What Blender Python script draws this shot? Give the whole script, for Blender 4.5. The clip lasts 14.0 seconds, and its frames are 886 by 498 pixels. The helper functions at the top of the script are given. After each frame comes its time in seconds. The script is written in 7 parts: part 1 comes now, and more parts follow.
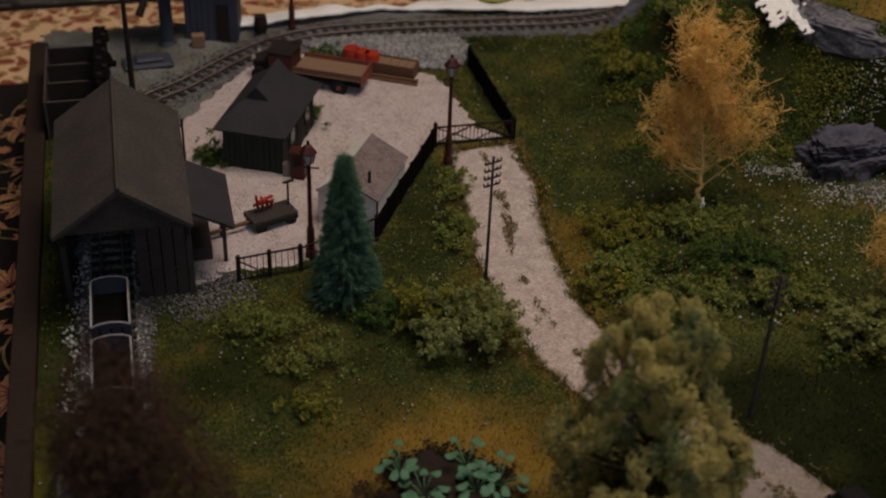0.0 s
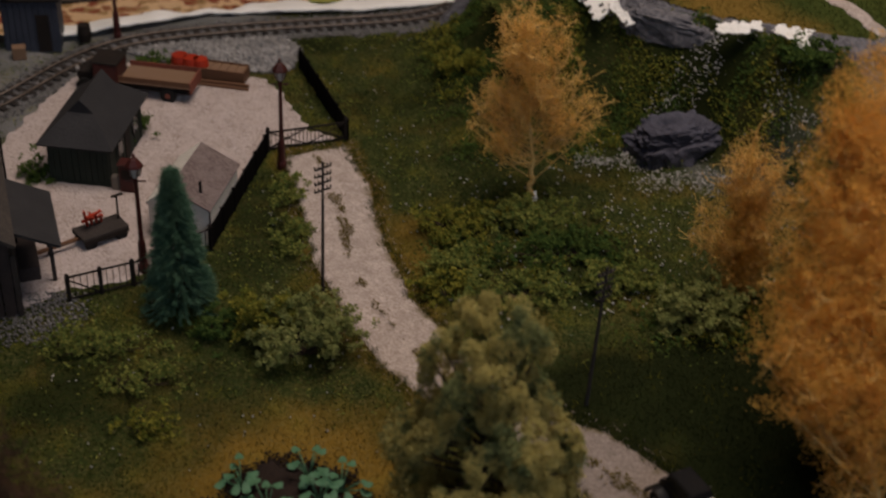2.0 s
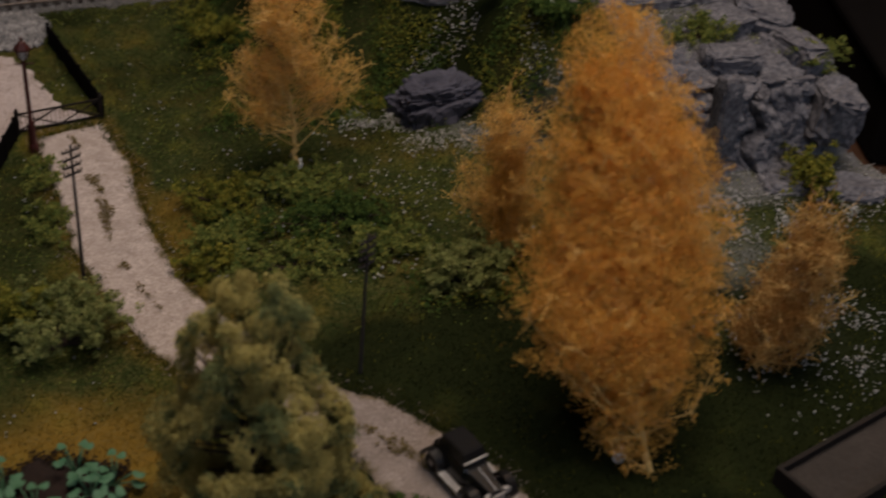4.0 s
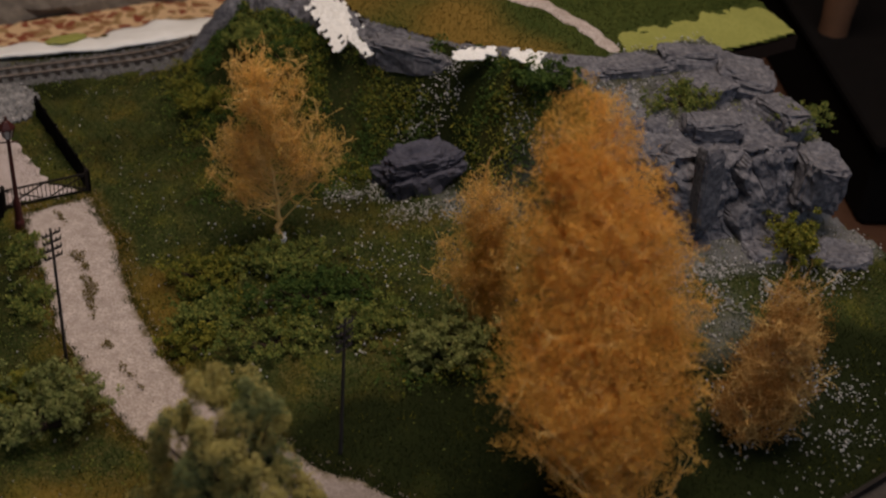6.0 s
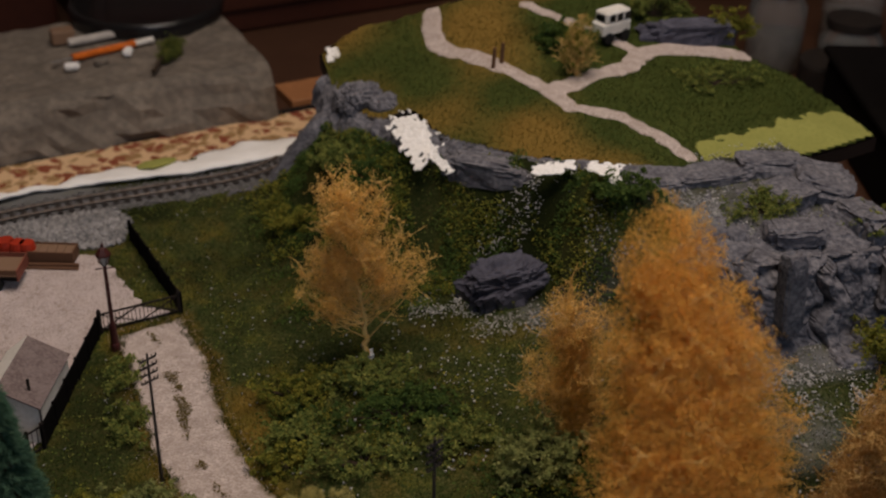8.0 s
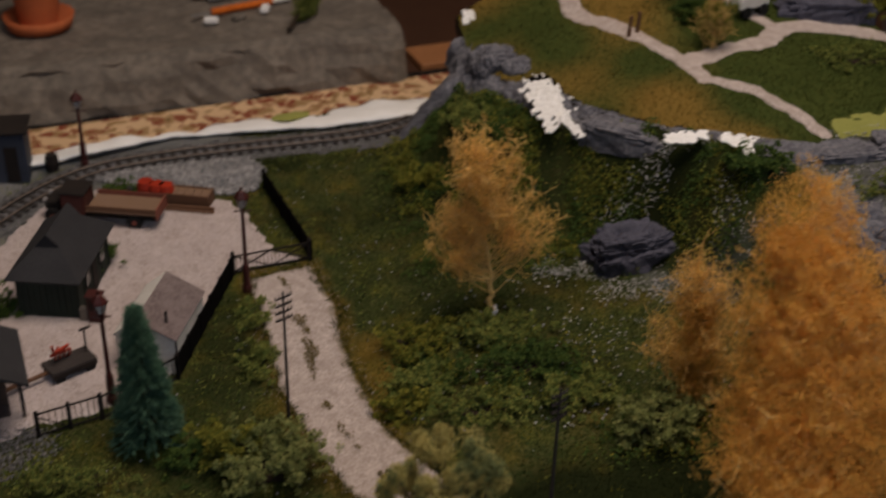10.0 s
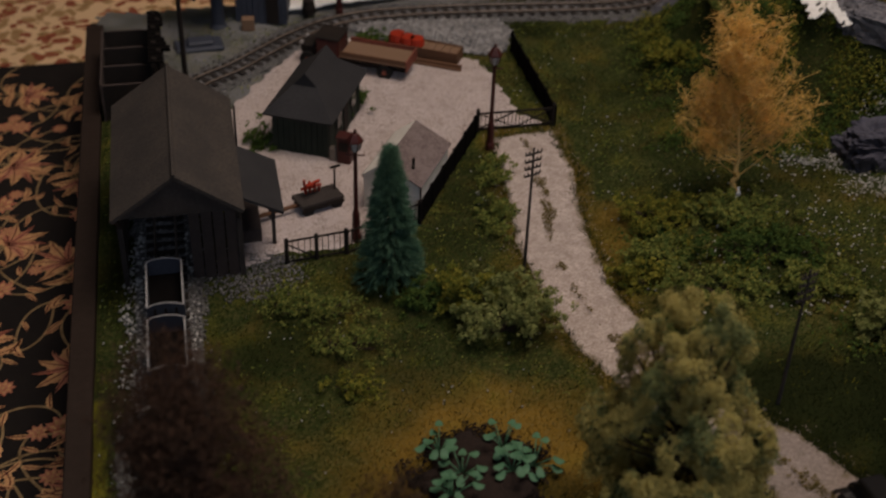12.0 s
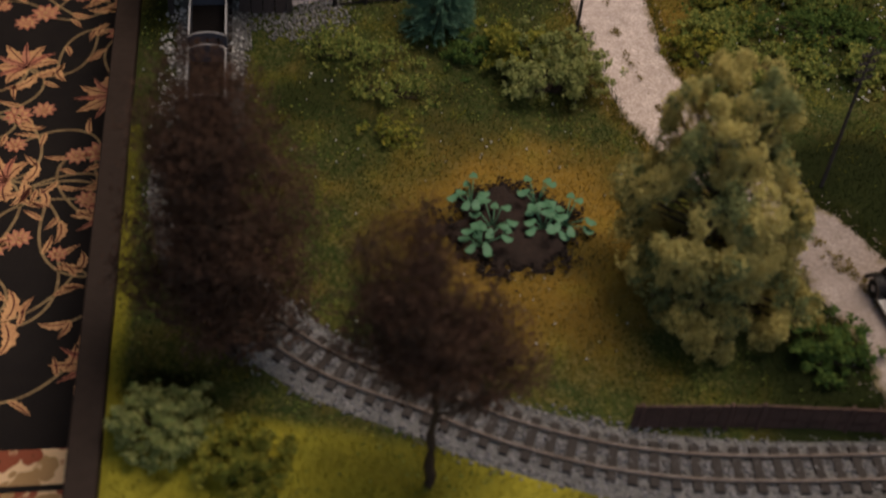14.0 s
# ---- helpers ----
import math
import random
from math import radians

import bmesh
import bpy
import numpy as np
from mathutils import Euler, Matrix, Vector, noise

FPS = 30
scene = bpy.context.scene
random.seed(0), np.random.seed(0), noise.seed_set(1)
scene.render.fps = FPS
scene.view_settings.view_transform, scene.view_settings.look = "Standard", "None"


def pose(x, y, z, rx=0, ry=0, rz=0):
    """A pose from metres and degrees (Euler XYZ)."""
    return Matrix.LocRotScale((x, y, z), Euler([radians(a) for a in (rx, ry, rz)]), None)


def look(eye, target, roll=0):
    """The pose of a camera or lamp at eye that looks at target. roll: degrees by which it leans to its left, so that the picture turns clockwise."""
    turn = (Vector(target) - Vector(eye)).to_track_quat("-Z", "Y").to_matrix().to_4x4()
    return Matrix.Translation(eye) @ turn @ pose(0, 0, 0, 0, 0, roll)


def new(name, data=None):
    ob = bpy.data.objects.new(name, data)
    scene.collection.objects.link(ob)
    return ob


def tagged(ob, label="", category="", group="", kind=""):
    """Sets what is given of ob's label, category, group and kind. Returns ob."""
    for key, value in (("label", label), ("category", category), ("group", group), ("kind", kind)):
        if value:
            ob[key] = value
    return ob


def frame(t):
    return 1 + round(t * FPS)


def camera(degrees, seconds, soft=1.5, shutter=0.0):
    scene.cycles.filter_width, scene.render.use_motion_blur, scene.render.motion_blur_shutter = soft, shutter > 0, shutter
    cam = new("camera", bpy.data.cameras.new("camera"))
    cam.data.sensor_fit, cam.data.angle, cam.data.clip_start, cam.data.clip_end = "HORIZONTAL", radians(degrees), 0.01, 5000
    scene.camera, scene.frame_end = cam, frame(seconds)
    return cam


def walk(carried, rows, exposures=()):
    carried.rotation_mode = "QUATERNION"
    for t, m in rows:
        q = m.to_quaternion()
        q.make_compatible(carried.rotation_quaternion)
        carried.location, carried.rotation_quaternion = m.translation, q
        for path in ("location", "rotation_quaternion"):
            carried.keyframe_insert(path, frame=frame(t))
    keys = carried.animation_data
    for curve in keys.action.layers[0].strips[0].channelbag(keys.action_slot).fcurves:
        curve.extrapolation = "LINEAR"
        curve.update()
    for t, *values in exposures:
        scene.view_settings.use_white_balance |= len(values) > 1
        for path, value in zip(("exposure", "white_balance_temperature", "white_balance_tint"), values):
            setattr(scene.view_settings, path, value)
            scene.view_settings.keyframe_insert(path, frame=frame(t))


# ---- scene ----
cam = camera(38.3, 14.0, soft=2.2, shutter=0.5)
cam.data.dof.use_dof = True
cam.data.dof.focus_distance, cam.data.dof.aperture_fstop = 0.98, 7.5
PATH = [
    (0, (0.0087, -0.0101, 0.5749), (0.0182, 0.8129, 0.0069), 2.4),
    (0.5, (0.0104, -0.0090, 0.5799), (0.0239, 0.8135, 0.0113), 2.6),
    (1, (0.0153, -0.0092, 0.5812), (0.0709, 0.8191, 0.0236), 3.7),
    (1.5, (0.0217, -0.0068, 0.5825), (0.1232, 0.8147, 0.0215), 4.3),
    (2, (0.0268, -0.0062, 0.5826), (0.1458, 0.8079, 0.0141), 3.7),
    (2.5, (0.0348, -0.0018, 0.5815), (0.1808, 0.7840, -0.0194), 3.0),
    (3, (0.0424, 0.0009, 0.5814), (0.2214, 0.7715, -0.0302), 3.4),
    (3.5, (0.0503, 0.0016, 0.5842), (0.2717, 0.7720, -0.0137), 4.3),
    (4, (0.0534, 0.0008, 0.5870), (0.3225, 0.7650, 0.0008), 5.9),
    (4.2, (0.0550, -0.0002, 0.5854), (0.3395, 0.7643, 0.0069), 6.5),
    (6.3, (0.0757, 0.0118, 0.6161), (0.3373, 0.8024, 0.0625), 4.4),
    (6.5, (0.0741, 0.0125, 0.6179), (0.3336, 0.8125, 0.0769), 4.0),
    (7, (0.0693, 0.0130, 0.6239), (0.3162, 0.8282, 0.1001), 3.1),
    (7.5, (0.0692, 0.0104, 0.6280), (0.2971, 0.8448, 0.1261), 1.9),
    (7.7, (0.0692, 0.0092, 0.6308), (0.2908, 0.8470, 0.1316), 1.5),
    (9.8, (0.0480, -0.0092, 0.6221), (0.1980, 0.8403, 0.1162), 1.3),
    (10, (0.0448, -0.0113, 0.6221), (0.1773, 0.8353, 0.1066), 1.6),
    (10.5, (0.0298, -0.0184, 0.6203), (0.1158, 0.8208, 0.0832), 1.8),
    (11, (0.0205, -0.0242, 0.6169), (0.0660, 0.8040, 0.0583), 2.3),
    (11.5, (0.0120, -0.0272, 0.6119), (0.0225, 0.7917, 0.0380), 2.1),
    (12, (0.0070, -0.0286, 0.6064), (-0.0135, 0.7781, 0.0158), 2.0),
    (12.5, (0.0087, -0.0326, 0.5993), (-0.0288, 0.7573, -0.0127), 2.3),
    (13, (0.0104, -0.0340, 0.5893), (-0.0421, 0.7129, -0.0735), 3.2),
    (13.5, (0.0156, -0.0341, 0.5821), (-0.0374, 0.6866, -0.1091), 4.3),
    (14, (0.0180, -0.0347, 0.5765), (-0.0279, 0.6631, -0.1383), 5.4),
]
EXPOSURES = [(0.0, -0.02), (2.0, -0.03), (4.0, -0.03), (7.5, 0.05), (10.0, 0.03), (12.0, -0.1), (13.0, 0.03), (14.0, 0.62)]
walk(cam, [(t, look(eye, target, roll)) for t, eye, target, roll in PATH], EXPOSURES)

# ---- light: a dim room with one ceiling lamp ----
world = bpy.data.worlds.new("room_air")
scene.world = world
world.use_nodes = True
world.node_tree.nodes["Background"].inputs[0].default_value = (0.62, 0.72, 1.0, 1)
world.node_tree.nodes["Background"].inputs[1].default_value = 0.02
lamp_data = bpy.data.lights.new("ceiling_lamp_light", "AREA")
lamp_data.shape, lamp_data.size = "DISK", 1.1
lamp_data.energy, lamp_data.color = 23.5, (1.0, 0.83, 0.70)
lamp_light = new("ceiling_lamp_light", lamp_data)
lamp_light.matrix_world = look((0.42, 0.74, 1.78), (0.40, 0.74, 0.0))
# cool fill for camera-facing sides, set in an assumed window behind the camera
fill_data = bpy.data.lights.new("front_fill_light", "AREA")
fill_data.shape, fill_data.size, fill_data.size_y = "RECTANGLE", 1.3, 1.0
fill_data.energy, fill_data.color = 16.5, (0.64, 0.77, 1.0)
fill_light = new("front_fill_light", fill_data)
fill_light.matrix_world = look((0.4, -1.66, 1.25), (0.2, 0.8, 0.0))

# ---- helpers of this scene: lengths below are in centimetres ----
C = 0.01
ANGLE = 14.0
CA, SA = math.cos(radians(ANGLE)), math.sin(radians(ANGLE))
rng = np.random.default_rng(7)


def board(u, v):
    """Board coordinates (along its front, along its side) to the world's x, y."""
    return u * CA - v * SA, u * SA + v * CA


def at(x, y, z=0.0, rz=0.0, rx=0.0, ry=0.0):
    return pose(x * C, y * C, z * C, rx, ry, rz)


def thing(name, m, label, category, group="", kind=""):
    ob = new(name)
    ob.matrix_world = m
    ob.empty_display_size = 0.01
    return tagged(ob, label, category, group, kind)


def finish(name, me, material, parent=None, label="", smooth=False):
    me.materials.append(material)
    if smooth:
        me.polygons.foreach_set("use_smooth", [True] * len(me.polygons))
    ob = new(name, me)
    if parent is not None:
        ob.parent = parent
    if label:
        ob["label"] = label
    return ob


def part(name, bm, material, parent=None, label="", smooth=False, bevel=0.0):
    if bevel:
        bmesh.ops.bevel(bm, geom=list(bm.edges), offset=bevel, segments=1, affect="EDGES", clamp_overlap=True)
    bmesh.ops.recalc_face_normals(bm, faces=bm.faces)
    bmesh.ops.scale(bm, vec=(C, C, C), verts=bm.verts)
    me = bpy.data.meshes.new(name)
    bm.to_mesh(me)
    bm.free()
    return finish(name, me, material, parent, label, smooth)


def raw(name, verts, faces, material, parent=None, label="", smooth=False):
    me = bpy.data.meshes.new(name)
    verts, faces = np.asarray(verts, np.float32) * C, np.asarray(faces, np.int32)
    n, k = faces.shape
    me.vertices.add(len(verts))
    me.vertices.foreach_set("co", verts.ravel())
    me.loops.add(n * k)
    me.loops.foreach_set("vertex_index", faces.ravel())
    me.polygons.add(n)
    me.polygons.foreach_set("loop_start", np.arange(0, n * k, k, dtype=np.int32))
    me.update(calc_edges=True)
    return finish(name, me, material, parent, label, smooth)


def box(bm, x0, x1, y0, y1, z0, z1, m=None):
    vs = [bm.verts.new((x, y, z)) for z in (z0, z1) for x, y in ((x0, y0), (x1, y0), (x1, y1), (x0, y1))]
    for f in ((0, 3, 2, 1), (4, 5, 6, 7), (0, 1, 5, 4), (1, 2, 6, 5), (2, 3, 7, 6), (3, 0, 4, 7)):
        bm.faces.new([vs[i] for i in f])
    if m is not None:
        bmesh.ops.transform(bm, matrix=m, verts=vs)
    return vs


def boxed(*args):
    bm = bmesh.new()
    box(bm, *args)
    return bm


def rod(bm, p0, p1, r0, r1=None, n=8):
    """A round bar from p0 to p1."""
    r1 = r0 if r1 is None else r1
    p0, p1 = Vector(p0), Vector(p1)
    q = (p1 - p0).to_track_quat("Z", "Y")
    rings = []
    for p, r in ((p0, r0), (p1, r1)):
        rings.append([bm.verts.new(p + q @ Vector((r * math.cos(a), r * math.sin(a), 0))) for a in [2 * math.pi * i / n for i in range(n)]])
    for i in range(n):
        bm.faces.new((rings[0][i], rings[0][(i + 1) % n], rings[1][(i + 1) % n], rings[1][i]))
    bm.faces.new(rings[0][::-1])
    bm.faces.new(rings[1])


def rodded(*args, **kw):
    bm = bmesh.new()
    rod(bm, *args, **kw)
    return bm


def lathe(profile, n=16):
    """A turned body from (radius, height) pairs."""
    bm = bmesh.new()
    rings = [[bm.verts.new((r * math.cos(2 * math.pi * i / n), r * math.sin(2 * math.pi * i / n), z)) for i in range(n)] for r, z in profile]
    for a, b in zip(rings, rings[1:]):
        for i in range(n):
            bm.faces.new((a[i], a[(i + 1) % n], b[(i + 1) % n], b[i]))
    bm.faces.new(rings[0][::-1])
    bm.faces.new(rings[-1])
    return bm


def sheet(corners, thick):
    """A flat slab with four corners, thickened downwards."""
    bm = bmesh.new()
    top = [bm.verts.new(c) for c in corners]
    n = (top[1].co - top[0].co).cross(top[3].co - top[0].co).normalized()
    if n.z < 0:
        n = -n
    low = [bm.verts.new(v.co - n * thick) for v in top]
    bm.faces.new(top)
    bm.faces.new(low[::-1])
    for i in range(4):
        j = (i + 1) % 4
        bm.faces.new((top[i], low[i], low[j], top[j]))
    return bm


# ---- materials ----
def material(name, base, rough=0.8, metal=0.0, spots=None, scale=60.0, amount=0.5, bump=0.3, fine=400.0, island=0.0, spec=0.3, thin=0.0):
    """Two-scale noise colour with fine relief. base, spots: linear colours."""
    mat = bpy.data.materials.new(name)
    mat.use_nodes = True
    nt = mat.node_tree
    b = nt.nodes["Principled BSDF"]
    b.inputs["Roughness"].default_value, b.inputs["Metallic"].default_value = rough, metal
    b.inputs["Specular IOR Level"].default_value = spec
    pos = nt.nodes.new("ShaderNodeNewGeometry").outputs["Position"]

    def tex(s, d=4.0):
        t = nt.nodes.new("ShaderNodeTexNoise")
        t.inputs["Scale"].default_value, t.inputs["Detail"].default_value = s, d
        nt.links.new(pos, t.inputs["Vector"])
        return t.outputs["Fac"]

    def ramp(fac, lo, hi):
        r = nt.nodes.new("ShaderNodeMapRange")
        r.inputs["From Min"].default_value, r.inputs["From Max"].default_value = lo, hi
        nt.links.new(fac, r.inputs["Value"])
        return r.outputs["Result"]

    def mix(fac, a, c, how="MIX"):
        m = nt.nodes.new("ShaderNodeMix")
        m.data_type, m.blend_type = "RGBA", how
        for sock, v in ((m.inputs["Factor"], fac), (m.inputs["A"], a), (m.inputs["B"], c)):
            if isinstance(v, (int, float)):
                sock.default_value = v
            elif isinstance(v, tuple):
                sock.default_value = (*v, 1)
            else:
                nt.links.new(v, sock)
        return m.outputs["Result"]

    spots = spots or tuple(c * 0.55 for c in base)
    col = mix(ramp(tex(scale), 0.35, 0.65), base, mix(0.5, base, spots))
    grain = ramp(tex(fine, 2.0), 0.35, 0.65)
    col = mix(grain, col, mix(amount, col, spots))
    if island:
        g = nt.nodes.new("ShaderNodeNewGeometry")
        col = mix(ramp(g.outputs["Random Per Island"], 0, 1), col, mix(island, col, spots))
    nt.links.new(col, b.inputs["Base Color"])
    if thin:
        t = nt.nodes.new("ShaderNodeBsdfTranslucent")
        nt.links.new(col, t.inputs["Color"])
        s = nt.nodes.new("ShaderNodeMixShader")
        s.inputs[0].default_value = thin
        nt.links.new(b.outputs[0], s.inputs[1])
        nt.links.new(t.outputs[0], s.inputs[2])
        nt.links.new(s.outputs[0], nt.nodes["Material Output"].inputs["Surface"])
    if bump:
        n = nt.nodes.new("ShaderNodeBump")
        n.inputs["Strength"].default_value, n.inputs["Distance"].default_value = bump, 0.001
        nt.links.new(tex(fine, 3.0), n.inputs["Height"])
        nt.links.new(n.outputs["Normal"], b.inputs["Normal"])
    return mat


M_SOIL = material("turf", (0.045, 0.054, 0.014), 0.95, spec=0.05, spots=(0.02, 0.035, 0.01), scale=35, amount=0.7, bump=0.9, fine=500)
M_GRASS = material("grass_fibre", (0.072, 0.078, 0.016), 0.9, spots=(0.030, 0.048, 0.012), scale=30, island=0.6, bump=0, thin=0.4, spec=0.1)
M_GRASS_DRY = material("dry_grass_fibre", (0.27, 0.165, 0.03), 0.9, spots=(0.12, 0.10, 0.02), scale=30, island=0.6, bump=0, thin=0.4, spec=0.1)
M_LEAF = material("foam_leaf", (0.42, 0.40, 0.10), 0.9, spots=(0.09, 0.135, 0.035), scale=140, island=1.0, bump=0, thin=0.4, spec=0.1)
M_LEAF_DARK = material("dark_foam_leaf", (0.15, 0.20, 0.04), 0.9, spots=(0.04, 0.08, 0.022), scale=140, island=1.0, bump=0, thin=0.4, spec=0.1)
M_LEAF_YEL = material("yellow_green_leaf", (0.46, 0.38, 0.06), 0.9, spots=(0.10, 0.13, 0.025), scale=140, island=1.0, bump=0, thin=0.4, spec=0.1)
M_OLIVE = material("olive_foam", (0.64, 0.53, 0.20), 0.9, spots=(0.40, 0.36, 0.13), scale=70, island=0.9, bump=0, thin=0.5, spec=0.1)
M_GOLD = material("gold_leaf", (0.97, 0.72, 0.25), 0.85, spots=(0.86, 0.54, 0.14), scale=30, island=0.9, bump=0, thin=0.6, spec=0.1)
M_ORANGE = material("orange_leaf", (0.95, 0.66, 0.20), 0.85, spots=(0.85, 0.49, 0.11), scale=60, island=0.9, bump=0, thin=0.6, spec=0.1)
M_BROWN = material("brown_leaf", (0.15, 0.085, 0.055), 0.9, spots=(0.065, 0.038, 0.028), scale=30, island=1.0, bump=0, thin=0.4, spec=0.1)
M_SAGE = material("sage_green_foam", (0.34, 0.36, 0.15), 0.9, spots=(0.11, 0.14, 0.06), scale=70, island=0.9, bump=0, thin=0.4, spec=0.1)
M_LEAF_PALE = material("pale_foam_leaf", (0.46, 0.44, 0.17), 0.9, spots=(0.16, 0.20, 0.065), scale=140, island=1.0, bump=0, thin=0.4, spec=0.1)
M_CONIFER = material("conifer_needle", (0.22, 0.36, 0.24), 0.8, spots=(0.05, 0.12, 0.075), scale=60, island=0.9, bump=0, thin=0.4, spec=0.1)
M_LIMEGRASS = material("yellow_green_fibre", (0.34, 0.30, 0.03), 0.9, spots=(0.17, 0.16, 0.02), scale=40, island=0.9, bump=0, thin=0.4, spec=0.1)
M_WEED = material("dry_weed", (0.22, 0.155, 0.048), 0.9, spots=(0.11, 0.09, 0.027), scale=90, island=0.9, bump=0, thin=0.3, spec=0.1)
# Fibre colour kept very dark for the shade on the front right flat.
M_SHADED_GREEN = material("shaded_deep_green_fibre", (0.022, 0.028, 0.008), 0.9, spots=(0.010, 0.016, 0.005), scale=30, island=0.9, bump=0, thin=0.4, spec=0.1)
M_RUSTLEAF = material("rusty_leaf", (0.58, 0.31, 0.09), 0.85, spots=(0.36, 0.18, 0.05), scale=60, island=0.9, bump=0, thin=0.6, spec=0.1)
M_TWIG = material("pale_twig", (0.85, 0.58, 0.22), 0.8, spots=(0.60, 0.36, 0.11), fine=900)
M_BARK = material("dark_bark", (0.05, 0.032, 0.02), 0.9, fine=900)
M_ROAD = material("pale_gravel", (0.62, 0.535, 0.505), 0.95, spots=(0.30, 0.24, 0.21), scale=90, amount=0.75, bump=1.0, fine=600)
M_YARD = material("fine_white_gravel", (0.57, 0.50, 0.495), 0.95, spots=(0.42, 0.345, 0.335), scale=45, amount=0.6, bump=0.9, fine=600)
M_CHIP = material("pale_stone_chip", (0.66, 0.58, 0.55), 0.9, spots=(0.30, 0.24, 0.21), island=0.9, bump=0)
M_BALLAST = material("grey_ballast", (0.30, 0.29, 0.295), 0.9, spots=(0.10, 0.095, 0.10), island=1.0, bump=0)
M_HEAP = material("broken_grey_stone", (0.52, 0.50, 0.50), 0.9, spots=(0.10, 0.10, 0.105), island=1.0, bump=0)
M_BALLAST_BED = material("ballast_bed", (0.17, 0.165, 0.16), 0.95, spots=(0.06, 0.06, 0.06), scale=80, amount=0.8, bump=1.0, fine=500)
M_SPECK = material("white_stone_chip", (0.74, 0.72, 0.70), 0.85, spots=(0.30, 0.30, 0.30), island=0.9, bump=0)
M_ROCK = material("grey_painted_plaster_rock", (0.21, 0.205, 0.225), 0.8, spots=(0.045, 0.045, 0.06), scale=70, amount=0.75, bump=1.0, fine=240)
M_ROCK_DARK = material("dark_painted_rock", (0.095, 0.095, 0.13), 0.7, spots=(0.025, 0.025, 0.04), scale=50, amount=0.5, bump=1.0, fine=260)
M_PLASTER = material("bare_white_plaster", (0.88, 0.87, 0.86), 0.9, spots=(0.74, 0.73, 0.71), scale=40, amount=0.3, bump=0.6, fine=300)
M_SLATE = material("grey_card_roof", (0.068, 0.056, 0.048), 0.85, spots=(0.024, 0.022, 0.023), scale=28, amount=0.6, bump=0.5, fine=500)
M_SLATE2 = material("dark_tile_roof", (0.034, 0.033, 0.036), 0.8, spots=(0.018, 0.018, 0.021), scale=40, amount=0.4, bump=0.5, fine=500)
M_RUSTROOF = material("weathered_tin_roof", (0.105, 0.075, 0.073), 0.8, spots=(0.23, 0.185, 0.18), scale=110, amount=0.6, bump=0.4, fine=400)
M_TIMBER = material("dark_weathered_timber", (0.055, 0.045, 0.042), 0.85, spots=(0.025, 0.02, 0.018), scale=60, amount=0.5, bump=0.6, fine=500)
M_GREENTIMBER = material("dark_green_painted_timber", (0.018, 0.028, 0.02), 0.75, spots=(0.008, 0.012, 0.009), fine=500)
M_SHEDWOOD = material("brown_shed_boards", (0.062, 0.046, 0.042), 0.85, spots=(0.035, 0.026, 0.024), scale=60, amount=0.5, bump=0.6, fine=400)
M_FENCEWOOD = material("red_brown_fence_boards", (0.085, 0.046, 0.036), 0.8, spots=(0.04, 0.024, 0.02), scale=60, amount=0.5, bump=0.5, fine=500)
M_BLACK = material("black_painted_metal", (0.012, 0.011, 0.011), 0.7, spec=0.15, spots=(0.03, 0.022, 0.018), fine=800)
M_DARKRED = material("dark_red_paint", (0.075, 0.016, 0.014), 0.5, spots=(0.035, 0.012, 0.01), fine=700)
M_RED = material("bright_red_paint", (0.42, 0.035, 0.012), 0.5, spots=(0.22, 0.02, 0.01), fine=500)
M_RUSTPAINT = material("faded_red_brown_paint", (0.25, 0.07, 0.045), 0.6, spots=(0.13, 0.05, 0.035), fine=500)
M_WHITE = material("white_card_wall", (0.78, 0.76, 0.72), 0.85, spots=(0.6, 0.57, 0.52), fine=300)
M_PALEWOOD = material("pale_wood", (0.21, 0.13, 0.088), 0.75, spots=(0.2, 0.12, 0.07), fine=400)
M_BROWNWOOD = material("brown_wood", (0.14, 0.068, 0.036), 0.75, spots=(0.1, 0.05, 0.028), fine=400)
M_EDGE = material("dark_stained_board", (0.03, 0.02, 0.016), 0.7, spec=0.15, spots=(0.02, 0.013, 0.01), scale=15, fine=200)
M_STEEL = material("worn_rail_steel", (0.23, 0.19, 0.165), 0.55, 0.4, spots=(0.09, 0.062, 0.045), fine=400)
M_SLEEPER = material("dark_sleeper", (0.018, 0.014, 0.013), 0.8, spots=(0.035, 0.03, 0.027), fine=500)
M_GLASS = bpy.data.materials.new("clear_glass")
M_GLASS.use_nodes = True
M_GLASS.node_tree.nodes["Principled BSDF"].inputs["Transmission Weight"].default_value = 0.9
M_GLASS.node_tree.nodes["Principled BSDF"].inputs["Roughness"].default_value = 0.08
M_GLASS.node_tree.nodes["Principled BSDF"].inputs["Base Color"].default_value = (0.9, 0.92, 0.92, 1)
M_COAL = material("sooty_black", (0.007, 0.006, 0.006), 0.95, fine=400, spec=0.05)
M_WORN = material("worn_pale_paint_edge", (0.36, 0.35, 0.36), 0.6, spots=(0.2, 0.2, 0.21), fine=500)
M_LAMPGLASS = material("milky_lamp_glass", (0.62, 0.58, 0.54), 0.3, fine=300)
M_BLUEGREY = material("dark_blue_grey_paint", (0.048, 0.056, 0.08), 0.6, spots=(0.03, 0.035, 0.05), fine=400)
M_TERRACOTTA = material("terracotta", (0.55, 0.14, 0.045), 0.8, spots=(0.42, 0.11, 0.04), fine=150)
M_ORANGEPAINT = material("orange_lacquer", (0.75, 0.17, 0.02), 0.35, fine=200)
M_SLAB = material("grey_carved_foam", (0.225, 0.19, 0.155), 0.85, spots=(0.085, 0.074, 0.064), scale=26, amount=0.6, bump=1.0, fine=90)
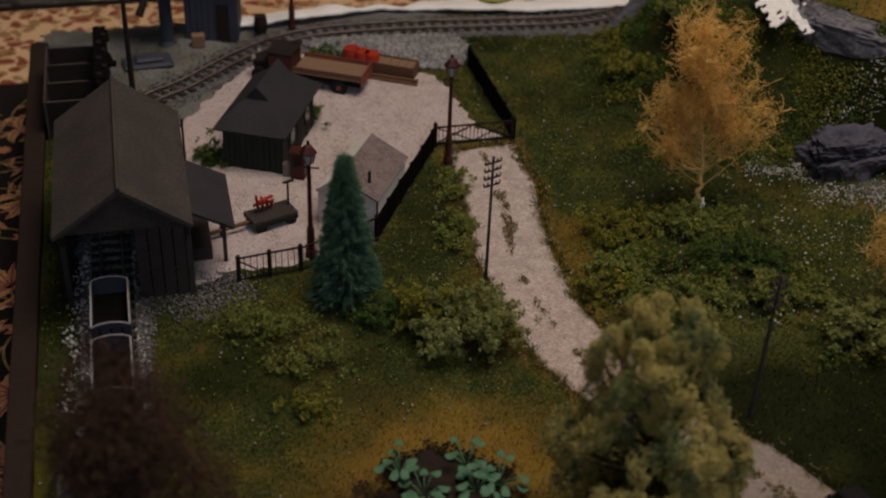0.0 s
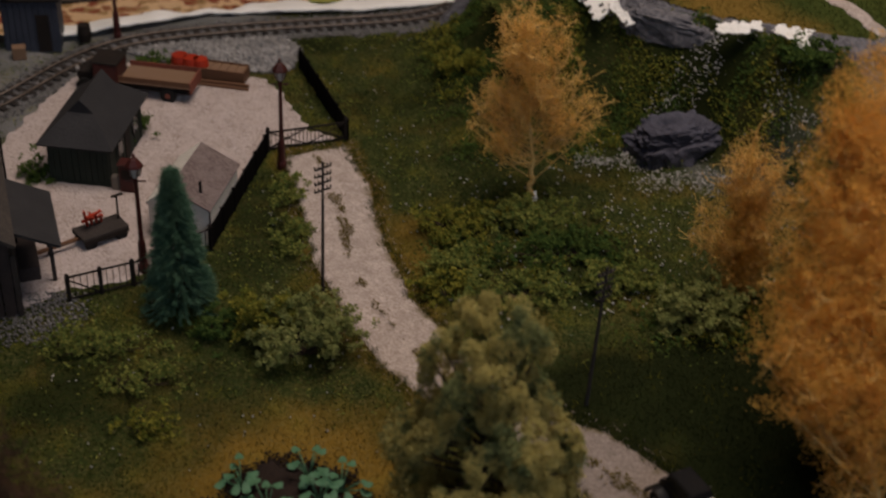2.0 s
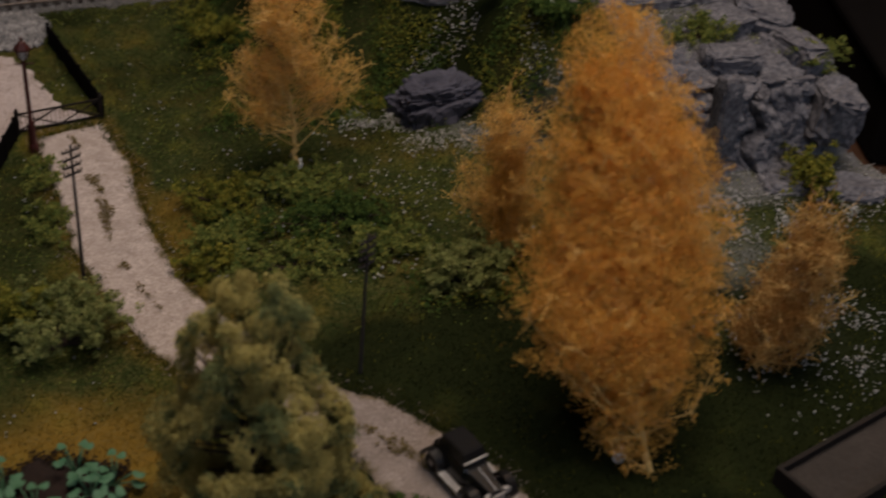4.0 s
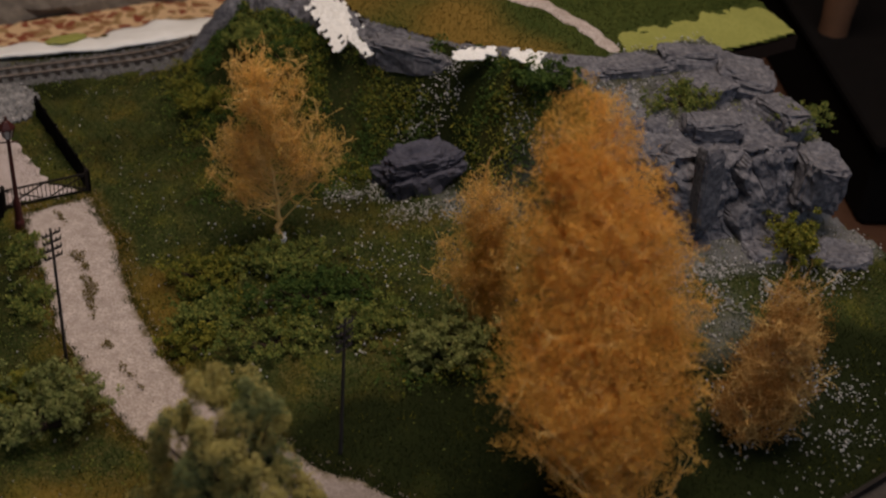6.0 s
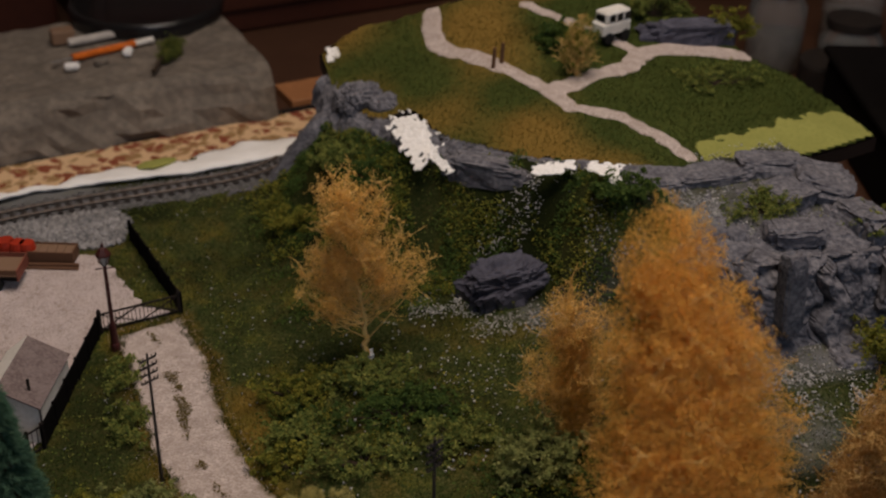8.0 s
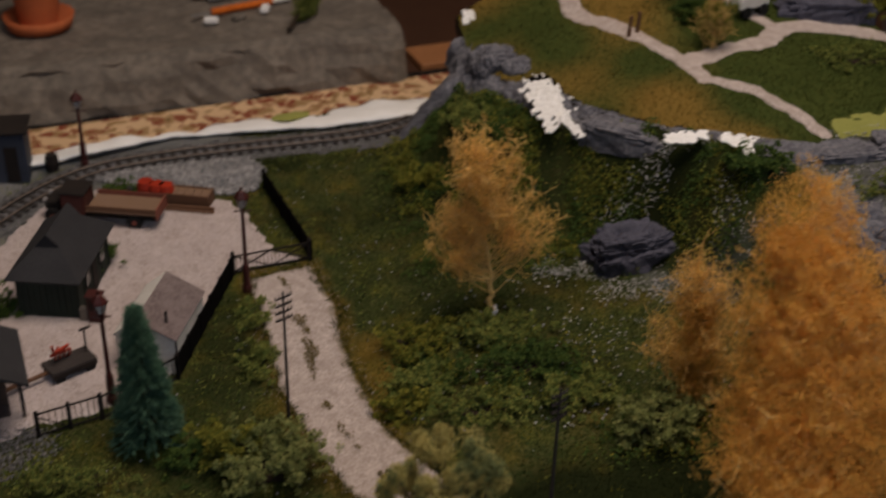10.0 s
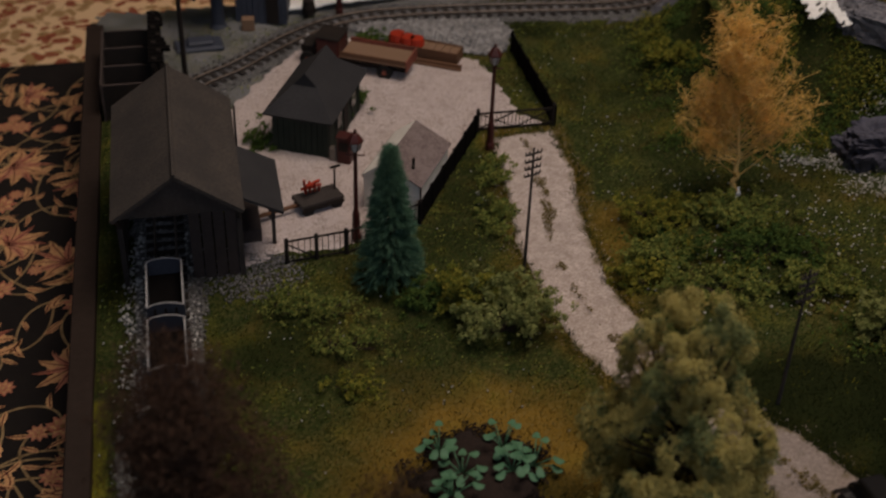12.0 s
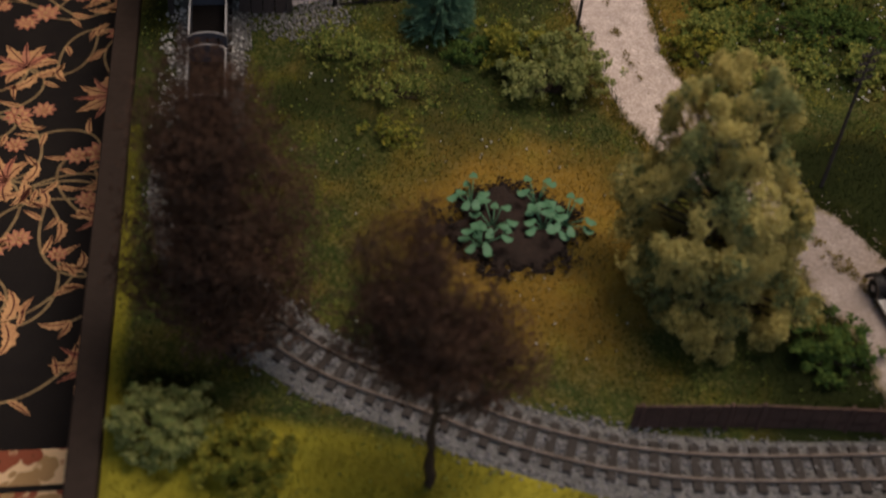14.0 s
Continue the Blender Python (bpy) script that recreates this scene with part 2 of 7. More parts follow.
M_MAHOGANY = material("dark_mahogany", (0.055, 0.017, 0.01), 0.4, spots=(0.03, 0.01, 0.007), scale=8, fine=120)
M_FLOORWOOD = material("dark_brown_floorboard", (0.075, 0.036, 0.02), 0.5, spots=(0.045, 0.02, 0.012), scale=8, fine=100)
M_BAREWOOD = material("orange_brown_wood", (0.42, 0.19, 0.08), 0.5, spots=(0.28, 0.12, 0.05), scale=12, fine=120)
M_WALL = material("dark_room_wall", (0.36, 0.31, 0.27), 0.9, scale=3, fine=100)
M_CEIL = material("ceiling_paint", (0.7, 0.68, 0.64), 0.9, scale=3, fine=100)
M_LIME = material("lime_green_paint", (0.29, 0.29, 0.075), 0.9, spots=(0.20, 0.21, 0.05), scale=20, fine=250)
M_HILLTURF = material("hill_turf", (0.065, 0.082, 0.02), 0.95, spec=0.05, spots=(0.025, 0.042, 0.01), scale=18, amount=0.6, bump=0.9, fine=450)
M_LEAFBLUE = material("bluish_green_leaf", (0.095, 0.215, 0.115), 0.6, spots=(0.05, 0.13, 0.07), fine=300, island=0.7, bump=0.1)
M_BED = material("dark_bed_soil", (0.028, 0.016, 0.012), 0.95, spots=(0.012, 0.008, 0.006), scale=90, amount=0.8, bump=1.0, fine=600)
M_DOCK = material("dark_dock_boards", (0.05, 0.041, 0.036), 0.85, spots=(0.026, 0.021, 0.018), scale=40, amount=0.6, bump=0.6, fine=350)
M_CHROME = material("dull_chrome", (0.42, 0.40, 0.39), 0.5, 0.5, fine=300, bump=0)
M_CARBLACK = material("black_car_enamel", (0.008, 0.008, 0.009), 0.25, spots=(0.012, 0.011, 0.011), fine=300, bump=0, spec=0.5)
M_RUBBER = material("tyre_rubber", (0.012, 0.012, 0.012), 0.8, fine=500)

# ---- shape of the ground ----
EDGE_LINE = [(13, 121.8, 0.4), (17, 121.2, 1.2), (21, 120.4, 4.0), (24.5, 119.6, 8.0), (27.5, 114.5, 8.8), (32, 106.4, 9.4), (40, 100.6, 12.0), (46, 93.4, 12.2), (52, 88, 11.2), (56.5, 84.6, 10.4), (64, 83.8, 9.6), (72, 82.6, 8.4), (82, 80, 7)]


def step(t):
    t = np.clip(t, 0, 1)
    return t * t * (3 - 2 * t)


def smooth_height(x, y):
    """Height of the ground at x, y (arrays), before its small lumps."""
    x, y = np.asarray(x, float), np.asarray(y, float)
    low = 2.2 * step((x - 13) / 14) + 0.8 * step((x - 30) / 20)
    best, side, top = np.full(x.shape, 1e9), np.zeros(x.shape), np.zeros(x.shape)
    for (x0, y0, z0), (x1, y1, z1) in zip(EDGE_LINE, EDGE_LINE[1:]):
        dx, dy = x1 - x0, y1 - y0
        k = np.clip(((x - x0) * dx + (y - y0) * dy) / (dx * dx + dy * dy), 0, 1)
        d = np.hypot(x - x0 - k * dx, y - y0 - k * dy)
        s = dx * (y - y0) - dy * (x - x0)
        near = d < best
        best, side, top = np.where(near, d, best), np.where(near, s, side), np.where(near, z0 + k * (z1 - z0), top)
    reach = 7.5 - 5.0 * step((x - 46) / 6)
    rise = low + (top - low) * step(1 - best / reach)
    behind = top - 0.8 * step(best / 2) * (x < 48) + 0.12 * best * (x >= 48)
    z = np.where(side > 0, np.minimum(behind, 11.2), rise)
    cut = np.where(x < 27.5, step((122.4 - y) / 2.4), 1.0)
    return low * (1 - 0.9 * step((y - 118) / 4)) * (cut < 0.5) + (cut >= 0.5) * low + (z - low) * cut


def lumps(x, y, size, seed):
    """Smooth value noise of about -1 to 1."""
    x, y = np.asarray(x, float) / size, np.asarray(y, float) / size
    grid = np.random.default_rng(seed).uniform(-1, 1, (64, 64))
    xi, yi = np.floor(x).astype(int), np.floor(y).astype(int)
    fx, fy = step(x - xi), step(y - yi)
    g = lambda i, j: grid[(xi + i) % 64, (yi + j) % 64]
    return (g(0, 0) * (1 - fx) + g(1, 0) * fx) * (1 - fy) + (g(0, 1) * (1 - fx) + g(1, 1) * fx) * fy


def inside(x, y, poly):
    """Signed distance to a closed outline: positive inside."""
    x, y = np.asarray(x, float), np.asarray(y, float)
    d, ins = np.full(x.shape, 1e9), np.zeros(x.shape, bool)
    for (x0, y0), (x1, y1) in zip(poly, poly[1:] + poly[:1]):
        dx, dy = x1 - x0, y1 - y0
        k = np.clip(((x - x0) * dx + (y - y0) * dy) / (dx * dx + dy * dy + 1e-9), 0, 1)
        d = np.minimum(d, np.hypot(x - x0 - k * dx, y - y0 - k * dy))
        if y0 != y1:
            cross = (y0 > y) != (y1 > y)
            ins ^= cross & (x < (x1 - x0) * (y - y0) / (y1 - y0) + x0)
    return np.where(ins, d, -d)


LANE = [(2.2, 97.5), (3.6, 88.5), (4.4, 82), (6, 75.7), (7.6, 71.6), (8.9, 68.5), (11.5, 65), (15.5, 60.5), (19.5, 56.8), (21, 52), (22.8, 49.5), (24, 45), (26, 40.5),
        (32, 41), (30.6, 46), (28.6, 51), (25.4, 55.6), (23.2, 58.7), (20.6, 61.2), (16.6, 67.4), (13.6, 72.6), (11.9, 76), (10.7, 81.2), (9.9, 86.8), (9.5, 93), (7.8, 99.3)]
YARD = [(-17, 76), (-13.6, 78.4), (-8.8, 79.6), (-4.3, 83.2), (0.3, 98.3), (1.6, 99.6), (7.1, 100.5), (4.7, 102.4), (4.1, 104), (3.0, 107.6), (1.6, 111.0), (-0.1, 113.0), (-7, 114.4), (-13, 115.8),
        (-16.6, 114.6), (-19.2, 109.4), (-22, 102), (-22.6, 97), (-21.3, 91), (-19, 82)]
TRACK_BACK = [board(u, v) for u, v in ((-3.8, 62), (-3.8, 70), (-3.8, 80), (-3.8, 90), (-3.7, 97))] + [(-26.6, 103), (-22.9, 108.2), (-18.2, 115.2), (-13.5, 119.6), (-7.6, 121.8), (0.1, 123.4), (7.5, 124.5), (15.5, 125.9), (20, 128.2), (23, 131.5)]
TRACK = [(-19.6, 57.8), (-18.2, 52.5), (-15.6, 48), (-11.5, 44.4), (-6.8, 41.9), (-1.2, 40.5), (3.4, 39.2), (8.4, 38.5), (13.1, 38.55), (18, 39.2), (24, 40.4), (31, 41.8), (40, 43.4)][::-1] + TRACK_BACK


def spline(points, gap):
    """Evenly spaced points and headings along a smooth line."""
    p = np.array([points[0], *points, points[-1]], float)
    fine = []
    for i in range(1, len(p) - 2):
        for t in np.linspace(0, 1, 40, endpoint=False):
            a, b, c, d = p[i - 1:i + 3]
            fine.append(0.5 * (2 * b + (c - a) * t + (2 * a - 5 * b + 4 * c - d) * t * t + (3 * b - a - 3 * c + d) * t ** 3))
    fine = np.array(fine + [p[-1]])
    s = np.concatenate(([0], np.cumsum(np.linalg.norm(np.diff(fine, axis=0), axis=1))))
    q = np.arange(0, s[-1], gap)
    xy = np.stack([np.interp(q, s, fine[:, 0]), np.interp(q, s, fine[:, 1])], 1)
    way = np.gradient(xy, axis=0)
    return xy, way / np.linalg.norm(way, axis=1)[:, None]


RAIL_XY, RAIL_WAY = spline(TRACK, 0.25)


def track_gap(x, y):
    """Distance to the railway's centre line."""
    x, y = np.asarray(x, float), np.asarray(y, float)
    d = np.full(x.shape, 1e9)
    for px, py in RAIL_XY[::4]:
        d = np.minimum(d, np.hypot(x - px, y - py))
    return d


def height(x, y):
    """Ground height with lumps; flat in the yard, on the lane and along the railway."""
    x, y = np.asarray(x, float), np.asarray(y, float)
    z = smooth_height(x, y)
    calm = np.maximum(step((inside(x, y, YARD) + 2) / 2), 0.8 * step((inside(x, y, LANE) + 2) / 2))
    rail = step((3.6 - track_gap(x, y)) / 1.8)
    z = z + (1 - calm) * (1 - rail) * (0.30 * lumps(x, y, 5.0, 3) + 0.16 * lumps(x, y, 1.7, 4))
    z = z * (1 - rail) + 0.05 * rail
    return z - 0.5 * step((-8.6 - (x * CA + y * SA)) / 1.2)


def grid_sheet(name, x0, x1, y0, y1, gap, zfun, keep, mat, label, category, kind, drop=0.0):
    """An even sheet of quads over x0..x1, y0..y1, where keep says so."""
    nx, ny = int((x1 - x0) / gap) + 1, int((y1 - y0) / gap) + 1
    gx, gy = np.meshgrid(np.linspace(x0, x1, nx), np.linspace(y0, y1, ny), indexing="ij")
    gz = zfun(gx, gy)
    idx = np.arange(nx * ny).reshape(nx, ny)
    ok = keep(gx, gy)
    quad = ok[:-1, :-1] & ok[1:, :-1] & ok[1:, 1:] & ok[:-1, 1:]
    f = np.stack([idx[:-1, :-1], idx[1:, :-1], idx[1:, 1:], idx[:-1, 1:]], -1)[quad]
    used, inv = np.unique(f, return_inverse=True)
    v = np.stack([gx, gy, gz], -1).reshape(-1, 3)[used]
    return tagged(raw(name, v, inv.reshape(-1, 4), mat, smooth=True), label, category, "", kind)


def on_board(x, y, lo=-10.2, hi=125.5, right=88.0):
    u, v = x * CA + y * SA, -x * SA + y * CA
    return (u > lo) & (v < hi) & (u < right)


def crumbs(points, size, squash=0.7, seed=1):
    """Small four-sided grains at the points. Returns vertices and triangles."""
    r = np.random.default_rng(seed)
    n = len(points)
    base = np.array([(0, 0, 1), (0.94, 0, -0.33), (-0.47, 0.82, -0.33), (-0.47, -0.82, -0.33)])
    a = r.uniform(0, 2 * np.pi, n)
    tilt = r.uniform(-0.8, 0.8, n)
    s = size * r.uniform(0.5, 1.4, n)
    v = base[None] * s[:, None, None] * r.uniform(0.7, 1.3, (n, 4, 1))
    c, q = np.cos(tilt)[:, None], np.sin(tilt)[:, None]
    y, z = v[..., 1] * c - v[..., 2] * q, v[..., 1] * q + v[..., 2] * c
    c, q = np.cos(a)[:, None], np.sin(a)[:, None]
    v = np.stack([v[..., 0] * c - y * q, v[..., 0] * q + y * c, z * squash], -1) + points[:, None]
    f = np.array([(0, 1, 2), (0, 2, 3), (0, 3, 1), (1, 3, 2)])[None] + 4 * np.arange(n)[:, None, None]
    return v.reshape(-1, 3), f.reshape(-1, 3)


def flakes(points, size, seed=1, long=1.0, facing=None):
    """Small leaf-like diamonds, turned at random but mostly facing up, or the way that facing gives. Returns vertices and quads."""
    r = np.random.default_rng(seed)
    n = len(points)
    up = r.normal(size=(n, 3)) * 0.75 + (np.array([0, -0.25, 1.0]) if facing is None else facing)
    up /= np.linalg.norm(up, axis=1)[:, None]
    d = np.cross(up, r.normal(size=(n, 3)))
    d /= np.linalg.norm(d, axis=1)[:, None] + 1e-9
    w = np.cross(d, up)
    s = (size * r.uniform(0.5, 1.5, n))[:, None]
    v = np.stack([points - d * s * long, points + w * s * 0.55, points + d * s * long, points - w * s * 0.55], 1)
    return v.reshape(-1, 3), np.arange(4 * n).reshape(-1, 4)


def blades(points, tall, seed=1, wide=0.03):
    """Upright grass fibres as thin triangles."""
    r = np.random.default_rng(seed)
    n = len(points)
    a = r.uniform(0, 2 * np.pi, n)
    w = np.stack([np.cos(a), np.sin(a), 0 * a], 1) * wide
    tip = points + np.stack([r.normal(0, 0.45, n), r.normal(0, 0.45, n), np.ones(n)], 1) * (tall * r.uniform(0.5, 1.3, n))[:, None]
    v = np.stack([points - w, points + w, tip], 1)
    return v.reshape(-1, 3), np.arange(3 * n).reshape(-1, 3)


def scatter(n, x0, x1, y0, y1, chance, seed):
    """Random points on the ground where chance (0 to 1) lets them stand."""
    r = np.random.default_rng(seed)
    x, y = r.uniform(x0, x1, n), r.uniform(y0, y1, n)
    ok = r.uniform(0, 1, n) < chance(x, y)
    x, y = x[ok], y[ok]
    return np.stack([x, y, height(x, y)], 1)

# ---- room ----
def room():
    for name, x0, x1, y0, y1, z0, z1, mat, cat in (
            ("floor", -190, 290, -170, 300, -12, -9.6, M_FLOORWOOD, "floor"), ("ceiling", -190, 290, -170, 300, 200, 206, M_CEIL, "ceiling"),
            ("wall_north", -190, 290, 300, 306, -12, 206, M_WALL, "wall"), ("wall_south", -190, 290, -176, -170, -12, 206, M_WALL, "wall"),
            ("wall_east", 290, 296, -176, 306, -12, 206, M_WALL, "wall"), ("wall_west", -196, -190, -176, 306, -12, 206, M_WALL, "wall")):
        label = {"floor": "dark brown wooden floor under the patterned rug", "ceiling": "plain painted room ceiling over the model"}.get(cat, "plain dim wall of the room around the model")
        tagged(part(name, boxed(x0, x1, y0, y1, z0, z1), mat), label, cat, "", "structure")
    # Unseen window, added in the wall behind the camera for the fill lamp.
    win = thing("window_1", at(40, -170, 125), "bright white-framed window, unseen, added to hold the fill light", "window", "", "structure")
    for x0, x1, z0, z1 in ((-70, -65, -55, 55), (65, 70, -55, 55), (-65, 65, -55, -50), (-65, 65, 50, 55), (-1.5, 1.5, -50, 50)):
        part("window_frame", boxed(x0, x1, 0.3, 4.5, z0, z1), M_CEIL, win)
    lamp = thing("ceiling_lamp", at(42, 74, 184), "round white ceiling lamp, switched on", "lamp")
    part("mount", lathe([(3, 6), (3, 14)]), M_CEIL, lamp)
    part("shade", lathe([(27, -1), (28, 2), (10, 6), (3, 7)], 24), M_CEIL, lamp)


room()


# ---- rug ----
def rug_material(name, ground, bloom, accent, dark, scale, cover):
    """Woven florals: petalled cells and winding stems on one ground colour."""
    mat = bpy.data.materials.new(name)
    mat.use_nodes = True
    nt = mat.node_tree
    b = nt.nodes["Principled BSDF"]
    b.inputs["Roughness"].default_value, b.inputs["Specular IOR Level"].default_value = 0.95, 0.1
    pos = nt.nodes.new("ShaderNodeNewGeometry").outputs["Position"]
    warp = nt.nodes.new("ShaderNodeTexNoise")
    warp.inputs["Scale"].default_value, warp.inputs["Detail"].default_value = scale * 1.3, 3
    nt.links.new(pos, warp.inputs["Vector"])
    mixv = nt.nodes.new("ShaderNodeMix")
    mixv.data_type = "VECTOR"
    mixv.inputs["Factor"].default_value = 0.035
    nt.links.new(pos, mixv.inputs[4])
    nt.links.new(warp.outputs["Color"], mixv.inputs[5])

    def cells(s, feature="F1"):
        v = nt.nodes.new("ShaderNodeTexVoronoi")
        v.feature = feature
        v.inputs["Scale"].default_value = s
        nt.links.new(mixv.outputs[1], v.inputs["Vector"])
        return v

    def band(fac, lo, hi):
        r = nt.nodes.new("ShaderNodeMapRange")
        r.inputs["From Min"].default_value, r.inputs["From Max"].default_value = lo, hi
        nt.links.new(fac, r.inputs["Value"])
        return r.outputs["Result"]

    def mix(fac, a, c):
        m = nt.nodes.new("ShaderNodeMix")
        m.data_type = "RGBA"
        nt.links.new(fac, m.inputs["Factor"])
        for sock, v in ((m.inputs["A"], a), (m.inputs["B"], c)):
            if isinstance(v, tuple):
                sock.default_value = (*v, 1)
            else:
                nt.links.new(v, sock)
        return m.outputs["Result"]

    big, small = cells(scale), cells(scale * 2.7)
    pick = nt.nodes.new("ShaderNodeSeparateColor")
    nt.links.new(small.outputs["Color"], pick.inputs[0])
    col = mix(band(small.outputs["Distance"], cover, cover - 0.08), ground, mix(band(pick.outputs[0], 0.45, 0.55), bloom, accent))
    col = mix(band(small.outputs["Distance"], 0.14, 0.10), col, dark)
    col = mix(band(big.outputs["Distance"], 0.24, 0.20), col, accent)
    col = mix(band(big.outputs["Distance"], 0.12, 0.09), col, bloom)
    thread = nt.nodes.new("ShaderNodeTexNoise")
    thread.inputs["Scale"].default_value = 900
    nt.links.new(pos, thread.inputs["Vector"])
    bump = nt.nodes.new("ShaderNodeBump")
    bump.inputs["Strength"].default_value, bump.inputs["Distance"].default_value = 0.8, 0.001
    nt.links.new(thread.outputs["Fac"], bump.inputs["Height"])
    nt.links.new(bump.outputs["Normal"], b.inputs["Normal"])
    nt.links.new(col, b.inputs["Base Color"])
    return mat


M_RUGFIELD = rug_material("cream_floral_weave", (0.70, 0.48, 0.28), (0.36, 0.22, 0.10), (0.26, 0.075, 0.04), (0.07, 0.05, 0.022), 25, 0.56)
M_RUGBLACK = material("black_rug_pile", (0.012, 0.010, 0.010), 0.95, spots=(0.02, 0.016, 0.014), fine=900, bump=0.8, spec=0.1)
M_RUGCREAM = material("cream_rug_pile", (0.64, 0.37, 0.17), 0.95, spots=(0.34, 0.15, 0.075), fine=500, bump=0.8, scale=90, spec=0.1)
M_RUGORANGE = material("tan_rug_pile", (0.34, 0.24, 0.12), 0.95, spots=(0.10, 0.055, 0.03), fine=500, bump=0.8, scale=90, spec=0.1)
M_RUGRED = material("red_rug_pile", (0.34, 0.095, 0.06), 0.95, spots=(0.52, 0.26, 0.16), fine=500, bump=0.8, scale=90, spec=0.1)

M_RUGDARK = material("dark_red_rug_pile", (0.07, 0.022, 0.018), 0.95, spots=(0.12, 0.04, 0.03), fine=500, bump=0.8, scale=90, spec=0.1)


def rug():
    rug_ob = thing("rug", at(0, 0, -9.6, ANGLE), "black and cream floral patterned wool rug under the layout", "rug")
    part("field", boxed(-66, 96, 132, 151.5, 0, 0.55), M_RUGFIELD, rug_ob, "cream field with small red and brown florals")
    part("border", boxed(-66, 96, -40, 131.9, 0, 0.5), M_RUGBLACK, rug_ob, "black border with scrolling orange florals")
    part("edging", boxed(-66, 96, 151.6, 153.2, 0, 0.5), M_RUGBLACK, rug_ob)
    r = random.Random(11)
    lists = {"vein": ([], []), "stem": ([], []), "leaf_pattern": ([], []), "flower_pattern": ([], [])}

    def flat(key, pts, z):
        v, f = lists[key]
        i = len(v)
        v.append((sum(p[0] for p in pts) / len(pts), sum(p[1] for p in pts) / len(pts), z))
        v.extend((x, y, z) for x, y in pts)
        f.extend((i, i + 1 + k, i + 1 + (k + 1) % len(pts)) for k in range(len(pts)))

    def petal(key, x, y, a, long, wide, z):
        flat(key, [(x + long * (0.5 - 0.5 * math.cos(t)) * math.cos(a) - wide * math.sin(t) * (0.6 + 0.4 * math.cos(t)) * math.sin(a),
                    y + long * (0.5 - 0.5 * math.cos(t)) * math.sin(a) + wide * math.sin(t) * (0.6 + 0.4 * math.cos(t)) * math.cos(a))
                   for t in [2 * math.pi * k / 10 for k in range(10)]], z)

    def vine(x, y, a, n, turn, sprout=True):
        """A thin winding stem; leaves stand along it and at its tip."""
        w = 0.11
        for k in range(n):
            x2, y2 = x + 0.5 * math.cos(a), y + 0.5 * math.sin(a)
            flat("stem", [(x - w * math.sin(a), y + w * math.cos(a)), (x2 - w * math.sin(a), y2 + w * math.cos(a)), (x2 + w * math.sin(a), y2 - w * math.cos(a)), (x + w * math.sin(a), y - w * math.cos(a))], 0.53)
            x, y, a = x2, y2, a + turn * (0.55 + 0.45 * math.cos(k * 3.1 / n))
            if sprout and k % 7 == 4:
                frond("leaf_pattern", x, y, a + r.choice((-0.8, 0.8)), r.uniform(1.6, 2.4), 0.34, r.choice((-0.5, 0.5)), 0.545)
        return x, y, a

    def frond(key, x, y, a, long, wide, curl, z):
        """A curled pointed leaf whose edge is notched."""
        near, far = [], []
        for k in range(11):
            t = k / 10
            w = wide * math.sin(math.pi * (0.08 + 0.92 * t) ** 0.8) * (1 - 0.35 * (k % 2))
            near.append((x - w * math.sin(a), y + w * math.cos(a)))
            if 0 < k < 9:
                e = long / 11
                flat("vein", [(x - 0.07 * math.sin(a), y + 0.07 * math.cos(a)), (x + e * math.cos(a) - 0.05 * math.sin(a), y + e * math.sin(a) + 0.05 * math.cos(a)), (x + e * math.cos(a) + 0.05 * math.sin(a), y + e * math.sin(a) - 0.05 * math.cos(a)), (x + 0.07 * math.sin(a), y - 0.07 * math.cos(a))], z + 0.008)
            far.append((x + w * 0.7 * math.sin(a), y - w * 0.7 * math.cos(a)))
            x, y, a = x + long / 11 * math.cos(a), y + long / 11 * math.sin(a), a + curl / 11
        for p, q, p2, q2 in zip(near, far, near[1:], far[1:]):
            flat(key, [p, p2, q2, q], z)

    def palmette(x, y, a, s):
        """A fan of curled fronds round one stem, red between the cream ones."""
        for k in range(-4, 5):
            b = a + k * 0.36
            frond("leaf_pattern" if k % 2 == 0 else "flower_pattern", x, y, b, s * (1.0 - 0.07 * abs(k)), 0.20 * s if k % 2 == 0 else 0.11 * s, 0.30 * k, 0.548 + 0.004 * (k % 2))
        for side in (-1, 1):
            frond("leaf_pattern", x - 0.3 * s * math.cos(a), y - 0.3 * s * math.sin(a), a + side * 2.2, 0.8 * s, 0.16 * s, -side * 1.6, 0.545)

    def bloom(x, y, s):
        for ring, (key, n, rad, z) in enumerate((("flower_pattern", 9, s, 0.555), ("leaf_pattern", 7, s * 0.74, 0.561), ("flower_pattern", 6, s * 0.5, 0.567), ("leaf_pattern", 5, s * 0.24, 0.573))):
            for k in range(n):
                petal(key, x, y, 2 * math.pi * k / n + ring * 0.4, rad, rad * 0.42, z)

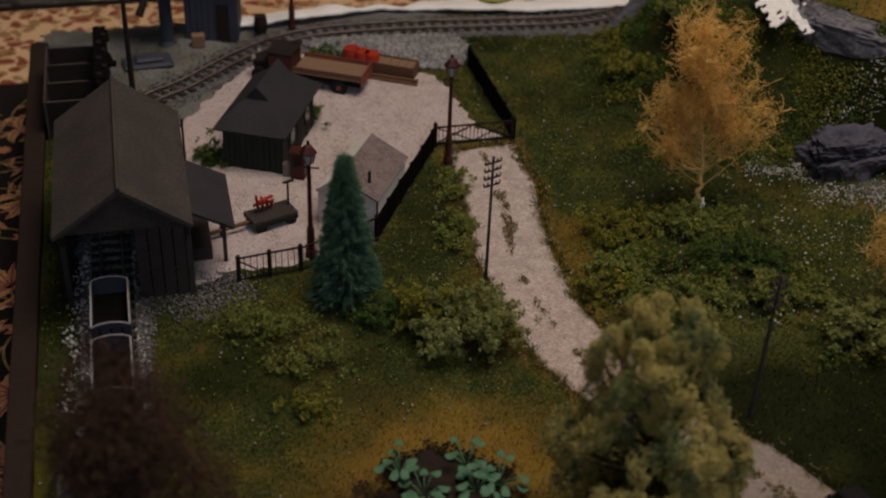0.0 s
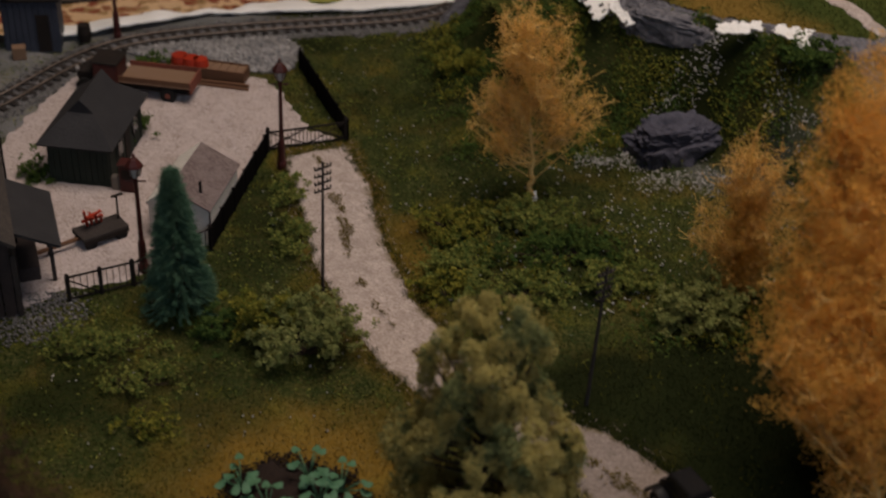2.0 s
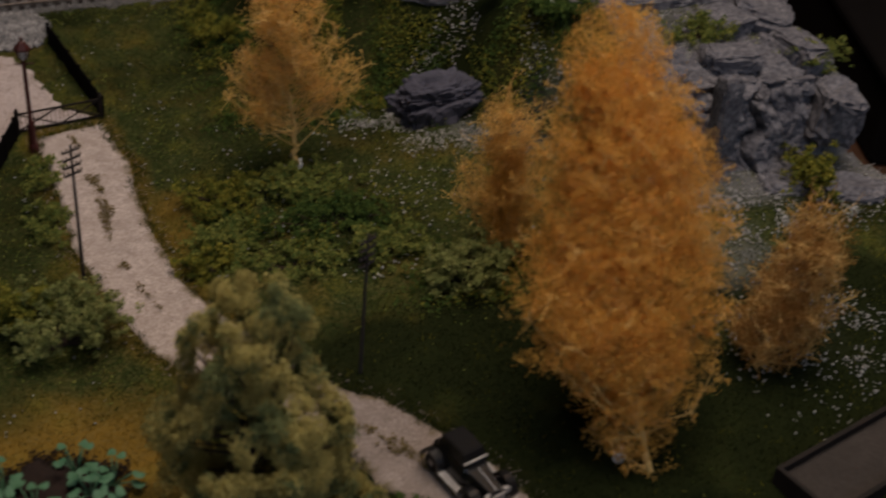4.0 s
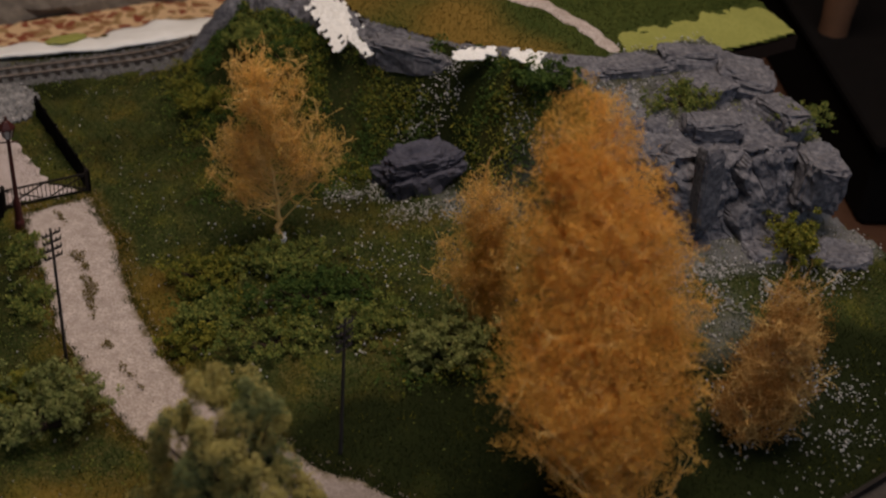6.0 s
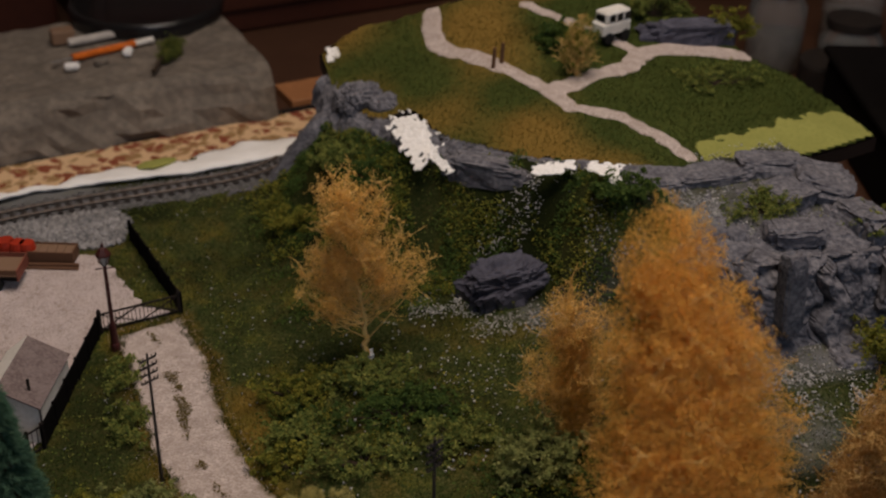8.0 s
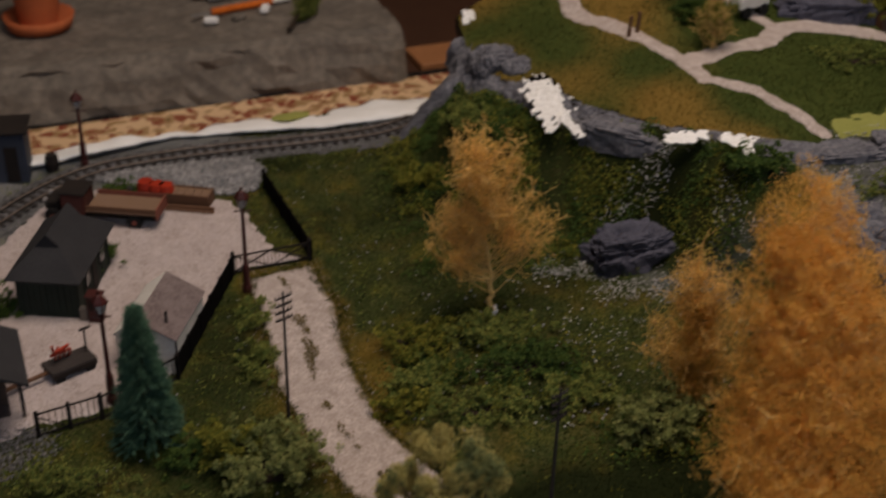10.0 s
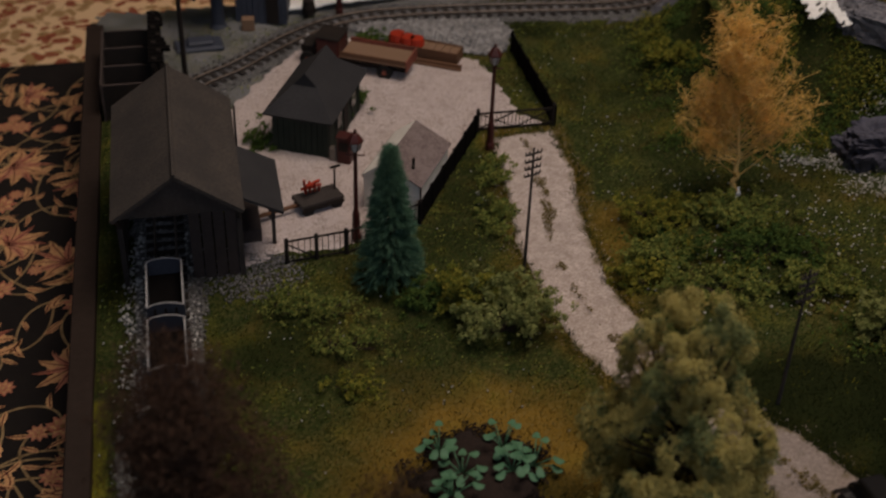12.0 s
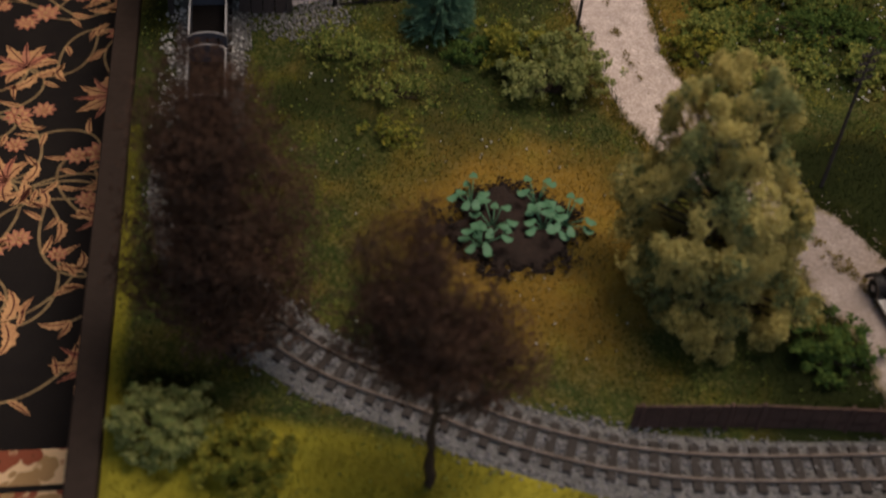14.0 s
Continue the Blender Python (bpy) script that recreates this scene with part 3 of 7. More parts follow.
    for row, v0 in enumerate(np.arange(48, 130, 7.0)):
        for col, u0 in enumerate(np.arange(-46, -9, 6.8)):
            u, v = u0 + r.uniform(-1.0, 1.0), v0 + 3.8 * (col % 2) + r.uniform(-0.8, 0.8)
            if v > 127.5:
                continue
            a = r.uniform(0, 6.28)
            if (row + col) % 2:
                palmette(u, v, a, r.uniform(3.9, 5.0))
                ends = [a + 2.6, a - 2.6, a + math.pi]
            else:
                bloom(u, v, r.uniform(1.2, 1.6))
                bloom(u + 2.0 * math.cos(a), v + 2.0 * math.sin(a), r.uniform(0.8, 1.1))
                ends = [a + 1.6, a + 3.0, a - 1.8]
            for k, b in enumerate(ends):
                x, y, b = vine(u, v, b, r.randint(12, 22), r.choice((-1, 1)) * r.uniform(0.10, 0.24))
                if k == 0:
                    bloom(x, y, r.uniform(0.7, 1.1))
                else:
                    frond("leaf_pattern", x, y, b, r.uniform(2.0, 2.8), 0.5, r.choice((-1.2, 1.2)), 0.55)
    part("guard_band", boxed(-66, 60, 37.5, 44.4, 0.5, 0.56), M_RUGFIELD, rug_ob, "cream guard band with red and brown florals")
    for v0 in (41.3, 44.45):
        part("guard_line", boxed(-66, 60, v0, v0 + 0.45, 0.5, 0.575), M_RUGBLACK, rug_ob)
    for key, mat in (("vein", M_RUGDARK), ("stem", M_RUGORANGE), ("leaf_pattern", M_RUGCREAM), ("flower_pattern", M_RUGRED)):
        v, f = lists[key]
        v = [(x, min(y, 131.8), z) for x, y, z in v]
        tagged(raw(key, v, f, mat, rug_ob), kind="stuff")


rug()

# ---- board and ground ----
GX0, GX1, GY0, GY1 = -42, 84, 14, 134


def board_frame():
    ob = thing("layout_board", at(0, 0, 0, ANGLE), "dark-stained wooden baseboard that carries the model", "baseboard", "", "structure")
    part("core", boxed(-9.0, 88, 4, 125.4, -9.0, -1.2), M_EDGE, ob)
    part("side_rail", boxed(-10.8, -9.1, 3, 121.0, -9.0, 0.7), M_EDGE, ob, bevel=0.08)
    part("back_rail", boxed(-10.8, 88, 125.5, 126.3, -9.0, -1.6), M_EDGE, ob, bevel=0.08)


board_frame()
ground = grid_sheet("ground", GX0, GX1, GY0, GY1, 0.5, height, lambda x, y: on_board(x, y), M_SOIL, "uneven ground of dark green and ochre scatter turf", "ground", "structure")


def dryness(x, y):
    """0 green to 1 ochre: the dry meadow before the garden bed, and bald patches."""
    x, y = np.asarray(x, float), np.asarray(y, float)
    d = step(1.25 - np.hypot((x - 3.5) / 10.5, (y - 55) / 11.5)) * 1.25
    d = np.maximum(d, 0.8 * step(1.3 - np.hypot((x - 12.2) / 2.4, (y - 83) / 5)))
    d = np.maximum(d, 0.55 * step((inside(x, y, LANE) + 2.2) / 2.0))
    d = d + 0.25 * lumps(x, y, 3.0, 8) + 0.16 * lumps(x, y, 1.0, 9)
    return np.clip(d, 0, 1)


def blend_by_attribute(mat, name, other):
    """Lets a second material's colours show where the mesh carries the attribute."""
    nt = mat.node_tree
    b = nt.nodes["Principled BSDF"]
    was = b.inputs["Base Color"].links[0].from_socket
    a = nt.nodes.new("ShaderNodeAttribute")
    a.attribute_name = name
    n = nt.nodes.new("ShaderNodeTexNoise")
    n.inputs["Scale"].default_value = 420
    g = nt.nodes.new("ShaderNodeNewGeometry")
    nt.links.new(g.outputs["Position"], n.inputs["Vector"])
    add = nt.nodes.new("ShaderNodeMath")
    add.operation = "MULTIPLY_ADD"
    nt.links.new(n.outputs["Fac"], add.inputs[0])
    add.inputs[1].default_value = 0.8
    sub = nt.nodes.new("ShaderNodeMath")
    sub.operation = "SUBTRACT"
    nt.links.new(a.outputs["Fac"], sub.inputs[0])
    sub.inputs[1].default_value = 0.4
    nt.links.new(sub.outputs[0], add.inputs[2])
    m = nt.nodes.new("ShaderNodeMix")
    m.data_type = "RGBA"
    nt.links.new(add.outputs[0], m.inputs["Factor"])
    nt.links.new(was, m.inputs["A"])
    m.inputs["B"].default_value = (*other, 1)
    nt.links.new(m.outputs["Result"], b.inputs["Base Color"])


def set_attribute(ob, name, fun):
    co = np.empty(len(ob.data.vertices) * 3, np.float32)
    ob.data.vertices.foreach_get("co", co)
    co = co.reshape(-1, 3) / C
    ob.data.attributes.new(name, "FLOAT", "POINT").data.foreach_set("value", fun(co[:, 0], co[:, 1]).astype(np.float32))


def rockiness(x, y):
    """Bare grey scree round the cliff and below the hill edge."""
    x, y = np.asarray(x, float), np.asarray(y, float)
    a = step((x - 47) / 4 + 0.4 * lumps(x, y, 2.5, 11)) * step((y - 73) / 4)
    a = np.maximum(a, 0.45 * step(1.25 - np.hypot((x - 54) / 6, (y - 62) / 12)))
    a = np.maximum(a, 0.55 * step(1.2 - np.hypot((x - 41) / 7, (y - 89) / 4)))
    a = np.maximum(a, 0.9 * step((y - 99) / 4) * step((-15 - x) / 3))
    a = np.maximum(a, 0.9 * step((y - 113) / 3) * step((3 - x) / 3))
    return np.clip(a + 0.35 * lumps(x, y, 1.8, 12) * (a > 0.1), 0, 1)


def limeness(x, y):
    """Fresh yellow-green turf before the front curve and along the left rail."""
    u = x * CA + y * SA
    return np.clip(np.maximum(step((38.4 - y) / 1.6) * (x < 13), 0.8 * step((-7.9 - u) / 0.8) * (y < 60)) + 0.2 * lumps(x, y, 1.5, 13), 0, 1)


blend_by_attribute(M_SOIL, "dry", (0.19, 0.115, 0.02))
blend_by_attribute(M_SOIL, "rocky", (0.17, 0.17, 0.18))
blend_by_attribute(M_SOIL, "lime", (0.26, 0.23, 0.025))
def shade_and_green(x, y):
    """Shade painted on the front right flat, plus deep green patches elsewhere."""
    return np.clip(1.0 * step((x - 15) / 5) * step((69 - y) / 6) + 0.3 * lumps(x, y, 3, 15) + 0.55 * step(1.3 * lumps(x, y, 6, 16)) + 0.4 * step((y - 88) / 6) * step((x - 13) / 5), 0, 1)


# That shade goes into the soil colour as a near-black green.
blend_by_attribute(M_SOIL, "shaded_green", (0.012, 0.016, 0.005))
set_attribute(ground, "shaded_green", shade_and_green)
set_attribute(ground, "rocky", rockiness)
set_attribute(ground, "lime", limeness)
set_attribute(ground, "dry", dryness)


def worn_edge(x, y, poly, amount):
    return inside(x, y, poly) + amount * lumps(x, y, 1.6, 5) + 0.9 * amount * lumps(x, y, 0.6, 6)


lane = grid_sheet("lane", -1, 35, 39, 102, 0.22, lambda x, y: height(x, y) - 0.14 + 0.26 * step((worn_edge(x, y, LANE, 0.10) + 0.45) / 0.9) - 0.04 * lumps(x, y, 0.8, 2), lambda x, y: inside(x, y, LANE) > -1.0, M_ROAD, "pale gravel lane with a tufted middle strip", "lane", "structure")
yard = grid_sheet("yard", -24, 9, 74, 117, 0.35, lambda x, y: height(x, y) - 0.14 + 0.28 * step((worn_edge(x, y, YARD, 0.35) + 0.45) / 0.9) + 0.02 * lumps(x, y, 0.9, 2), lambda x, y: inside(x, y, YARD) > -1.0, M_YARD, "goods yard spread with fine pale gravel", "yard", "structure")


# Shade over the lane's near end, put into its gravel colour.
blend_by_attribute(M_ROAD, "front_shade", (0.22, 0.18, 0.16))
blend_by_attribute(M_ROAD, "verge", (0.12, 0.095, 0.04))
set_attribute(lane, "verge", lambda x, y: np.clip(0.95 * step((0.55 - inside(x, y, LANE) + 0.5 * lumps(x, y, 0.9, 18) + 0.3 * lumps(x, y, 0.35, 19)) / 0.9), 0, 1))
# Painted shade deepens towards the camera, with slight random mottling.
set_attribute(lane, "front_shade", lambda x, y: 0.85 * step((63 - y) / 5) + 0.2 * lumps(x, y, 2, 17))


# ---- railway ----
def railway():
    line = thing("railway_track", at(0, 0), "single railway line with weathered rails on dark sleepers", "track")
    n = np.stack([-RAIL_WAY[:, 1], RAIL_WAY[:, 0]], 1)
    for side in (-1, 1):
        prof = [(-0.09, 0.38), (0.09, 0.38), (0.045, 0.62), (-0.045, 0.62)]
        v = np.concatenate([np.concatenate([RAIL_XY + n * (side * 0.82 + o), np.full((len(n), 1), z)], 1) for o, z in prof])
        k = len(n)
        f = [(a * k + i, a * k + i + 1, b * k + i + 1, b * k + i) for a, b in ((0, 1), (1, 2), (2, 3), (3, 0)) for i in range(k - 1)]
        raw("rail", v, f, M_STEEL, line)
    xy, way = spline(TRACK, 1.15)
    bm = boxed(-1.5, 1.5, -0.26, 0.26, 0.12, 0.4)
    first = part("sleeper", bm, M_SLEEPER, line)
    for i, (p, w) in enumerate(zip(xy, way)):
        ob = first if i == 0 else new("sleeper", first.data)
        ob.parent = line
        ob.matrix_world = at(p[0], p[1], 0, math.degrees(math.atan2(w[1], w[0])) + 90)
    bed_v, bed_f = [], []
    cross = [(-2.9, -0.1), (-1.9, 0.16), (0, 0.2), (1.9, 0.16), (2.9, -0.1)]
    for o, z in cross:
        bed_v.append(np.concatenate([RAIL_XY + n * o, np.full((len(n), 1), z)], 1))
    k = len(n)
    bed_f = [(a * k + i, a * k + i + 1, (a + 1) * k + i + 1, (a + 1) * k + i) for a in range(4) for i in range(k - 1)]
    tagged(raw("ballast_bed", np.concatenate(bed_v), bed_f, M_BALLAST_BED, smooth=True), "grey ballast bed under the railway line", "ballast", "", "structure")
    r = np.random.default_rng(5)
    i = r.integers(0, k, 26000)
    o = r.normal(0, 1.35, 26000)
    ok = (abs(o) < 2.9) & ((abs(abs(o) - 0.82) > 0.16))
    i, o = i[ok], o[ok]
    p = RAIL_XY[i] + n[i] * o[:, None] + r.uniform(-.12, .12, (len(i), 2))
    z = 0.24 - 0.1 * np.abs(o) / 2 + r.uniform(-0.05, 0.1, len(i))
    v, f = crumbs(np.concatenate([p, z[:, None]], 1), 0.15, 0.8, 3)
    tagged(raw("ballast_stones", v, f, M_BALLAST), "loose grey ballast stones along the railway", "ballast", "", "stuff")
    heap = [(-13, 118.6), (-7, 120), (2, 121), (3.6, 118.5), (2.6, 114.5), (-1, 114.4), (-7, 115)]
    q = scatter(16000, -15, 6, 112, 123, lambda x, y: step((inside(x, y, heap) + 0.8) / 0.9), 21)
    q[:, 2] += 0.15 + 0.5 * step((inside(q[:, 0], q[:, 1], heap)) / 2.5)
    v, f = crumbs(q, 0.28, 0.8, 4)
    tagged(raw("gravel_heap", v, f, M_HEAP), "low spread heap of grey broken stone", "gravel", "", "stuff")
    q = scatter(9000, -22, -8, 62, 78, lambda x, y: 0.75 * step((4.6 - np.hypot((x + 16.2) / 1.1, (y - 75.6))) / 2.4), 22)
    q[:, 2] += 0.1
    v, f = crumbs(q, 0.14, 0.8, 5)
    tagged(raw("spilled_ballast", v, f, M_BALLAST), "grey stone spilled before the goods shed", "gravel", "", "stuff")


railway()


# ---- trees ----
def tubes(segs, n=4):
    """Thin tapered tubes for branches: rows of p0, p1, r0, r1."""
    s = np.array([(*a, *b, c, d) for a, b, c, d in segs], float)
    p0, p1, r0, r1 = s[:, :3], s[:, 3:6], s[:, 6], s[:, 7]
    w = p1 - p0
    w /= np.linalg.norm(w, axis=1)[:, None] + 1e-9
    a = np.cross(w, np.array([0.31, 0.17, 0.93]))
    a /= np.linalg.norm(a, axis=1)[:, None] + 1e-9
    b = np.cross(w, a)
    rows = []
    for p, r in ((p0, r0), (p1, r1)):
        for k in range(n):
            t = 2 * np.pi * k / n
            rows.append(p + (a * math.cos(t) + b * math.sin(t)) * r[:, None])
    v = np.stack(rows, 1)
    f = np.array([(k, (k + 1) % n, n + (k + 1) % n, n + k) for k in range(n)])[None] + 2 * n * np.arange(len(s))[:, None, None]
    return v.reshape(-1, 3), f.reshape(-1, 4)


def ground_z(x, y):
    return float(height(np.array([x]), np.array([y]))[0])


def leafy_tree(name, x, y, tall, spread, low, leaves, size, leaf_mat, wood_mat, label, seed, lean=(0, 0), profile=None, fluff=0.5, limbs=34, trunk_r=0.28, category="tree", twig=1.0, even=0.65):
    """A tapered trunk with limbs and twigs to an uneven crown of small leaves."""
    r = random.Random(seed)
    tree = thing(name, at(x, y, ground_z(x, y) - 0.1), label, category)
    profile = profile or (lambda t: math.sin(math.pi * min(1, 0.12 + 0.9 * t)) ** 0.7)
    segs, tips = [], []

    def stem(t):
        return Vector((lean[0] * t + 0.25 * math.sin(5 * t + seed), lean[1] * t + 0.25 * math.cos(4 * t + seed), tall * t))

    for k in range(14):
        a, b = k / 14 * 0.96, (k + 1) / 14 * 0.96
        segs.append((stem(a), stem(b), trunk_r * (1 - a) + 0.04, trunk_r * (1 - b) + 0.04))
    for k in range(limbs):
        t = low + (0.97 - low) * (k + r.random()) / limbs
        ang = k * 2.4 + r.uniform(-0.4, 0.4)
        reach = spread * profile((t - low) / (1 - low)) * r.uniform(even, 1.1)
        p = stem(max(0.05, t - 0.10 - 0.05 * r.random()))
        end = stem(t) + Vector((math.cos(ang) * reach, math.sin(ang) * reach, r.uniform(0.2, 1.2)))
        mid = p.lerp(end, 0.5) + Vector((r.uniform(-.3, .3), r.uniform(-.3, .3), -0.12 * reach))
        rr = max(0.045, 0.5 * trunk_r * (1 - t))
        segs += [(p, mid, rr, rr * 0.7), (mid, end, rr * 0.7, 0.03)]
        for _ in range(7):
            q = p.lerp(mid, r.random()) if r.random() < 0.35 else mid.lerp(end, r.random())
            d = Vector((r.gauss(0, 1), r.gauss(0, 1), r.gauss(0.35, 0.8))).normalized() * reach * r.uniform(0.18, 0.5)
            e = q + d
            segs.append((q, e, 0.035 * twig, 0.018 * twig))
            tips.append(e)
            for _ in range(2):
                d2 = d * 0.4 + Vector((r.gauss(0, 1), r.gauss(0, 1), r.gauss(0.2, 1))) * reach * 0.12
                segs.append((q.lerp(e, r.uniform(0.4, 1)), e + d2, 0.022 * twig, 0.014 * twig))
                tips.append(e + d2)
    v, f = tubes(segs, 5)
    raw("trunk", v, f, wood_mat, tree)
    g = np.random.default_rng(seed)
    tips = np.array([tuple(t) for t in tips])
    pts = tips[g.integers(0, len(tips), leaves)] + g.normal(0, fluff, (leaves, 3))
    pts = pts[pts[:, 2] > 0.3]
    v, f = flakes(pts, size, seed)
    raw("crown", v, f, leaf_mat, tree)
    return tree


def bush(name, x, y, rx, ry, rz, leaves, size, mat, label, seed, clumps=26, sigma=0.55, category="bush"):
    """A low bush: short stems under clumps of foam leaves."""
    g = np.random.default_rng(seed)
    ob = thing(name, at(x, y, ground_z(x, y)), label, category)
    a, e, s = g.uniform(0, 2 * np.pi, clumps), g.uniform(0.05, 1, clumps), g.uniform(0.55, 1.0, clumps)
    c = np.stack([rx * s * np.cos(a) * np.sqrt(1 - e * e * 0.8), ry * s * np.sin(a) * np.sqrt(1 - e * e * 0.8), 0.25 + rz * e * s], 1)
    v, f = tubes([((0, 0, -0.1), tuple(p), 0.07, 0.03) for p in c], 4)
    tagged(raw("twigwork", v, f, M_BARK, ob), kind="stuff")
    twig = c[:, None] + g.normal(0, sigma * 1.5, (clumps, 5, 3)) * np.array([1, 1, 0.8])
    twig = twig.reshape(-1, 3)
    pts = twig[g.integers(0, len(twig), leaves)] + g.normal(0, sigma * 0.42, (leaves, 3)) * np.array([1, 1, 0.75])
    pts = pts[pts[:, 2] > 0.02]
    v, f = flakes(pts, size, seed)
    tagged(raw("foliage", v, f, mat, ob), kind="stuff")
    return ob


def noise3(p, size, seed):
    """Smooth value noise in space, about -1 to 1."""
    grid = np.random.default_rng(seed).uniform(-1, 1, (24, 24, 24))
    q = p / size
    i = np.floor(q).astype(int)
    f = step(q - i)
    out = np.zeros(len(p))
    for a in (0, 1):
        for b in (0, 1):
            for c in (0, 1):
                w = (f[:, 0] if a else 1 - f[:, 0]) * (f[:, 1] if b else 1 - f[:, 1]) * (f[:, 2] if c else 1 - f[:, 2])
                out += w * grid[(i[:, 0] + a) % 24, (i[:, 1] + b) % 24, (i[:, 2] + c) % 24]
    return out


def in_lobes(lobes, n, g, shell):
    """Random points in a crown made of ragged ellipsoids; shell above 0 crowds them outwards."""
    lobes = np.array(lobes, float)
    size = lobes[:, 3] * lobes[:, 4] * lobes[:, 5]
    k = g.choice(len(lobes), n, p=size / size.sum())
    d = g.normal(size=(n, 3))
    d /= np.linalg.norm(d, axis=1)[:, None]
    rim = 1 + 0.20 * noise3(d + 5 * k[:, None], 0.40, 7) + 0.20 * noise3(d + 5 * k[:, None], 0.13, 8) + g.normal(0, 0.03, n)
    return lobes[k, :3] + d * lobes[k, 3:] * (rim * g.uniform(0, 1, n) ** (1 / (3 + shell)))[:, None]


def crown_tree(name, x, y, stem, lobes, leaves, size, leaf_mat, wood_mat, label, seed, gaps=0.0, gap_size=1.6, trunk_r=0.3, limbs=160, twigs=2400, twig=0.022, shell=2.0, open_low=0.0, tufts=0.4):
    """A thin trunk, limbs that reach into the crown's lobes, fine twigs and many tiny leaves with gaps between."""
    g = np.random.default_rng(seed)
    tree = thing(name, at(x, y, ground_z(x, y) - 0.1), label, "tree")
    stem = [np.array(p, float) for p in stem]
    fine = np.array([a + (b - a) * t for a, b in zip(stem, stem[1:]) for t in np.linspace(0, 1, 8, endpoint=False)] + [stem[-1]])
    fine[1:-1] += g.normal(0, 0.07, (len(fine) - 2, 3)) * np.array([1, 1, 0])
    rad = trunk_r * (1 - np.arange(len(fine)) / len(fine)) + 0.04
    segs = [(a, b, r0, r1) for a, b, r0, r1 in zip(fine, fine[1:], rad, rad[1:])]
    tall = max(c[2] + c[5] for c in lobes)

    def airy(p):
        hole = noise3(p, gap_size, seed + 1) + 0.5 * noise3(p, gap_size * 0.4, seed + 2) + open_low * (1 - p[:, 2] / tall) * 1.4
        return p[(hole < 0.75 - gaps) & (p[:, 2] > 0.15)]

    ends = airy(in_lobes(lobes, limbs * 2, g, shell))[:limbs]
    knots = []
    for e in ends:
        far = np.hypot(fine[:, 0] - e[0], fine[:, 1] - e[1])
        i = int(np.argmin(np.abs(fine[:, 2] - (e[2] - 0.9 * far.min() - 0.6)) + 0.02 * far))
        a = fine[i]
        mid = a + (e - a) * 0.5 + g.normal(0, 0.5, 3) - np.array([0, 0, 0.06 * np.linalg.norm(e - a)])
        r = min(0.085, max(0.03, 0.3 * rad[i]))
        segs += [(a, mid, r, r * 0.7), (mid, e, r * 0.7, twig * 1.3)]
        knots += [mid, e, (mid + e) / 2]
    knots = np.array(knots)
    root = knots[g.integers(0, len(knots), twigs)]
    tip = root + g.normal(0, 0.55, (twigs, 3)) + np.array([0, 0, 0.25])
    bend = (root + tip) / 2 + g.normal(0, 0.12, (twigs, 3))
    segs += [(a, m, twig * 1.2, twig) for a, m in zip(root, bend)] + [(m, b, twig, twig * 0.6) for m, b in zip(bend, tip)]
    v, f = tubes(segs, 4)
    raw("trunk", v, f, wood_mat, tree)
    n = int(leaves * tufts)
    k, t = g.integers(0, twigs, n), g.uniform(0.3, 1.05, n)[:, None]
    near = bend[k] * (1 - t) + tip[k] * t + g.normal(0, 0.10, (n, 3))
    pts = np.concatenate([airy(in_lobes(lobes, leaves - n, g, shell)), near[near[:, 2] > 0.1]])
    axis = np.stack([np.interp(pts[:, 2], fine[:, 2], fine[:, 0]), np.interp(pts[:, 2], fine[:, 2], fine[:, 1]), pts[:, 2]], 1)
    out = pts - axis
    out /= np.linalg.norm(out, axis=1)[:, None] + 1e-6
    v, f = flakes(pts, size, seed, facing=out + np.array([0, 0, 0.45]))
    raw("crown", v, f, leaf_mat, tree)
    return tree


def foam_tree(x, y, lobes, label, seed):
    """A stout tree whose foliage hangs in ragged pads with dark hollows between."""
    g = np.random.default_rng(seed)
    ob = thing("foam_tree", at(x, y, ground_z(x, y) - 0.1), label, "tree")
    c = in_lobes(lobes, 520, g, 6.0)
    c = c[(noise3(c, 2.6, seed) < 0.40) & (c[:, 2] > 0.8)]
    mid = np.array(lobes, float)[:, :3].mean(0)
    segs = [((0, 0, 0), tuple(mid), 0.5, 0.3), (tuple(mid), tuple(np.array(lobes[0][:3])), 0.3, 0.1)]
    segs += [((mid[0] * 0.6, mid[1] * 0.6, max(0.5, min(p[2] - 1.5, mid[2]))), tuple(p), 0.11, 0.03) for p in c[::3]]
    v, f = tubes(segs, 6)
    raw("trunk", v, f, M_BARK, ob)
    n = 190000
    q = g.normal(size=(n, 3))
    q *= (g.uniform(0.3, 1, n) ** 0.6 / np.linalg.norm(q, axis=1))[:, None]
    k = g.integers(0, len(c), n)
    r = g.uniform(0.45, 1.15, len(c))[k][:, None]
    p = c[k] + q * r * np.array([0.8, 0.8, 1.2]) + g.normal(0, 0.05, (n, 3))
    p = p[(p[:, 2] > 0.05) & (noise3(p, 0.7, seed + 4) < 0.45)]
    tone = noise3(p, 1.8, seed + 3) + 0.6 * noise3(p, 0.6, seed + 5) + g.normal(0, 0.15, len(p))
    for sel, mat, name in ((tone > -0.2, M_OLIVE, "crown"), (tone <= -0.2, M_SAGE, "inner_foliage")):
        out = p[sel] - mid
        out /= np.linalg.norm(out, axis=1)[:, None] + 1e-6
        v, f = flakes(p[sel], 0.095, seed, facing=out + np.array([0, 0, 0.5]))
        raw(name, v, f, mat, ob, "" if name == "crown" else "darker green foliage between the olive pads")


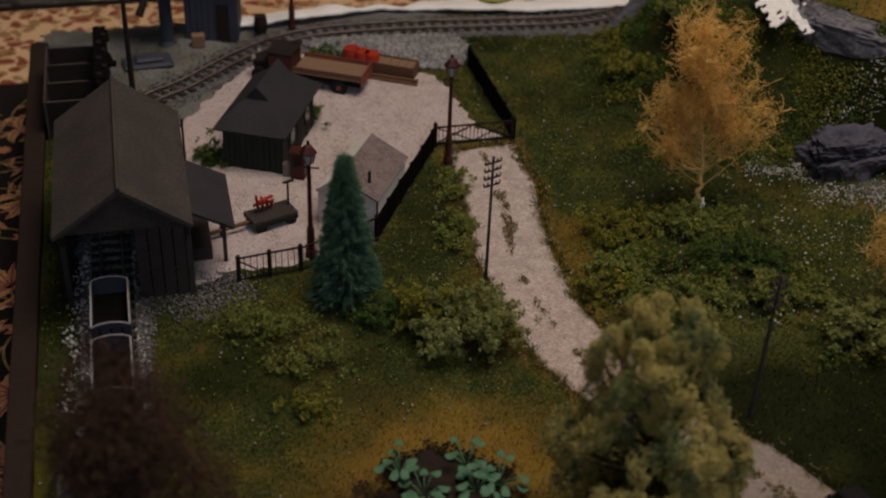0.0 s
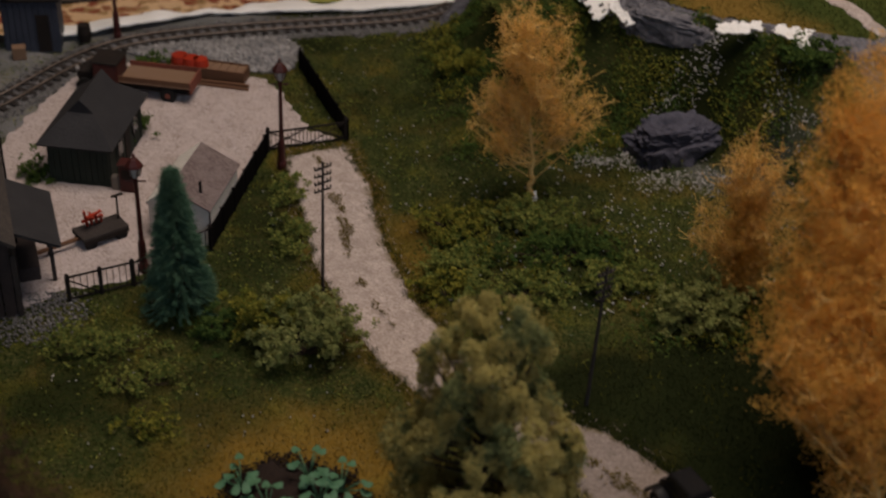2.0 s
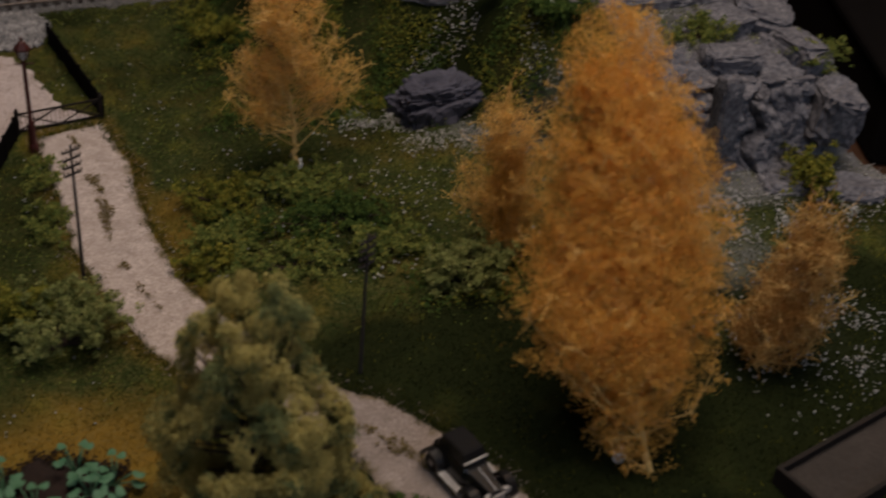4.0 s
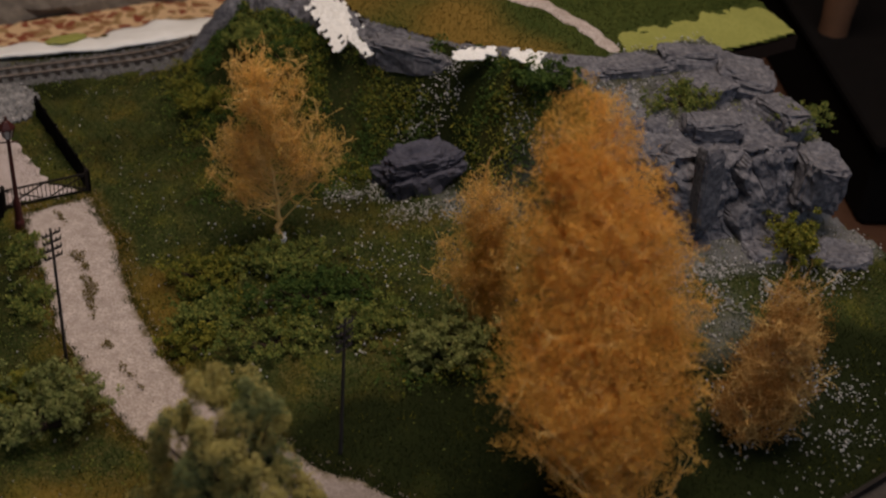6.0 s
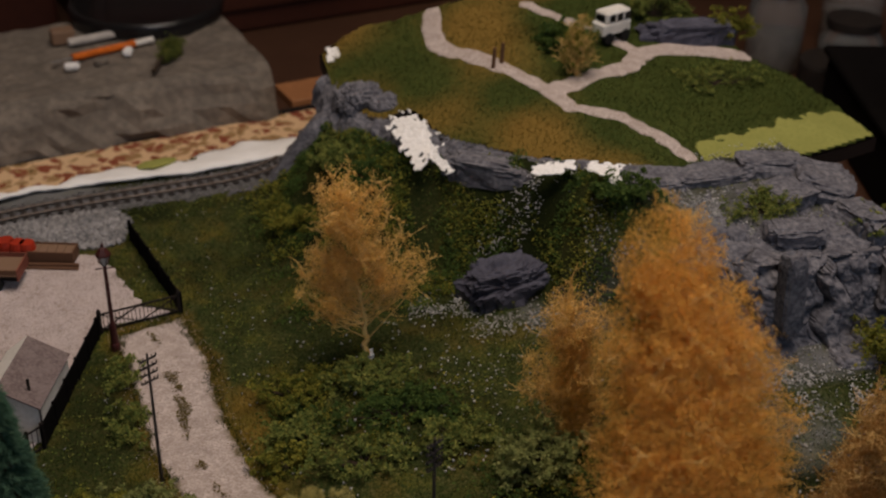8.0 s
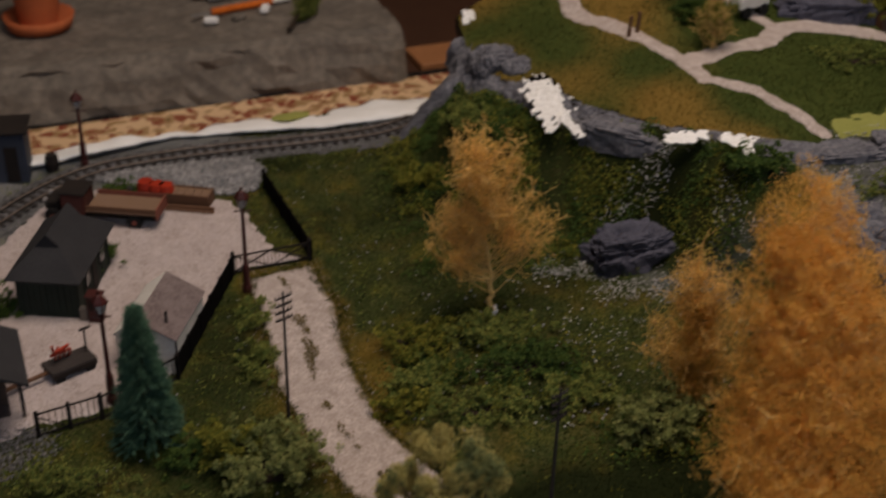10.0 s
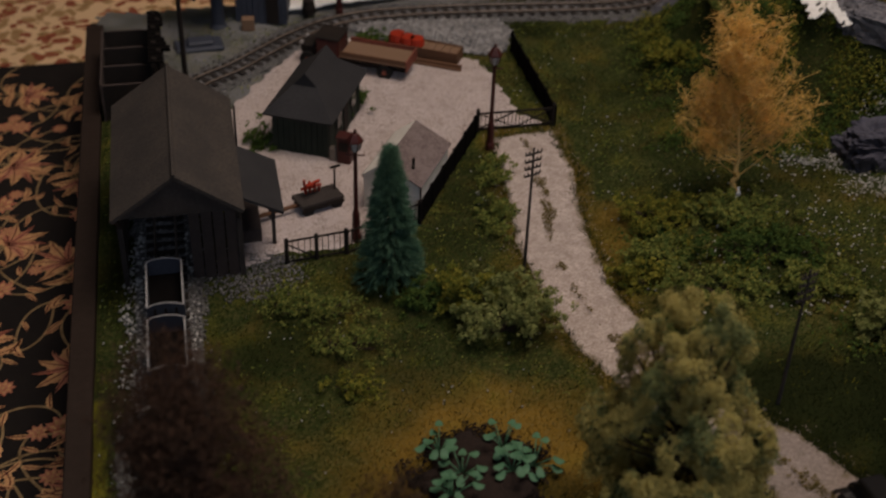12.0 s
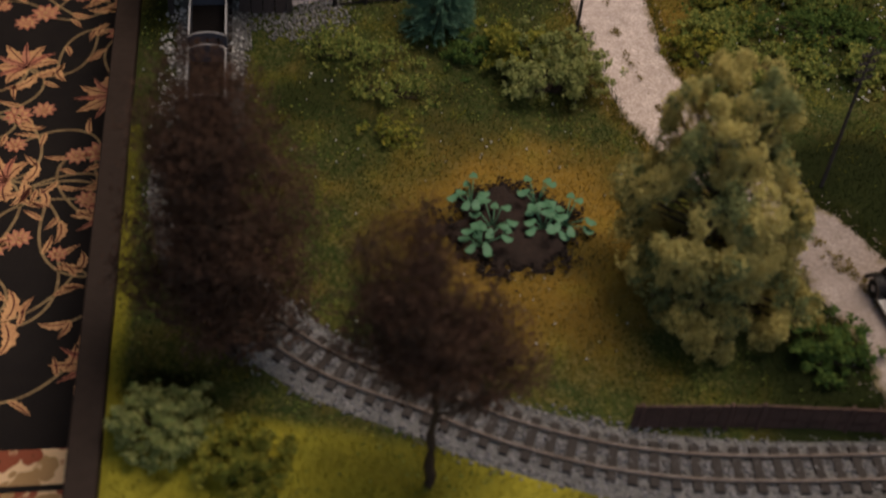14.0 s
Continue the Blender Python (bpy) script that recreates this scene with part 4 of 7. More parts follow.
def conifer(x, y, tall, spread, label, seed):
    g = np.random.default_rng(seed)
    ob = thing("conifer", at(x, y, ground_z(x, y) - 0.1), label, "tree")
    part("trunk", rodded((0, 0, 0), (0, 0, tall * 0.97), 0.22, 0.03), M_BARK, ob)
    segs, n = [], 640
    t = np.sort(g.uniform(0.09, 1.0, n))
    a = g.uniform(0, 2 * np.pi, n)
    reach = spread * (1 - t) ** 0.95 * g.uniform(0.88, 1.06, n) + 0.1
    p0 = np.stack([0 * t, 0 * t, t * tall], 1)
    p1 = p0 + np.stack([np.cos(a) * reach, np.sin(a) * reach, 0.10 * reach - 0.25 * reach * (1 - t)], 1)
    v, f = tubes([(tuple(q), tuple(w), 0.035, 0.015) for q, w in zip(p0, p1)], 3)
    tagged(raw("twigwork", v, f, M_BARK, ob), kind="stuff")
    m = 52000
    i = g.integers(0, n, m)
    k = g.uniform(0.15, 1.03, m)[:, None] ** 0.7
    root = p0[i] * (1 - k) + p1[i] * k
    d = (p1[i] - p0[i]) / np.linalg.norm(p1[i] - p0[i], axis=1)[:, None] * 0.4 + g.normal(0, 0.17, (m, 3))
    w = np.cross(d, g.normal(size=(m, 3)))
    w = w / np.linalg.norm(w, axis=1)[:, None] * 0.04
    v = np.stack([root - w, root + w, root + d], 1).reshape(-1, 3)
    raw("foliage", v, np.arange(3 * m).reshape(-1, 3), M_CONIFER, ob)


crown_tree("autumn_birch", 22.5, 87.2, [(0, 0, 0), (-0.1, 0.2, 4), (-0.7, 0.4, 9), (-1.6, 0.5, 16.2)],
           [(-1.2, 0.5, 14.2, 3.4, 2.6, 3.6), (-3.0, 0.4, 7.4, 2.4, 2.3, 4.0), (3.0, 0.4, 8.4, 2.5, 2.3, 3.5), (-0.6, 0.6, 10.8, 2.6, 2.2, 2.4)], 46000, 0.06, M_GOLD, M_TWIG,
           "slender golden autumn tree with fine bare twigs", 3, gaps=0.62, gap_size=1.0, trunk_r=0.24, limbs=130, twigs=2600, twig=0.02, shell=0.5, tufts=0.6)
crown_tree("autumn_tree", 35.4, 72.0, [(0, 0, 0), (-0.3, 0.1, 5), (-0.7, 0.2, 12.5)],
           [(-0.9, 0.2, 11.4, 2.2, 2.2, 3.2), (-1.4, 0.2, 7.4, 2.7, 2.6, 3.4), (0.8, 0.1, 7.0, 2.7, 2.6, 3.2), (0.2, 0.0, 3.8, 2.8, 2.2, 2.2)], 25000, 0.065, M_GOLD, M_TWIG,
           "small golden autumn tree beside the tall one", 5, gaps=0.42, gap_size=1.0, trunk_r=0.22, limbs=110, twigs=2400, shell=0.8, tufts=0.55)
crown_tree("autumn_tree", 37.5, 48.8, [(0, 0, 0), (-0.6, 1.8, 3.0), (-1.2, 5.6, 10.6), (-0.9, 8.4, 17), (-1.9, 11, 24)],
           [(-2.0, 11.2, 22.8, 3.1, 2.9, 3.2), (-1.3, 9.8, 19.8, 4.4, 3.5, 3.6), (-0.8, 8.8, 17.0, 5.4, 4.1, 3.6), (-0.9, 7.4, 14.0, 6.2, 4.5, 3.6), (-1.4, 5.8, 10.8, 6.7, 4.6, 3.6), (-1.4, 4.6, 8.2, 6.3, 4.3, 3.2),
            (-0.8, 3.2, 5.4, 4.3, 3.1, 2.8), (-0.7, 2.0, 2.8, 3.1, 2.3, 2.0), (0.2, 0.2, 0.9, 1.3, 1.1, 1.1)], 330000, 0.065, M_ORANGE, M_TWIG,
           "tall dense orange autumn tree with a pale foot", 7, gaps=0.04, gap_size=1.0, trunk_r=0.22, limbs=340, twigs=9000, twig=0.018, shell=1.8, open_low=0.42, tufts=0.45)
crown_tree("autumn_tree", 49.6, 56.3, [(0, 0, 0), (0, 0, 5), (0.4, 0, 10.5)],
           [(1.0, 0, 10.0, 2.4, 2.2, 3.2), (0.2, 0, 6.4, 3.2, 2.8, 3.4), (-0.4, 0, 3.2, 3.6, 2.8, 2.6)], 34000, 0.065, M_RUSTLEAF, M_TWIG,
           "thin rusty brown autumn tree before the rocks", 12, gaps=0.48, gap_size=1.1, trunk_r=0.25, limbs=100, twigs=2400, shell=0.3, tufts=0.5)
foam_tree(14.2, 51.4, [(-1.2, 0.6, 13.6, 3.4, 3.2, 4.4), (-0.4, -0.4, 7.8, 5.2, 4.8, 5.6), (0.4, -1.2, 3.4, 5.4, 4.8, 3.4)], "tall olive-green tree with ragged hanging foliage", 15)
crown_tree("brown_tree", -0.3, 35.3, [(0, 0, 0), (-0.1, 0, 7), (-0.8, 0, 14)],
           [(-2.0, 0.2, 16.0, 2.8, 2.8, 3.2), (-0.8, 0.2, 12.4, 4.2, 3.4, 2.8), (2.2, 0.0, 11.2, 3.0, 2.8, 2.4)], 44000, 0.085, M_BROWN, M_BARK,
           "dark brown fine-leaved tree beside the front track", 17, gaps=0.38, gap_size=1.5, limbs=120, twigs=2400, shell=0.0)
crown_tree("brown_tree", -12.8, 42.0, [(0, 0, 0), (0, 0, 8), (-0.2, 0, 18)],
           [(-0.6, -0.2, 17.4, 3.4, 3.4, 4.4), (0.6, -0.2, 12.4, 5.0, 4.4, 4.6), (-0.6, -0.4, 7.2, 5.6, 4.2, 4.2)], 90000, 0.085, M_BROWN, M_BARK,
           "large dark brown tree beside the front curve", 19, gaps=0.30, gap_size=1.7, trunk_r=0.35, limbs=180, twigs=4000, shell=0.0)
conifer(-5.3, 75.0, 12.3, 2.75, "dark green bottle-brush conifer at the yard fence", 23)


# ---- buildings ----
def plank_row(parent, name, u0, u1, z0, z1, wide, thick, mat, m, gap=0.05):
    """Upright planks side by side from u0 to u1 in the plane y = 0 of the pose m."""
    n = max(1, round((u1 - u0) / wide))
    w = (u1 - u0) / n
    first = None
    for k in range(n):
        if first is None:
            first = part(name, boxed(-w / 2 + gap / 2, w / 2 - gap / 2, -thick / 2, thick / 2, z0, z1), mat, parent)
            ob = first
        else:
            ob = new(name, first.data)
            ob.parent = parent
        ob.matrix_local = m @ at(u0 + w * (k + 0.5), 0.03 * ((k * 7) % 3 - 1), 0)


def goods_shed():
    ob = thing("goods_shed", at(-20.2, 71.1, 0, ANGLE), "large grey-roofed timber goods shed over the track", "shed")
    half, eave, top, long = 4.75, 8.2, 11.6, 16.6
    part("roof_slope", sheet([(0, 0, top), (-half, 0, eave), (-half, long, eave), (0, long, top)], 0.28), M_SLATE, ob, "grey-brown card roof slope")
    part("roof_slope", sheet([(0, 0, top), (0, long, top), (half, long, eave), (half, 0, eave)], 0.28), M_SLATE, ob, "grey-brown card roof slope")
    part("ridge_cap", rodded((0, -0.02, top + 0.02), (0, long + 0.02, top + 0.02), 0.16, n=6), M_SLATE, ob)
    for v in (0.35, long - 0.8):
        bm = bmesh.new()
        a = [bm.verts.new(c) for c in ((-4.3, v, eave - 0.1), (4.3, v, eave - 0.1), (0, v, top - 0.35))]
        b = [bm.verts.new((c.co.x, v + 0.2, c.co.z)) for c in a]
        bm.faces.new(a)
        bm.faces.new(b[::-1])
        for i in range(3):
            j = (i + 1) % 3
            bm.faces.new((a[i], b[i], b[j], a[j]))
        part("gable_panel", bm, M_TIMBER, ob)
    plank_row(ob, "wall_plank", 3.6, long - 0.7, 0, eave, 0.75, 0.22, M_SHEDWOOD, at(4.4, 0, 0, 90))
    plank_row(ob, "wall_plank", 4.6, long - 0.7, 0, eave, 0.75, 0.22, M_TIMBER, at(-4.4, 0, 0, 90))
    plank_row(ob, "front_plank", 0.6, 4.2, 0, eave - 0.1, 0.9, 0.2, M_SHEDWOOD, at(0, 3.4, 0), 0.09)
    part("tie_beam", boxed(-4.5, 4.5, 0.5, 0.8, eave - 0.15, eave + 0.15), M_TIMBER, ob)
    for s in (-1, 1):
        part("corner_post", boxed(s * 4.4 - 0.2, s * 4.4 + 0.2, 3.15, 3.6, 0, eave), M_TIMBER, ob)
        part("brace", rodded((s * 4.4, 3.3, eave - 2.8), (s * 4.4, 0.4, eave - 0.1), 0.16, n=5), M_TIMBER, ob)
    part("gutter_pipe", rodded((4.85, 10.9, 0.1), (4.85, 10.9, 10.6), 0.09, n=6), M_BLACK, ob)
    part("awning", sheet([(4.5, 3.25, 7.3), (4.5, 10.8, 7.3), (7.8, 10.8, 5.5), (7.8, 3.25, 5.5)], 0.22), M_SLATE2, ob, "lean-to awning over the loading side")
    for v in (6.7, 10.2):
        part("awning_post", boxed(7.0, 7.3, v, v + 0.3, 0, 5.8), M_TIMBER, ob)
        part("brace", rodded((7.15, v + 0.15, 4.0), (5.6, v + 0.15, 6.5), 0.1, n=5), M_TIMBER, ob)
    part("loading_platform", boxed(4.65, 6.2, 7.2, 12, 0, 1.3), M_SHEDWOOD, ob, bevel=0.05)


def green_hut():
    ob = thing("yard_hut", at(-14.65, 93.05, 0, -12), "dark green timber hut with a grey half-hipped roof", "hut")
    w, l, e, top = 2.6, 9.2, 4.1, 7.0
    for a, b, y in ((-w, w, 0.1), (-w, w, l - 0.1)):
        plank_row(ob, "wall_plank", a, b, 0, e, 0.52, 0.2, M_GREENTIMBER, at(0, y, 0))
    for x in (-w + 0.1, w - 0.1):
        plank_row(ob, "wall_plank", 0.25, l - 0.25, 0, e, 0.55, 0.2, M_GREENTIMBER, at(x, 0, 0, 90))
    o, z0 = 0.55, 3.85
    ridge0, ridge1 = 1.9, l - 1.9
    bm = bmesh.new()
    corner = {k: bm.verts.new(c) for k, c in {"a": (-w - o, -o, z0), "b": (w + o, -o, z0), "c": (w + o, l + o, z0), "d": (-w - o, l + o, z0),
              "r0": (0, ridge0, top), "r1": (0, ridge1, top), "h0": (-1.0, ridge0, top - 1.1), "h1": (1.0, ridge0, top - 1.1), "k0": (-1.0, ridge1, top - 1.1), "k1": (1.0, ridge1, top - 1.1)}.items()}
    for f in ("a b h1 h0", "h0 h1 r0", "c d k0 k1", "k1 k0 r1", "b c k1 r1 r0 h1", "d a h0 r0 r1 k0"):
        bm.faces.new([corner[k] for k in f.split()])
    bmesh.ops.recalc_face_normals(bm, faces=bm.faces)
    bmesh.ops.solidify(bm, geom=list(bm.faces), thickness=-0.18)
    part("roof", bm, M_SLATE2, ob, "grey hipped roof with small gablets")
    part("gablet", boxed(-0.7, 0.7, ridge0 - 0.12, ridge0 - 0.02, top - 1.05, top - 0.45), M_BLACK, ob)
    part("ridge_cap", rodded((0, ridge0 - 0.2, top + 0.05), (0, ridge1 + 0.2, top + 0.05), 0.12, n=6), M_SLATE2, ob)
    for y in (2.2, 6.2):
        win = part("window_frame", boxed(w - 0.02, w + 0.1, y, y + 1.3, 1.7, 3.2), M_BLACK, ob)
        part("pane", boxed(w + 0.1, w + 0.13, y + 0.15, y + 1.15, 1.85, 3.05), M_GLASS, win)
    part("door", boxed(w - 0.02, w + 0.08, 4.2, 5.4, 0.1, 3.2), M_BLACK, ob)
    part("water_butt", boxed(w + 0.1, w + 0.8, -0.3, 0.4, 0, 1.4), M_SLAB, ob, bevel=0.12)


def white_shack():
    ob = thing("lean_shack", at(-5.95, 84.5, 0, -17), "small white-walled shack with a weathered tin roof", "shed")
    w, l, e, top = 2.45, 7.1, 3.4, 4.9
    r = -0.6
    part("front_wall", gable_wall(w, 0.0, e, top, r), M_WHITE, ob)
    part("back_wall", gable_wall(w, l - 0.2, e, top, r), M_WHITE, ob)
    for x in (-w, w - 0.2):
        part("side_wall", boxed(x, x + 0.2, 0.2, l - 0.2, 0, e), M_WHITE, ob)
    part("roof_slope", sheet([(r, -0.15, top + 0.12), (w + 0.25, -0.15, e + 0.0), (w + 0.25, l + 0.15, e), (r, l + 0.15, top + 0.12)], 0.14), M_RUSTROOF, ob, "brown weathered roof slope")
    part("roof_slope", sheet([(r, -0.15, top + 0.12), (-w - 0.1, -0.15, e), (-w - 0.1, l + 0.15, e), (r, l + 0.15, top + 0.12)], 0.14), M_WHITE, ob, "unpainted white roof slope")
    part("stove_pipe", rodded((1.4, 1.4, 4.0), (1.4, 1.4, 5.0), 0.13), M_BLACK, ob)
    part("drainpipe", rodded((w + 0.15, -0.05, 0), (w + 0.15, -0.05, e - 0.1), 0.08), M_TIMBER, ob)
    part("fascia", boxed(-w - 0.1, -w - 0.03, -0.15, l + 0.15, e - 0.2, e + 0.02), M_TIMBER, ob)


def gable_wall(w, y, e, top, r=0.0):
    bm = bmesh.new()
    a = [bm.verts.new((x, y, z)) for x, z in ((-w, 0), (w, 0), (w, e), (r, top), (-w, e))]
    b = [bm.verts.new((v.co.x, y + 0.2, v.co.z)) for v in a]
    bm.faces.new(a)
    bm.faces.new(b[::-1])
    for i in range(5):
        j = (i + 1) % 5
        bm.faces.new((a[i], b[i], b[j], a[j]))
    return bm


goods_shed()
green_hut()
white_shack()


def red_kiosk():
    ob = thing("red_kiosk", at(-10.6, 92.2, 0.1, -12), "small dark red kiosk at the hut's corner", "kiosk")
    part("body", boxed(-0.6, 0.6, -0.5, 0.5, 0, 2.5), M_DARKRED, ob, bevel=0.06)
    part("roof", boxed(-0.72, 0.72, -0.62, 0.62, 2.5, 2.75), M_DARKRED, ob, bevel=0.08)
    part("window", boxed(-0.4, 0.4, -0.54, -0.51, 1.3, 2.2), M_BLACK, ob)


red_kiosk()

# ---- fences, gates, lamps, poles ----
def fence(name, points, tall, gap, thick, mat, label, post_every=2.6, rails=(0.25, 0.85), picket_w=0.09, category="fence"):
    """Posts, rails and upright pickets along a line of points."""
    ob = thing(name, at(*points[0]), label, category)
    ox, oy = points[0]
    first = post = None
    for (x0, y0), (x1, y1) in zip(points, points[1:]):
        long = math.hypot(x1 - x0, y1 - y0)
        a = math.degrees(math.atan2(y1 - y0, x1 - x0))
        m = at(x0 - ox, y0 - oy, 0, a)
        zs = [ground_z(x0 + (x1 - x0) * k, y0 + (y1 - y0) * k) for k in (0, 0.5, 1)]
        for h in rails:
            ob_r = part("fence_rail", boxed(0, long, -0.06, 0.06, tall * h - 0.06 + zs[1], tall * h + 0.06 + zs[1]), mat, ob)
            ob_r.matrix_local = m
        for k in range(int(round(long / gap)) + 1):
            if first is None:
                first = part("picket", boxed(-picket_w, picket_w, -thick, thick, 0.05, tall), mat, ob)
                p = first
            else:
                p = new("picket", first.data)
                p.parent = ob
            s = min(1, k * gap / long)
            p.matrix_local = m @ at(s * long, 0, zs[0] + (zs[2] - zs[0]) * s)
        for k in range(int(round(long / post_every)) + 1):
            if post is None:
                post = part("post", lathe([(0.17, -0.3), (0.17, tall * 1.03), (0.1, tall * 1.08)], 8), mat, ob)
                p = post
            else:
                p = new("post", post.data)
                p.parent = ob
            s = min(1, k * post_every / long)
            p.matrix_local = m @ at(s * long, 0, zs[0] + (zs[2] - zs[0]) * s)
    return ob


def gate(name, x, y, a, long, tall, label):
    ob = thing(name, at(x, y, ground_z(x, y), a), label, "gate")
    for z in (0.25, tall):
        part("gate_rail", boxed(0, long, -0.07, 0.07, z - 0.07, z + 0.07), M_BLACK, ob)
    for s in (0, long):
        part("gate_post", lathe([(0.2, -0.3), (0.2, tall + 0.35), (0.05, tall + 0.6)], 8), M_BLACK, ob).matrix_local = at(s, 0)
    for x0, x1 in ((0, long / 2), (long, long / 2)):
        part("diagonal", rodded((x0, 0, 0.25), (x1, 0, tall), 0.08, n=5), M_BLACK, ob)
        part("diagonal", rodded((x0, 0, tall), (x1, 0, 0.25), 0.06, n=5), M_BLACK, ob)
    first = None
    n = int(long / 0.36)
    for k in range(1, n):
        p = part("bar", rodded((0, 0, 0.25), (0, 0, tall), 0.035, n=4), M_BLACK, ob) if first is None else new("bar", first.data)
        first = first or p
        p.parent = ob
        p.matrix_local = at(long * k / n, 0)


rails = fence("iron_fence", [(-13.5, 76.7), (-9.0, 78.5), (-6.4, 80.6), (-3.5, 83.1)], 2.3, 0.48, 0.025, M_BLACK, "low black iron railings with a braced end bay", 2.4, rails=(0.1, 0.94), picket_w=0.025)
part("brace", rodded((0, 0, 2.1), (2.25, 0.9, 0.3), 0.07, n=5), M_BLACK, rails)
fence("board_fence", [(-3.5, 83.1), (0.9, 98.4)], 2.1, 0.42, 0.07, M_COAL, "close-boarded black fence beside the shack", 3.0, picket_w=0.2)
gate("iron_gate", 0.9, 98.5, 14.5, 7.2, 1.9, "wide black iron gate closing the yard entrance")
fence("board_fence", [(8.0, 100.3), (4.0, 114.6)], 2.1, 0.42, 0.07, M_COAL, "close-boarded black fence up to the stone heap", 3.0, picket_w=0.2)


def street_lamp(x, y, tall, label):
    ob = thing("street_lamp", at(x, y, ground_z(x, y)), label, "lamp")
    part("base", lathe([(0.42, -0.1), (0.42, 0.6), (0.34, 0.8), (0.3, 2.6), (0.22, 2.9)], 10), M_DARKRED, ob)
    part("pole", lathe([(0.19, 2.8), (0.15, tall - 2.0), (0.2, tall - 1.9)], 10), M_DARKRED, ob)
    part("ladder_bar", rodded((-0.75, 0, tall - 2.3), (0.75, 0, tall - 2.3), 0.06, n=6), M_DARKRED, ob)
    part("lantern_glass", lathe([(0.3, tall - 1.9), (0.52, tall - 1.0)], 6), M_LAMPGLASS, ob)
    for k in range(6):
        a = math.pi * k / 3
        part("lantern_bar", rodded((0.32 * math.cos(a), 0.32 * math.sin(a), tall - 1.9), (0.55 * math.cos(a), 0.55 * math.sin(a), tall - 1.0), 0.05, n=4), M_DARKRED, ob)
    part("lantern_roof", lathe([(0.68, tall - 1.02), (0.62, tall - 0.85), (0.3, tall - 0.4), (0.12, tall - 0.3), (0.1, tall)], 6), M_DARKRED, ob)


def telegraph_pole(x, y, tall, label):
    ob = thing("telegraph_pole", at(x, y, ground_z(x, y) - 0.2, 32), label, "pole")
    part("mast", rodded((0, 0, 0), (0, 0, tall), 0.14, 0.09), M_TIMBER, ob)
    for k in range(4):
        z = tall - 0.5 - 0.62 * k
        arm = part("crossarm", boxed(-0.68, 0.68, -0.06, 0.06, z - 0.06, z + 0.06), M_TIMBER, ob)
        for s in (-0.68, -0.36, 0.36, 0.68):
            part("insulator", rodded((s, 0, z + 0.07), (s, 0, z + 0.27), 0.06, n=6), M_TIMBER, arm)


street_lamp(2.1, 95.6, 10.5, "tall dark red street lamp beside the gate")
street_lamp(-8.45, 80.6, 10.4, "tall dark red street lamp behind the conifer")
street_lamp(-14.4, 121.4, 8.6, "dark street lamp behind the back track")
telegraph_pole(5.07, 76.8, 12.0, "wooden telegraph pole with four crossarms at the lane")
telegraph_pole(22.2, 62.0, 11.6, "wooden telegraph pole on the grass slope")


# ---- wagons, carts, vehicles ----
def wheel(parent, x, y, z, r, w, ry=90, rz=0.0, mat=None):
    bm = lathe([(r * 0.55, -w / 2), (r, -w / 2), (r, w / 2), (r * 0.55, w / 2)], 14)
    ob = part("wheel", bm, mat or M_RUBBER, parent)
    ob.matrix_local = at(x, y, z, rz, 0, ry)
    return ob


def open_wagon(u, v, label):
    x, y = board(u, v)
    ob = thing("open_wagon", at(x, y, 0.62, ANGLE), label, "wagon", "wagons at the goods shed")
    w, l, t = 1.28, 2.7, 0.12
    part("wagon_floor", boxed(-w, w, -l, l, 0.75, 0.9), M_COAL, ob)
    part("coal_dust", boxed(-w + 0.08, w - 0.08, -l + 0.08, l - 0.08, 0.9, 1.5), M_COAL, ob)
    for s in (-1, 1):
        part("side_board", boxed(s * w - t / 2, s * w + t / 2, -l, l, 0.8, 2.6), M_BLUEGREY, ob)
        part("side_capping", boxed(s * w - 0.065, s * w + 0.065, -l, l, 2.6, 2.67), M_WORN, ob, "worn pale top edge")
        bm = bmesh.new()
        pts = [(-w, 0.8), (w, 0.8), (w, 2.6), (0.6 * w, 2.82), (0, 2.92), (-0.6 * w, 2.82), (-w, 2.6)]
        a = [bm.verts.new((px, s * l - t / 2, pz)) for px, pz in pts]
        b = [bm.verts.new((px, s * l + t / 2, pz)) for px, pz in pts]
        bm.faces.new(a)
        bm.faces.new(b[::-1])
        for i in range(len(a)):
            j = (i + 1) % len(a)
            bm.faces.new((a[i], b[i], b[j], a[j]))
        part("end_board", bm, M_BLUEGREY, ob)
        bm = bmesh.new()
        for (x0, z0), (x1, z1) in zip(pts[2:6], pts[3:7]):
            rod(bm, (x0, s * l, z0 + 0.04), (x1, s * l, z1 + 0.04), 0.06, n=5)
        part("end_capping", bm, M_WORN, ob, "worn pale top edge")
        for k in (-0.75, 0.0, 0.75):
            part("stanchion", boxed(k - 0.09, k + 0.09, s * (l + 0.06) - 0.05, s * (l + 0.06) + 0.05, 0.8, 2.5), M_BLACK, ob)
        for k in (-0.8, 0.8):
            part("buffer", rodded((k, s * l, 0.75), (k, s * (l + 0.55), 0.75), 0.12, n=8), M_BLACK, ob)
        for k in (-1.6, 1.6):
            wheel(ob, s * 0.8, k, 0.55, 0.55, 0.2, 90, 0, M_BLACK)
    part("solebar", boxed(-1.0, 1.0, -l, l, 0.55, 0.75), M_BLACK, ob)


open_wagon(-3.85, 72.7, "dark open goods wagon with worn pale rims, empty")
open_wagon(-3.85, 65.9, "dark open goods wagon with worn pale rims, coupled behind")


